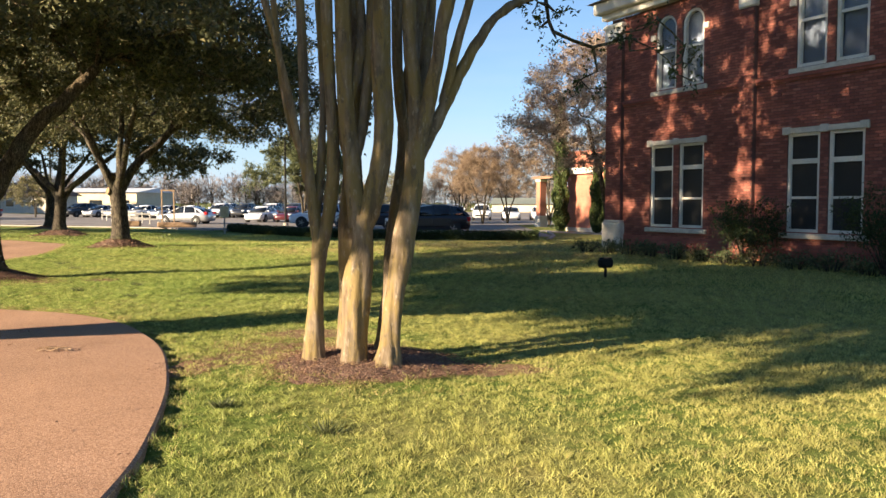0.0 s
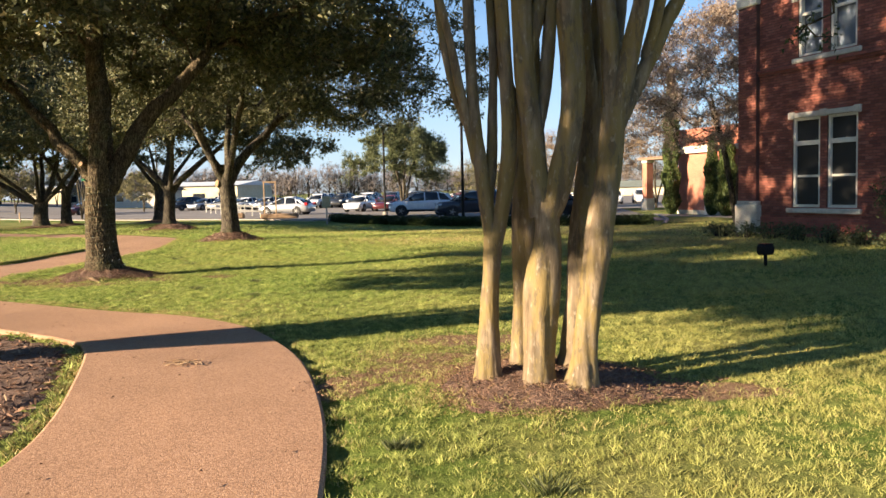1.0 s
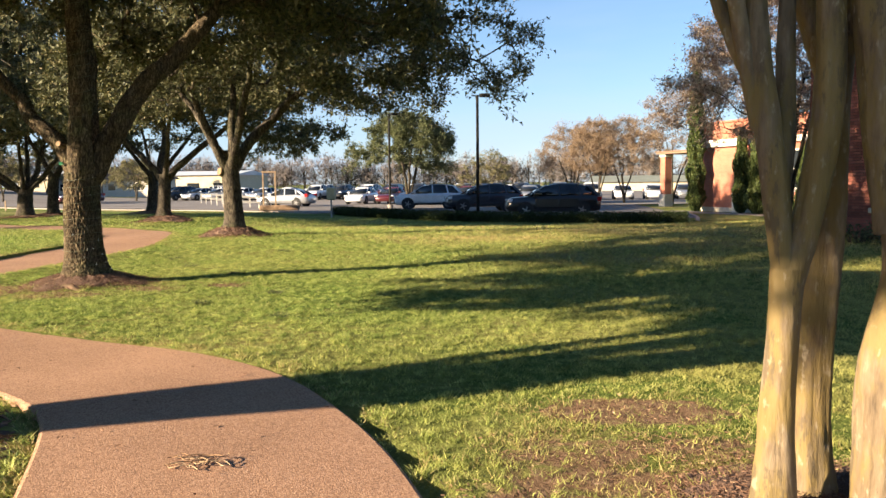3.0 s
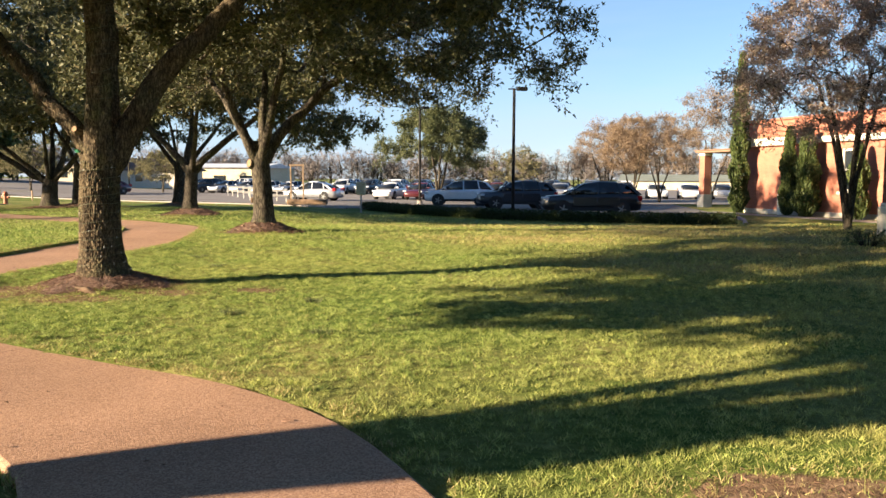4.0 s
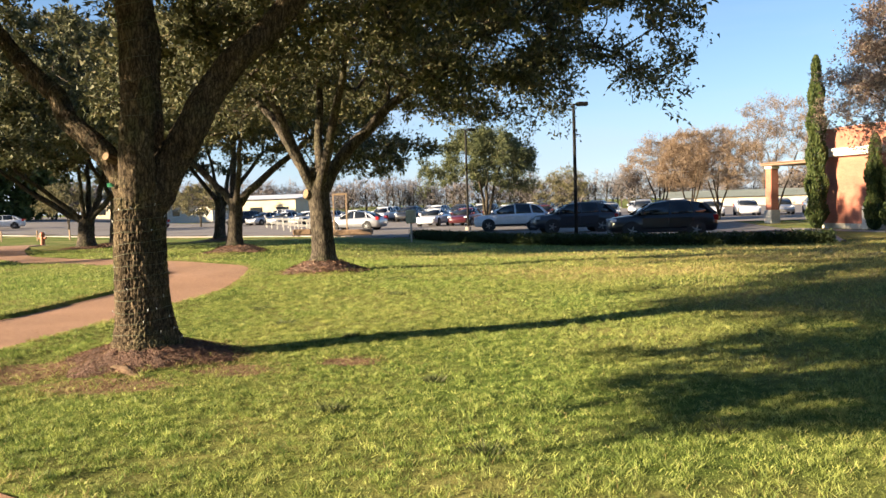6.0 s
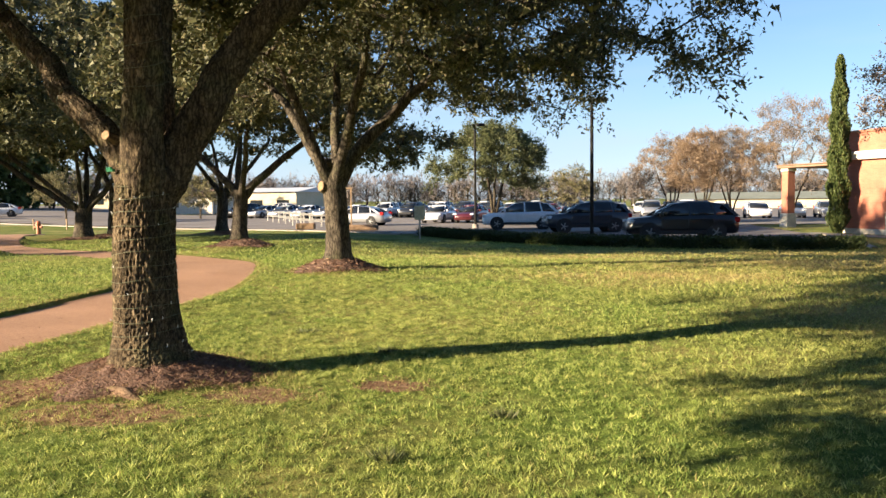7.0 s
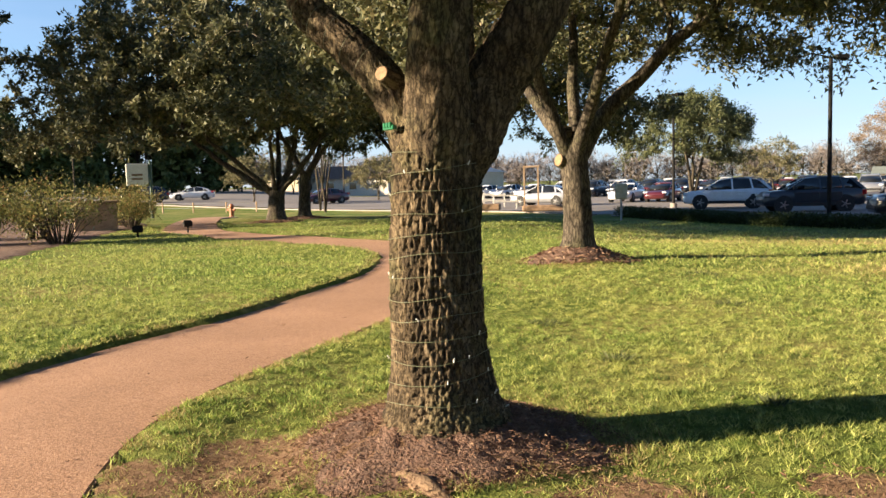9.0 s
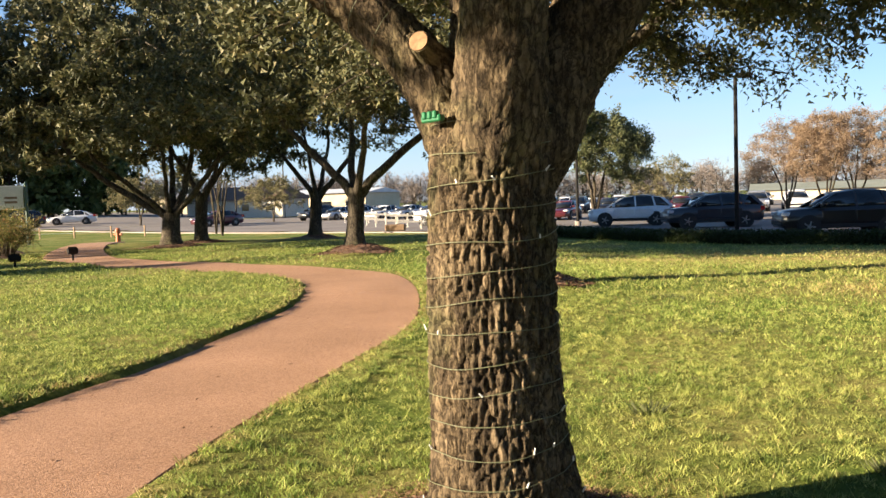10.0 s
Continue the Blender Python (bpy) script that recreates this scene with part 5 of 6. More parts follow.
def car_park():
    xs, ys = np.linspace(-160, 120, 141), np.linspace(40, 210, 86)
    x, y = np.meshgrid(xs, ys)
    ok = inside(LOT, x, y)
    z = lie(x, y) + 0.05
    nx = len(xs)
    i, j = np.meshgrid(np.arange(len(ys) - 1), np.arange(nx - 1), indexing="ij")
    f = np.stack([i * nx + j, i * nx + j + 1, (i + 1) * nx + j + 1, (i + 1) * nx + j], -1).reshape(-1, 4)
    f = f[ok.ravel()[f].sum(1) >= 3]
    ob = array_mesh("road", np.stack([x, y, z], -1).reshape(-1, 3), f, ASPHALT)
    tagged(ob, "sunlit grey asphalt car park and street", "car park", kind="structure")


car_park()


def kerb_run(points, label):
    line = smooth_line([(x, y, float(lie(x, y))) for x, y in points], 1.0)
    line[:, 2] = lie(line[:, 0], line[:, 1])
    t = np.gradient(line[:, :2], axis=0)
    t /= np.linalg.norm(t, axis=1)[:, None]
    side = np.stack([-t[:, 1], t[:, 0]], -1)
    rows = []
    for o, z in ((-0.09, -0.1), (-0.09, 0.06), (-0.06, 0.08), (0.07, 0.08), (0.09, 0.06), (0.09, -0.1)):
        rows.append(np.column_stack([line[:, :2] + side * o, line[:, 2] + z]))
    v = np.stack(rows, 1).reshape(-1, 3)
    k = len(rows)
    i, j = np.meshgrid(np.arange(len(line) - 1), np.arange(k - 1), indexing="ij")
    f = np.stack([i * k + j, i * k + j + 1, (i + 1) * k + j + 1, (i + 1) * k + j], -1).reshape(-1, 4)
    tagged(array_mesh("kerb", v, f, CONCRETE), label, "kerb", kind="structure")


kerb_run([(-100, 91), (-58, 74.6), (-36, 65.2), (-22, 59.2), (-15, 53.7)], "pale concrete kerb along the car park")
kerb_run([(5.2, 40.6), (6.2, 46), (6.6, 52)], "pale concrete kerb beside the annexe")


def annexe_walk():
    bm = boxed(-1.0, 15, -2.2, -0.9, -0.12, 0.06, 0.02)
    ob = part("pavement_walk", bm, CONCRETE)
    ob.matrix_world = pose(8.2, 54.3, -0.4, 0, 0, ALONG)
    tagged(ob, "pale concrete walk along the annexe", "walk", kind="structure")


annexe_walk()


def shed(x, y, turn, length, depth, high, wall_mat, roof_mat, label, bays=4, rise=0.8):
    root = thing("warehouse", pose(x, y, float(lie(x, y)) - 0.1, 0, 0, turn), label, "building", "low buildings beyond the car park")
    part("wall", boxed(-length / 2, length / 2, 0, depth, 0, high), wall_mat, root)
    bm = bmesh.new()
    a, b = -length / 2 - 0.4, length / 2 + 0.4
    v = [bm.verts.new(q) for q in ((a, -0.5, high), (b, -0.5, high), (b, depth + 0.5, high), (a, depth + 0.5, high), (a, depth / 2, high + rise), (b, depth / 2, high + rise))]
    for q in ((0, 1, 5, 4), (2, 3, 4, 5), (1, 2, 5), (3, 0, 4), (3, 2, 1, 0)):
        bm.faces.new([v[i] for i in q])
    part("roof", bm, roof_mat, root)
    for k in range(bays):
        cx = -length / 2 + (k + 0.5) * length / bays
        w = part("window", boxed(cx - 1.1, cx + 1.1, -0.05, 0.05, 1.1, 2.3), METAL, root, "dark window band")
        part("pane", boxed(cx - 1.0, cx + 1.0, -0.07, -0.052, 1.2, 2.2), GLASS, w)
    return root


shed(-60, 137, -6, 19, 14, 3.6, BEIGE, PALEROOF, "long beige warehouse with a pale low roof")
shed(37, 152, -8, 56, 18, 1.7, BEIGE, MOSSROOF, "long low warehouse with a grey-green roof beyond the car park", 0, 1.2)
shed(-88, 150, 4, 18, 12, 3.4, BEIGE, PALEROOF, "beige store with a pale roof", 3)

# ---- cars ----
def loft(stations, bm=None):
    """A closed body through cross-sections (lists of points of equal length)."""
    bm = bm or bmesh.new()
    rings = [[bm.verts.new(q) for q in s] for s in stations]
    n = len(rings[0])
    for a, b in zip(rings, rings[1:]):
        for i in range(n):
            bm.faces.new((a[i], a[(i + 1) % n], b[(i + 1) % n], b[i]))
    bm.faces.new(rings[0][::-1])
    bm.faces.new(rings[-1])
    bmesh.ops.recalc_face_normals(bm, faces=bm.faces)
    for f in bm.faces:
        f.smooth = True
    return bm


def car(kind, colour, label):
    """A car that faces -x, its wheels on z = 0."""
    suv = kind == "suv"
    root = thing("car", pose(0, 0, 0), label, "car", "cars in the car park")
    ln, w = (4.7, 0.93) if suv else (4.75, 0.91)
    belt, sill = (1.10, 0.30) if suv else (0.95, 0.22)
    # nose to tail: x, height of the upper edge, half width, lower edge
    if suv:
        prof = [(-2.35, 0.72, 0.68, 0.42), (-2.28, 0.84, 0.80, 0.32), (-2.05, 0.98, 0.90, sill), (-1.2, 1.06, w, sill), (0.0, 1.09, w, sill), (1.4, 1.12, w, sill), (2.1, 1.12, 0.90, sill), (2.3, 1.05, 0.84, 0.34), (2.36, 0.8, 0.76, 0.45)]
    else:
        prof = [(-2.38, 0.58, 0.66, 0.36), (-2.3, 0.68, 0.79, 0.26), (-2.0, 0.78, 0.88, sill), (-1.1, 0.9, w, sill), (0.0, 0.95, w, sill), (1.3, 0.98, w, sill), (2.1, 0.98, 0.87, sill), (2.32, 0.92, 0.8, 0.3), (2.38, 0.7, 0.72, 0.4)]
    rings = []
    for x, top, hw, lo in prof:
        half = [(hw * 0.86, lo), (hw, lo + 0.12), (hw, (lo + top) / 2), (hw * 0.975, top - 0.08), (hw * 0.88, top)]
        rings.append([(x, y, z) for y, z in half] + [(x, -y, z) for y, z in half[::-1]])
    body = part("body", loft(rings), colour, root)
    bz = belt - 0.04
    # the side of the cabin: foot of the windscreen, over the roof, down to the tail
    line = [(-1.28, bz), (-0.82, 1.36), (-0.42, 1.57), (0.3, 1.665), (1.1, 1.655), (1.75, 1.55), (2.05, 1.36), (2.26, bz)] if suv else [(-1.2, bz), (-0.7, 1.2), (-0.25, 1.37), (0.3, 1.435), (0.9, 1.41), (1.4, 1.27), (1.75, 1.1), (1.98, bz)]
    wide = lambda z: w * (0.91 - 0.21 * (z - bz) / (line[3][1] - bz))
    part("glasshouse", loft([[(x, s * wide(z), z) for x, z in line] for s in (-1, 1)]), CARGLASS, root, "dark tinted glass")
    rings = []
    for s, up in ((-1.03, -0.035), (-0.9, 0.012), (0, 0.03), (0.9, 0.012), (1.03, -0.035)):
        rings.append([(x, s * wide(z) * 0.985, z + up) for x, z in line[2:6]] + [(x, s * wide(z) * 0.985, z + up - 0.04) for x, z in line[5:1:-1]])
    part("roof", loft(rings), colour, root)
    xa = line[0][0]
    for s in (-1, 1):
        for foot, head, wd in ((line[0], line[2], 0.09), ((0.28, bz), (0.25, line[3][1] - 0.02), 0.08), ((1.35, bz), (1.2, line[4][1] - 0.03), 0.09), (line[7], line[5], 0.2 if suv else 0.26)):
            a, b = Vector((foot[0], s * (wide(foot[1]) + 0.006), foot[1])), Vector((head[0], s * (wide(head[1]) + 0.006), head[1]))
            bm = bmesh.new()
            q = [bm.verts.new(p) for p in (a - Vector((wd / 2, 0, 0)), a + Vector((wd / 2, 0, 0)), b + Vector((wd / 2, 0, 0)), b - Vector((wd / 2, 0, 0)))]
            f = bm.faces.new(q)
            r = bmesh.ops.extrude_face_region(bm, geom=[f])
            bmesh.ops.translate(bm, vec=(0, -s * 0.05, 0), verts=[v for v in r["geom"] if isinstance(v, bmesh.types.BMVert)])
            bmesh.ops.recalc_face_normals(bm, faces=bm.faces)
            part("pillar", bm, colour, root)
        part("mirror", boxed(xa + 0.25, xa + 0.42, s * w * 0.95, s * (w * 0.95 + 0.2), belt - 0.02, belt + 0.14, 0.03), colour, root)
        part("headlight", boxed(-2.33, -2.0, s * 0.55, s * 0.86, 0.66 if not suv else 0.78, 0.78 if not suv else 0.92, 0.02), HEADLIGHT, root)
        part("tail_light", boxed(2.1, 2.37, s * 0.6, s * 0.87, 0.78, 1.02, 0.02), TAILLIGHT, root)
        if suv:
            bm = rod(bmesh.new(), (-0.2, s * w * 0.66, line[3][1] + 0.03), (1.4, s * w * 0.66, line[3][1] + 0.03), 0.02)
            part("roof_rail", bm, STEEL, root)
            part("sill", boxed(-1.0, 0.95, s * (w - 0.05), s * (w + 0.008), 0.29, 0.46, 0.02), RUBBER, root)
        for x0, x1 in ((-0.95, 0.2), (0.24, 1.25)):
            part("door", boxed(x0, x1, s * (w - 0.04), s * (w + 0.006), 0.5, belt - 0.14, 0.02), colour, root)
    rad = 0.36 if suv else 0.33
    for x in (-1.42, 1.38):
        for s in (-1, 1):
            bm = rod(bmesh.new(), (x, s * (w - 0.2), rad + 0.02), (x, s * (w + 0.004), rad + 0.02), rad + 0.07, n=24)
            part("wheel_arch", bm, RUBBER, root)
            bm = rod(bmesh.new(), (x, s * (w - 0.18), rad), (x, s * (w + 0.02), rad), rad, n=24)
            tyre = part("tyre", bm, RUBBER, root)
            bm = bmesh.new()
            for k in range(5):
                a = 2 * math.pi * k / 5
                c, d = math.cos(a), math.sin(a)
                rod(bm, (x, s * (w + 0.024), rad), (x + c * rad * 0.6, s * (w + 0.024), rad + d * rad * 0.6), 0.035, 0.028, 6)
            rod(bm, (x, s * (w + 0.01), rad), (x, s * (w + 0.034), rad), 0.07, 0.06, 12)
            part("rim", bm, STEEL, tyre)
    part("bumper", boxed(-2.37, -2.2, -0.7, 0.7, 0.42, 0.6, 0.03), RUBBER if suv else colour, root)
    return root


def park(ob, x, y, turn):
    return copy_thing(ob, pose(x, y, float(lie(x, y)) + 0.05, 0, 0, turn))


def cars():
    protos = {}
    for key, kind, col, label in (("ws", "suv", WHITECAR, "white crossover parked on asphalt"), ("bs", "suv", BLACKCAR, "black crossover parked behind the hedge"),
                                  ("ns", "suv", NAVYCAR, "dark grey crossover parked on asphalt"), ("wc", "sedan", WHITECAR, "white saloon car parked on asphalt"),
                                  ("sc", "sedan", SILVERCAR, "silver saloon car parked on asphalt"), ("rc", "sedan", REDCAR, "dark red saloon car parked on asphalt"), ("kc", "sedan", BLACKCAR, "black saloon car parked on asphalt"), ("ss", "suv", SILVERCAR, "silver crossover parked on asphalt")):
        protos[key] = car(kind, col, label)
    spots = [("bs", -0.9, 46.4, 6), ("ns", -4.9, 55.5, 14), ("ws", -8.9, 60.6, 4), ("sc", -21.7, 69.5, -12), ("sc", -38.7, 106, -20), ("ws", -42.5, 108, -30), ("rc", -14.0, 76, 80), ("wc", -16.8, 76.4, 82), ("ns", -67, 80.5, 40), ("wc", -66, 87, 30), ("rc", -46.6, 82, 60)]
    rng = random.Random(5)
    for k in range(9):
        spots.append((rng.choice(["wc", "ns", "kc", "rc", "ws", "sc"]), -27 + k * 3.0, 103 - k * 0.6 + rng.uniform(-0.3, 0.3), 78 + rng.uniform(-3, 3)))
    for k in range(7):
        spots.append((rng.choice(["kc", "ns", "kc", "wc", "ws"]), -26.4 + k * 3.0, 97.5 - k * 0.4, 84 + rng.uniform(-3, 3)))
    for k in range(14):
        spots.append((rng.choice(["wc", "ss", "ws", "sc", "kc", "rc", "wc"]), -8 + k * 3.0, 84 + rng.uniform(-0.3, 0.3) + k * 0.2, 86 + rng.uniform(-3, 3)))
    for k in range(6):
        spots.append((rng.choice(["wc", "ss", "sc", "ns"]), -44 + k * 3.0, 100 - k * 1.1, 66 + rng.uniform(-3, 3)))
    for k in range(12):
        spots.append((rng.choice(["wc", "ss", "ws", "sc", "kc"]), -30 + k * 3.2, 112, 86 + rng.uniform(-3, 3)))
    used = set()
    for key, x, y, turn in spots:
        if key in used:
            park(protos[key], x, y, turn)
        else:
            used.add(key)
            protos[key].matrix_world = pose(x, y, float(lie(x, y)) + 0.05, 0, 0, turn)


cars()


# ---- lamp posts ----
def lamp_post(x, y, high, turn):
    root = thing("lamp_post", pose(x, y, float(lie(x, y)), 0, 0, turn), "tall dark bronze car park lamp post", "lamp post", "car park lamp posts")
    bm = rod(bmesh.new(), (0, 0, 0.25), (0, 0, high), 0.085, 0.07, 12)
    part("pole", bm, METAL, root)
    part("footing", rod(bmesh.new(), (0, 0, -0.2), (0, 0, 0.3), 0.2, n=16), CONCRETE, root)
    part("arm", boxed(-0.3, 0.3, -0.03, 0.03, high - 0.06, high, 0.01), METAL, root)
    part("lamp_head", boxed(0.15, 0.65, -0.16, 0.16, high - 0.1, high + 0.08, 0.03), METAL, root)
    return root


lamp_post(-4.66, 46.2, 6.25, 20)
lamp_post(-12.0, 62.8, 6.8, 30)


# ---- smaller trees and shrubs ----
def small_tree(name, place, seed, reach, low, top, stems, girth, leaf_mat, bark_mat, label, clumps=70, per=120, leaf=0.12, spread=0.6, fan=0.35, fork=0.6, fill=0.5, group=""):
    """A tree on one or several stems that fan out into a crown of loose clumps."""
    rng = np.random.default_rng(seed)
    root = thing(name, pose(*place), label, "tree", group)
    pts, par, fixed, chains0 = [np.array((0, 0, -0.2)), np.array((0, 0, 0.05))], [-1, 0], {0: girth, 1: girth}, []
    for k in range(stems):
        a = 2 * math.pi * (k + rng.uniform(-0.3, 0.3)) / stems
        chain, n = [1], 6
        ln = low + (top - low) * 0.35
        for s in range(1, n + 1):
            u = s / n
            off = (fan * ln * u ** 1.3) if stems > 1 else 0.03 * math.sin(5 * u + seed)
            pts.append(np.array((math.cos(a) * off, math.sin(a) * off, ln * u)) + rng.normal(size=3) * 0.03)
            par.append(chain[-1])
            fixed[len(pts) - 1] = girth * (0.75 if stems > 1 else 1) * (1 - 0.5 * u)
            chain.append(len(pts) - 1)
        chains0.append(chain)
    targets = []
    while len(targets) < clumps:
        a, q, h = rng.uniform(0, 2 * np.pi), math.sqrt(rng.random()), rng.random()
        edge = reach * (0.85 + 0.15 * math.sin(3 * a + seed))
        roof = low + (top - low) * math.sqrt(max(0, 1 - (0.96 * q) ** 2))
        under = low + (1 - q) * 0.4
        targets.append(np.array((math.cos(a) * edge * q, math.sin(a) * edge * q, roof - (roof - under) * h ** (1.0 / fill) if h < 0.95 else under)))
    p, pr, chains = grow(rng, pts, par, targets, 3, 0.4, 0.06)
    r = thickness(pr, girth * 0.07, 0.42)
    for i, v in fixed.items():
        r[i] = v
    for ch in chains0:
        array_mesh("trunk", *tube(p[ch], r[ch], 10), bark_mat, root, True)
    tubes = []
    for ch in chains:
        rr = np.minimum(r[ch], girth * 0.5)
        rr[0] = min(rr[0], rr[1] * 1.2)
        tubes.append(tube(p[ch], rr, 5))
    tagged(array_mesh("branchwork", *gather(tubes), bark_mat, root, True), kind="stuff")
    array_mesh("crown", *leaf_cloud(rng, targets, rng.uniform(0.7, 1.2, clumps) * spread, per, leaf, leaf * 0.5), leaf_mat, root)
    return root


small_tree("crape_myrtle", (6.9, 33.9, -0.15), 41, 4.8, 3.1, 8.3, 5, 0.12, TANLEAF, FARBARK, "crape myrtle with thinning tan autumn leaves", 430, 210, 0.085, 0.62, 0.24)
for k, (x, y, rc, hi) in enumerate(((1.5, 73, 3.4, 6.4), (3.4, 70.5, 3.2, 6.6), (5.7, 72.5, 3.5, 6.8), (8.8, 68, 4.0, 8.6))):
    small_tree("crape_myrtle", (x, y, float(lie(x, y))), 51 + k, rc, 2.7, hi, 4, 0.1, DRYLEAF, FARBARK, "crape myrtle with rusty autumn leaves in the car park", 170, 190, 0.09, 0.72, 0.3, group="car park crape myrtles")
small_tree("young_oak", (-11.2, 66.6, -0.36), 61, 4.5, 3.0, 7.0, 3, 0.17, GREENLEAF, FARBARK, "rounded green oak on a car park island", 120, 520, 0.14, 0.95, 0.24)
small_tree("yellowing_tree", (-6, 87, -0.36), 67, 2.9, 1.6, 5.0, 2, 0.1, YELLOWLEAF, FARBARK, "small tree turning yellow beside the car park", 55, 120, 0.16, 0.6, 0.2)
for k, (x, y, rc, hi) in enumerate(((-48, 97, 3.5, 5.0), (-56, 84, 3.6, 4.6), (-72, 118, 4.4, 6.5))):
    small_tree("yellowing_tree", (x, y, float(lie(x, y))), 71 + k, rc, 1.6, hi, 2, 0.11, YELLOWLEAF, FARBARK, "small tree turning yellow beside the street", 60, 130, 0.2, 0.7, 0.2)
for k, (x, y) in enumerate(((-31.5, 54.5), (-29.5, 51.5))):
    small_tree("crape_myrtle", (x, y, 0), 81 + k, 2.0, 3.4, 7.0, 4, 0.06, DRYLEAF, FARBARK, "bare slender crape myrtle with pale stems", 40, 14, 0.08, 0.4, 0.16)


def cypress(x, y, high, reach, seed):
    rng = np.random.default_rng(seed)
    root = thing("cypress", pose(x, y, float(lie(x, y))), "narrow columnar green cypress against the annexe wall", "tree", "cypresses by the annexe")
    n = int(1500 * high)
    z = rng.uniform(0.1, high, n)
    u = z / high
    r = reach * (np.minimum(1, u * 6 + 0.45)) * np.sqrt(np.clip(1 - u ** 2.6, 0, 1)) * (0.85 + 0.15 * np.sin(z * 4 + seed))
    a = rng.uniform(0, 2 * np.pi, n)
    q = np.sqrt(rng.uniform(0.45, 1.0, n)) * (0.9 + 0.15 * np.sin(5 * a + z * 2))
    c = np.stack([np.cos(a) * r * q, np.sin(a) * r * q, z], -1)
    d = np.stack([np.cos(a) * 0.35, np.sin(a) * 0.35, np.ones(n)], -1) + rng.normal(size=(n, 3)) * 0.3
    d /= np.linalg.norm(d, axis=1)[:, None]
    w = np.cross(d, rng.normal(size=(n, 3)))
    w /= np.linalg.norm(w, axis=1)[:, None]
    ln, wd = 0.22 * rng.uniform(0.6, 1.3, n)[:, None], 0.07
    v = np.stack([c - d * ln / 2, c + w * wd / 2, c + d * ln / 2, c - w * wd / 2], 1).reshape(-1, 3)
    array_mesh("crown", v, np.arange(n * 4).reshape(-1, 4), CYPRESSLEAF, root)
    part("trunk", rod(bmesh.new(), (0, 0, -0.2), (0, 0, high * 0.85), 0.1, 0.02, 8), FARBARK, root)


for s, o, h, r in ((0.5, 0.9, 8.9, 0.62), (4.1, 0.7, 4.6, 0.55), (5.5, 0.8, 4.4, 0.75), (8.7, 0.8, 3.6, 0.6)):
    cypress(8.2 + 0.454 * s - 0.891 * o, 54.3 - 0.891 * s - 0.454 * o, h, r, int(s * 10))


def shrub(x, y, reach, high, leaf_mat, seed, label, n=5000, leaf=0.05, group="", stems=9):
    rng = np.random.default_rng(seed)
    root = thing("shrub", pose(x, y, float(height(x, y))), label, "shrub", group)
    tips, tubes = [], []
    for k in range(stems * 3):
        a, q = rng.uniform(0, 2 * np.pi), math.sqrt(rng.random())
        t = np.array((math.cos(a) * q * reach, math.sin(a) * q * reach, high * (0.35 + 0.65 * rng.random() * (1 - 0.45 * q))))
        base = np.array((math.cos(a) * 0.12, math.sin(a) * 0.12, -0.08))
        line = smooth_line([base, base * 0.5 + t * 0.5 + (0, 0, 0.12), t], 0.15)
        tubes.append(tube(line, np.linspace(0.016, 0.004, len(line)), 5))
        tips.append(t)
        tips.append(t * 0.75 + base * 0.25)
    tagged(array_mesh("stemwork", *gather(tubes), FARBARK, root, True), kind="stuff")
    array_mesh("foliage", *leaf_cloud(rng, tips, np.full(len(tips), reach * 0.42), n // len(tips), leaf, leaf * 0.5, 0.8), leaf_mat, root)


# against the hall
for x, y, r, h, k in ((7.55, 20.3, 0.95, 1.75, 1), (9.1, 16.6, 1.0, 2.0, 2)):
    shrub(x, y, r, h, DARKSHRUB, 90 + k, "dark evergreen shrub against the brick hall", 7000, 0.06, "shrubs by the hall")
for k in range(11):
    s = 0.8 + k * 0.95
    x, y = 5.42 + 0.454 * s - 0.891 * 1.5, 26.68 - 0.891 * s - 0.454 * 1.5
    shrub(x, y, 0.5, 0.42, GREENLEAF, 110 + k, "low green border plant at the foot of the hall", 700, 0.07, "border plants by the hall", 5)


def hedge():
    rng = np.random.default_rng(17)
    line = smooth_line([(-13.5, 52.6), (-9.2, 46.6), (-4.2, 42.2), (0.6, 40.3), (4.6, 39.7)], 0.02)
    n = 42000
    i = rng.integers(0, len(line) - 1, n)
    t = line[i + 1] - line[i]
    t /= np.linalg.norm(t, axis=1)[:, None]
    side = np.stack([-t[:, 1], t[:, 0]], -1)
    o, z = rng.uniform(-0.42, 0.42, n), np.abs(rng.normal(0.26, 0.13, n)).clip(0.02, 0.46)
    p = line[i] + side * o[:, None]
    c = np.column_stack([p, lie(p[:, 0], p[:, 1]) + z])
    root = thing("hedge", pose(0, 0, 0), "low dark clipped hedge along the car park edge", "hedge")
    for k in range(14):
        pick = (i * 14 // len(line)) == k
        array_mesh("hedge_plant", *leaf_cloud(rng, c[pick], np.full(pick.sum(), 0.05), 1, 0.09, 0.05), DARKSHRUB, root)


hedge()

# ---- beds, signs and street furniture ----
def far_bed():
    x, y = np.meshgrid(np.arange(-47, -20, 0.4), np.arange(21, 49, 0.4))
    nx = x.shape[1]
    ok = inside(FAR_BED, x, y)
    z = height(x, y) + np.where(ok, 0.11, -0.05)
    i, j = np.meshgrid(np.arange(x.shape[0] - 1), np.arange(nx - 1), indexing="ij")
    f = np.stack([i * nx + j, i * nx + j + 1, (i + 1) * nx + j + 1, (i + 1) * nx + j], -1).reshape(-1, 4)
    f = f[ok.ravel()[f].any(1)]
    ob = array_mesh("planting_bed", np.stack([x, y, z], -1).reshape(-1, 3), f, MULCH, smooth=True)
    tagged(ob, "mulched shrub bed at the lawn's edge", "planting bed", kind="structure")


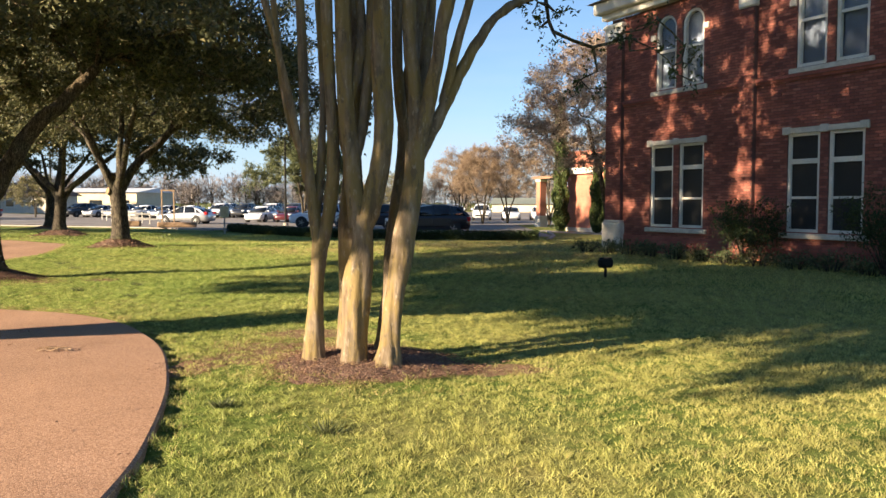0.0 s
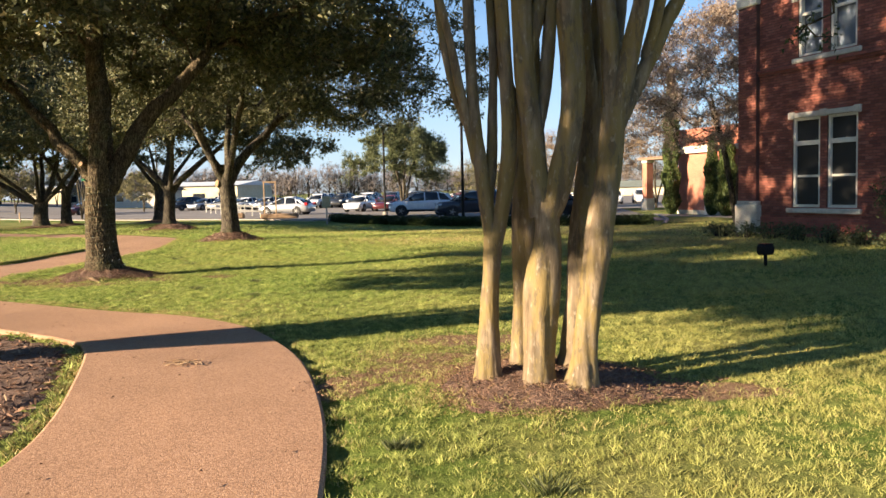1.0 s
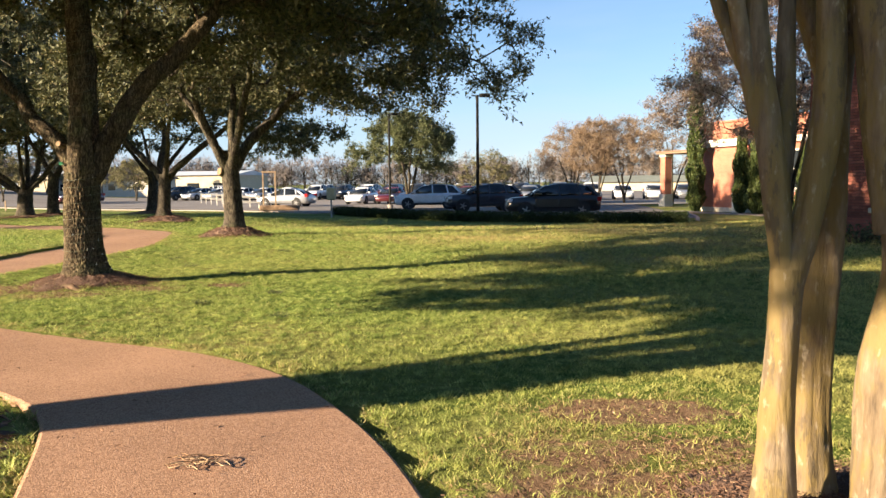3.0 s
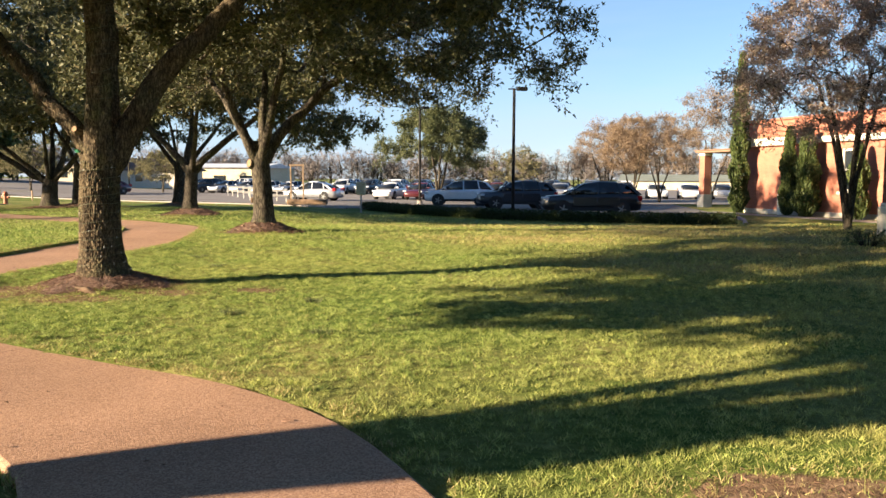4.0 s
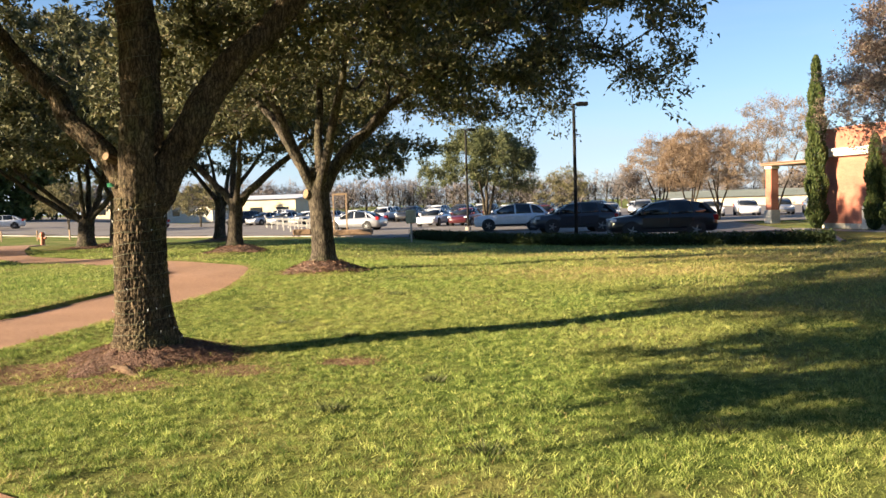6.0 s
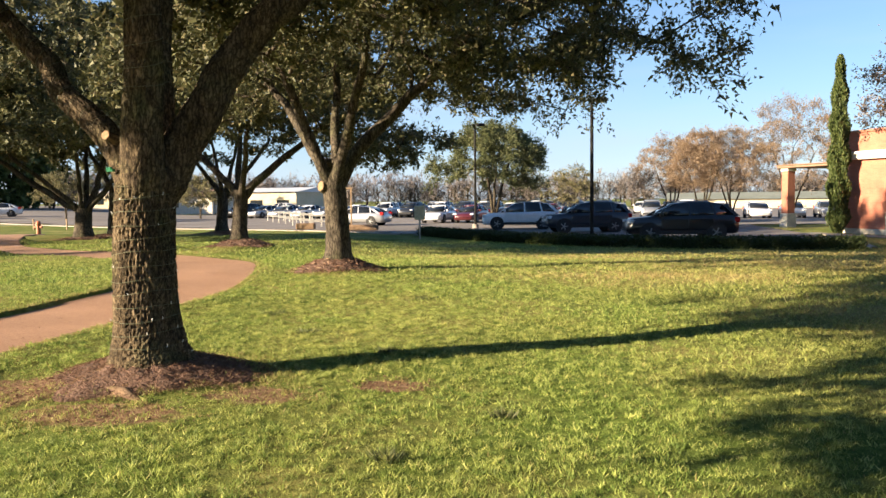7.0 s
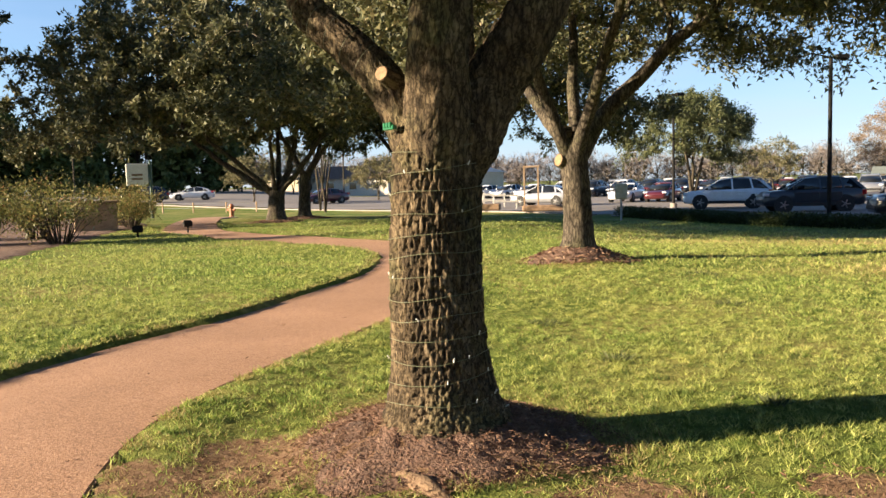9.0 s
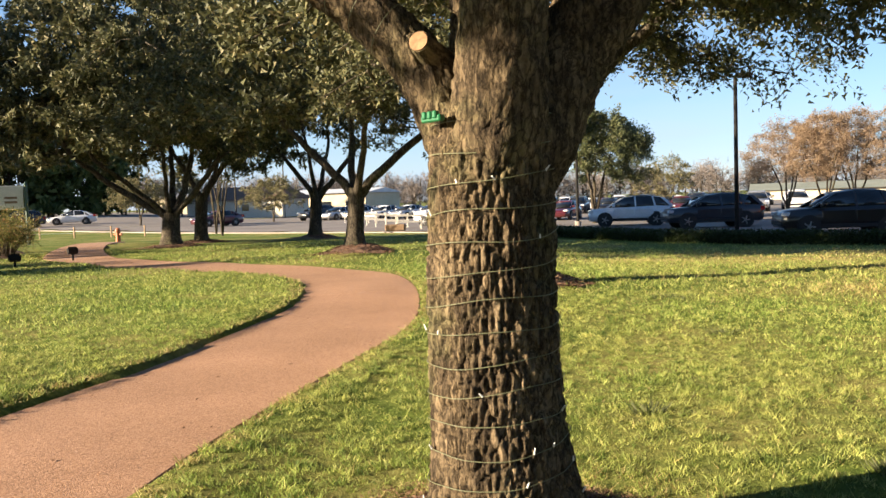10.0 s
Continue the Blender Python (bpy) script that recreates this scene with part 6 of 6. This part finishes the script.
far_bed()
for k, (x, y, r, h) in enumerate(((-24.9, 28.6, 1.3, 2.4), (-26.8, 27.6, 1.3, 2.3), (-27.6, 30.4, 1.1, 2.2), (-29.6, 36.6, 1.1, 1.9), (-31.2, 38.0, 1.2, 2.0), (-30.2, 29.0, 1.3, 2.5))):
    shrub(x, y, r, h, SHRUBLEAF, 200 + k, "loose straggling shrub with bronze-green leaves", 4200, 0.08, "shrubs in the far bed", 14)


def planter():
    ob = thing("brick_planter", pose(-29.4, 34.6, 0.02, 0, 0, 40), "low weathered brown brick planter in the bed", "planter")
    part("wall", boxed(-0.7, 0.7, -0.4, 0.4, -0.1, 1.05, 0.03), TIMBER, ob)
    part("coping", boxed(-0.76, 0.76, -0.46, 0.46, 1.05, 1.15, 0.02), DIRT, ob)


planter()


def notice_sign():
    z = float(lie(-42.8, 52))
    ob = thing("notice_sign", pose(-42.8, 52, z, 0, 0, 42), "cream notice sign hung on a dark green post", "sign")
    part("post", rod(bmesh.new(), (0.8, 0, -0.2), (0.8, 0, 3.4), 0.09, 0.08, 12), GREENPOST, ob)
    part("finial", rod(bmesh.new(), (0.8, 0, 3.4), (0.8, 0, 3.55), 0.12, 0.02, 12), GREENPOST, ob)
    panel = part("panel", boxed(-0.62, 0.66, -0.04, 0.04, 2.0, 3.35, 0.03), SIGNFACE, ob)
    for z0 in (2.6, 2.35):
        part("text_bar", boxed(-0.3, 0.34, -0.052, -0.041, z0, z0 + 0.13), DIRT, panel)
    part("bracket", boxed(0.66, 0.74, -0.03, 0.03, 2.9, 3.0), GREENPOST, ob)


notice_sign()


def uplight(x, y, s, turn):
    ob = thing("lawn_floodlight", pose(x, y, float(height(x, y)), 0, 0, turn), "small dark floodlight on a short stake in the lawn", "floodlight", "lawn floodlights")
    part("stake", rod(bmesh.new(), (0, 0, -0.1), (0, 0, 0.26 * s), 0.035 * s, n=10), METAL, ob)
    head = part("housing", boxed(-0.17 * s, 0.17 * s, -0.12 * s, 0.12 * s, 0.24 * s, 0.46 * s, 0.05 * s), METAL, ob)
    part("lens", boxed(-0.13 * s, 0.13 * s, -0.1 * s, 0.1 * s, 0.462 * s, 0.475 * s, 0.005), CARGLASS, head)


uplight(3.22, 16.25, 0.85, 30)
uplight(-25.4, 34.6, 0.95, 40)
uplight(-24.9, 31.6, 0.95, 40)


def hydrant():
    x, y = -38.5, 55.5
    ob = thing("fire_hydrant", pose(x, y, float(lie(x, y))), "rust-orange fire hydrant in the grass", "hydrant")
    bm = rod(bmesh.new(), (0, 0, -0.1), (0, 0, 0.6), 0.15, 0.13, 16)
    part("barrel", bm, HYDRANTPAINT, ob)
    part("flange", rod(bmesh.new(), (0, 0, 0.6), (0, 0, 0.66), 0.2, n=16), HYDRANTPAINT, ob)
    bm = bmesh.new()
    bmesh.ops.create_uvsphere(bm, u_segments=16, v_segments=8, radius=0.16, matrix=Matrix.Translation((0, 0, 0.68)))
    part("bonnet", bm, HYDRANTPAINT, ob)
    for a in (-1, 1):
        part("outlet", rod(bmesh.new(), (a * 0.1, 0, 0.45), (a * 0.26, 0, 0.45), 0.08, n=12), HYDRANTPAINT, ob)


hydrant()


def post_fence():
    ob = thing("post_fence", pose(0, 0, 0), "low fence of weathered timber posts and thin rails", "fence")
    spots = [(-52.5, 62.5), (-50.0, 62.8), (-47.3, 63.0), (-44.6, 63.4), (-42.2, 63.8)]
    tops = []
    for x, y in spots:
        z = float(lie(x, y))
        part("post", boxed(x - 0.045, x + 0.045, y - 0.045, y + 0.045, z - 0.1, z + 0.8, 0.012), TIMBER, ob)
        tops.append((x, y, z))
    for a, b in zip(tops, tops[1:]):
        for h in (0.35, 0.7):
            part("rail", rod(bmesh.new(), (a[0], a[1], a[2] + h), (b[0], b[1], b[2] + h), 0.012, n=6), STEEL, ob)


post_fence()


def meter_box():
    x, y = -12.9, 48.6
    ob = thing("pay_box", pose(x, y, float(lie(x, y)), 0, 0, -25), "beige box sign on a short grey post", "box sign")
    part("post", rod(bmesh.new(), (0, 0, -0.2), (0, 0, 1.0), 0.05, n=10), STEEL, ob)
    part("panel", boxed(-0.32, 0.32, -0.07, 0.07, 0.95, 1.65, 0.06), BEIGE, ob)


meter_box()


def barrier():
    ob = thing("timber_frame", pose(-20.2, 60.5, -0.2, 0, 0, 15), "yellowish timber frame standing at the car park edge", "frame")
    for x in (-0.42, 0.42):
        part("upright", boxed(x - 0.05, x + 0.05, -0.05, 0.05, -0.1, 2.5, 0.01), TIMBER, ob)
    part("crossbar", boxed(-0.5, 0.5, -0.045, 0.045, 2.5, 2.62, 0.01), TIMBER, ob)
    ob = thing("stone_block", pose(-18.6, 57.6, -0.15, 0, 0, 10), "low sandy stone block at the car park edge", "block")
    part("block", boxed(-1.3, 1.3, -0.35, 0.35, -0.1, 0.25, 0.06), DIRT, ob)
    ob = thing("stone_block", pose(-22.6, 59.8, -0.15, 0, 0, 10), "low sandy stone block at the car park edge", "block")
    part("block", boxed(-0.6, 0.6, -0.35, 0.35, -0.1, 0.3, 0.06), DIRT, ob)


barrier()


def lot_rails():
    """Cream rails that edge the bays beyond the near kerb."""
    for k in range(7):
        x, y = -22.8 - k * 1.9, 63.6 + k * 3.5
        ob = thing("rail", pose(x, y, float(lie(x, y)) + 0.03, 0, 0, 22), "cream painted timber rail at the end of parking bays", "rail", "rails in the car park")
        for s in (-0.75, 0.75):
            part("post", boxed(s - 0.045, s + 0.045, -0.045, 0.045, -0.15, 1.02, 0.012), CREAM, ob)
        for z in (0.45, 0.85):
            part("bar", boxed(-0.85, 0.85, -0.085, -0.047, z, z + 0.09, 0.01), CREAM, ob)


lot_rails()


def house(x, y, turn, length, label):
    z = float(lie(x, y)) - 0.1
    ob = thing("house", pose(x, y, z, 0, 0, turn), label, "house", "houses across the street")
    part("wall", boxed(-length / 2, length / 2, 0, 8, 0, 2.6), LIMESTONE, ob)
    bm = bmesh.new()
    a, b = -length / 2 - 0.6, length / 2 + 0.6
    v = [bm.verts.new(q) for q in ((a, -0.7, 2.6), (b, -0.7, 2.6), (b, 8.7, 2.6), (a, 8.7, 2.6), (a + 2, 4, 4.6), (b - 2, 4, 4.6))]
    for q in ((0, 1, 5, 4), (2, 3, 4, 5), (1, 2, 5), (3, 0, 4), (3, 2, 1, 0)):
        bm.faces.new([v[i] for i in q])
    part("roof", bm, MULCH, ob, "brown shingle roof")
    for k in range(4):
        cx = -length / 2 + (k + 0.5) * length / 4
        w = part("window", boxed(cx - 0.7, cx + 0.7, -0.05, 0.05, 0.9, 2.1), CREAM, ob)
        part("pane", boxed(cx - 0.6, cx + 0.6, -0.07, -0.052, 1.0, 2.0), GLASS, w)


house(-66, 122, -5, 16, "low house with pale walls and a brown roof")
house(-106, 84, 50, 18, "low house with a brown shingle roof")


def utility_pole(x, y, high):
    ob = thing("utility_pole", pose(x, y, float(lie(x, y)), 0, 0, 20), "tall wooden utility pole with a crossarm", "utility pole", "utility poles")
    part("pole", rod(bmesh.new(), (0, 0, -0.3), (0, 0, high), 0.11, 0.08, 10), FARBARK, ob)
    part("crossarm", boxed(-1.1, 1.1, -0.06, 0.06, high - 0.9, high - 0.75, 0.01), FARBARK, ob)


for x, y, h in ((-63, 117, 9.5), (-58, 122, 9.5), (-88, 92, 9)):
    utility_pole(x, y, h)


def far_wood(name, spots, mat, seed, label, per, leaf, thin, high, wide, skirt=0.28):
    """Far trees as one sheet of stems and foliage with a ragged skyline."""
    rng = np.random.default_rng(seed)
    tubes, tips, sizes = [], [], []
    for x, y in spots:
        z, h = float(lie(x, y)), high * rng.uniform(0.75, 1.2)
        tubes.append(tube([(x, y, z - 0.3), (x + rng.normal() * 0.2, y, z + h * 0.5), (x + rng.normal() * 0.4, y, z + h * 0.95)], (0.16, 0.11, 0.03), 5))
        for k in range(16):
            a, q, u = rng.uniform(0, 6.28), math.sqrt(rng.random()), rng.uniform(skirt, 1)
            r = wide * (1 - 0.55 * u) * q * 1.2
            t = np.array((x + math.cos(a) * r, y + math.sin(a) * r, z + h * u))
            tubes.append(tube([(x, y, z + h * u * 0.55), (t + (x, y, z + h * u * 0.7)) / 2, t], (0.05, 0.035, 0.012), 4))
            tips.append(t)
            sizes.append(wide * rng.uniform(0.35, 0.6))
    wood = tagged(array_mesh(name, *leaf_cloud(rng, tips, sizes, per, leaf, thin, 0.9, -0.6), mat), label, "trees", kind="stuff")
    tagged(array_mesh("branchwork", *gather(tubes), FARBARK, wood, True), kind="stuff")


def strung(points, step, jitter, seed):
    rng = np.random.default_rng(seed)
    return [tuple(q + rng.normal(size=2) * jitter) for q in smooth_line(points, step)]


far_wood("bare_woods", strung([(-105, 150), (-70, 178), (-40, 188), (-5, 190), (35, 185), (80, 175)], 1.0, 3.5, 7), HAZETWIG, 301, "far line of bare grey-brown winter trees", 26, 0.9, 0.12, 6.4, 3.4)
far_wood("dark_woods", strung([(-118, 84), (-104, 97), (-92, 107), (-80, 116)], 1.9, 2.0, 9), CYPRESSLEAF, 302, "far stand of dark evergreen trees", 120, 0.9, 0.55, 9.5, 4.4, 0.04)


# ---- on and round the nearest oak ----
TRUNK = Vector((-8.78, 15.85, 0.12))


def string_lights():
    root = thing("string_lights", pose(*TRUNK), "string of fairy lights wound round the oak trunk on olive wire", "string lights")
    rng = np.random.default_rng(77)
    n, pts = 2200, []
    z0, z1 = 0.10, 1.72
    turns = 14
    for i in range(n):
        u = i / (n - 1)
        a = 2 * math.pi * turns * u
        z = z0 + (z1 - z0) * u + 0.008 * math.sin(a * 1.7) + 0.006 * math.sin(a * 3.1 + 1)
        r = 0.265 * (1 + 0.5 * math.exp(-max(z, 0) * 5.5) - 0.07 * z / 1.75) + 0.015 + 0.003 * math.sin(a * 9)
        cx, cy = 0.04 * math.sin(z * 1.7 + 3), 0.04 * math.cos(z * 1.3 + 3)
        pts.append((cx + math.cos(a) * r, cy + math.sin(a) * r, z))
    pts = np.array(pts)
    array_mesh("wire", *tube(pts, np.full(n, 0.0019), 5), WIRE, root, True)
    for k in range(34):
        q = pts[int(rng.uniform(0, n - 1))]
        out = Vector((q[0], q[1], 0)).normalized()
        a = Vector(q)
        b = a + out * 0.008 + Vector((rng.normal() * 0.008, rng.normal() * 0.008, rng.uniform(0.012, 0.026)))
        part("bulb", rod(bmesh.new(), a, b, 0.0042, 0.003, 6), BULB, root)
    a = Vector((-0.21, -0.22, 1.70))
    bm = boxed(-0.055, 0.055, -0.016, 0.016, -0.012, 0.014, 0.005)
    for x in (-0.03, 0.0, 0.03):
        box(bm, x - 0.011, x + 0.011, -0.024, -0.0, 0.0, 0.028, 0.004)
    ob = part("plug", bm, GREENPLASTIC, root, "bright green plastic plug block")
    ob.matrix_local = Matrix.Translation(a) @ pose(0, 0, 0, 0, 0, -35)
    for line, rad in (NEAR_LIMBS[0], NEAR_LIMBS[3], NEAR_LIMBS[1]):
        d = np.gradient(line, axis=0)
        d /= np.linalg.norm(d, axis=1)[:, None]
        u = np.cross(d, (0.3, 0.2, 0.9))
        u /= np.linalg.norm(u, axis=1)[:, None]
        w = np.cross(d, u)
        i0, i1, m = int(len(line) * 0.28), int(len(line) * 0.8), 500
        at = np.linspace(i0, i1, m)
        a = np.linspace(0, 2 * math.pi * 11, m)
        pick = lambda q: np.stack([np.interp(at, np.arange(len(line)), q[:, c]) for c in range(3)], -1)
        r = np.interp(at, np.arange(len(line)), rad) + 0.006
        ring = pick(line) + (pick(u) * np.cos(a)[:, None] + pick(w) * np.sin(a)[:, None]) * r[:, None]
        array_mesh("wire", *tube(ring, np.full(m, 0.002), 5), WIRE, root, True)


string_lights()


def pruning_cut(place, way, r, parent_label):
    """The sawn end of a removed branch: a collar of bark and a pale face."""
    m = Matrix.Translation(place) @ Vector(way).to_track_quat("Z", "Y").to_matrix().to_4x4()
    ob = thing("branch_stub", m, parent_label, "branch stub", "pruned stubs")
    part("collar", rod(bmesh.new(), (0, 0, -0.22), (0, 0, 0), r * 1.7, r * 1.12, 18), BARK, ob)
    bm = rod(bmesh.new(), (0, 0, 0.0), (0, 0, 0.006), r, r * 0.98, 20)
    part("sawn_face", bm, CUT, ob, "pale freshly sawn wood")


pruning_cut((-9.04, 15.65, 2.12), (-0.15, -0.9, 0.25), 0.039, "sawn branch stub on the oak trunk")
pruning_cut((-10.32, 25.38, 1.85), (-0.6, -0.75, 0.2), 0.10, "sawn branch stub on the oak trunk")
pruning_cut((-10.36, 25.45, 2.3), (-0.85, -0.45, 0.2), 0.10, "sawn branch stub on the oak trunk")


def root_flare(x, y, turn, ln, r):
    """A surface root that breaks through the mulch."""
    a = radians(turn)
    pts = [(x + math.cos(a) * ln * s, y + math.sin(a) * ln * s, float(height(x + math.cos(a) * ln * s, y + math.sin(a) * ln * s)) - 0.02 - 0.05 * abs(2 * s - 1)) for s in np.linspace(0, 1, 9)]
    tagged(array_mesh("tree_root", *tube(pts, r * (1 - 0.5 * np.abs(np.linspace(-1, 1, 9))), 10), DIRT, smooth=True), "pale worn surface root in the mulch", "root", "surface roots")


root_flare(-8.95, 15.24, -25, 0.75, 0.068)
root_flare(-9.75, 15.3, 15, 0.6, 0.04)
root_flare(-8.35, 14.75, 160, 0.4, 0.04)


# ---- litter on the path ----
def litter():
    rng = np.random.default_rng(12)
    sprig = thing("fallen_sprig", pose(-3.85, 8.05, 0.034), "small heap of dry brown twigs on the path", "twigs")
    for k in range(14):
        a, b = rng.uniform(0, 6.28), rng.uniform(0, 6.28)
        c = rng.normal(size=2) * (0.1, 0.045)
        pts = [(c[0] + math.cos(a) * s * 0.11, c[1] + math.sin(a) * s * 0.06 + 0.03 * math.cos(3 * s + b), 0.012 + 0.02 * abs(math.sin(2 * s + b))) for s in np.linspace(-1, 1, 9)]
        array_mesh("twig", *tube(pts, np.full(9, 0.0026), 5), TIMBER if k % 3 else CUT, sprig, True)
    n = 420
    t = rng.integers(10, len(PATH_RIGHT) - 60, n)
    q = PATH_RIGHT[t]
    near = np.array([PATH_LEFT[np.argmin(np.hypot(*(PATH_LEFT - p).T))] for p in q])
    s = rng.beta(0.6, 0.6, n)[:, None] * 0.94 + 0.03
    p = q * (1 - s) + near * s
    c = np.column_stack([p, lie(p[:, 0], p[:, 1]) + 0.044])
    v, f = leaf_cloud(rng, c, np.full(n, 0.001), 1, 0.045, 0.022)
    v[:, 2] = np.repeat(c[:, 2], 3) + (v[:, 2] - np.repeat(c[:, 2], 3)) * 0.3
    tagged(array_mesh("fallen_leaves", v, f, CHIP), "dry fallen leaves strewn on the path", "leaves", kind="stuff")


litter()
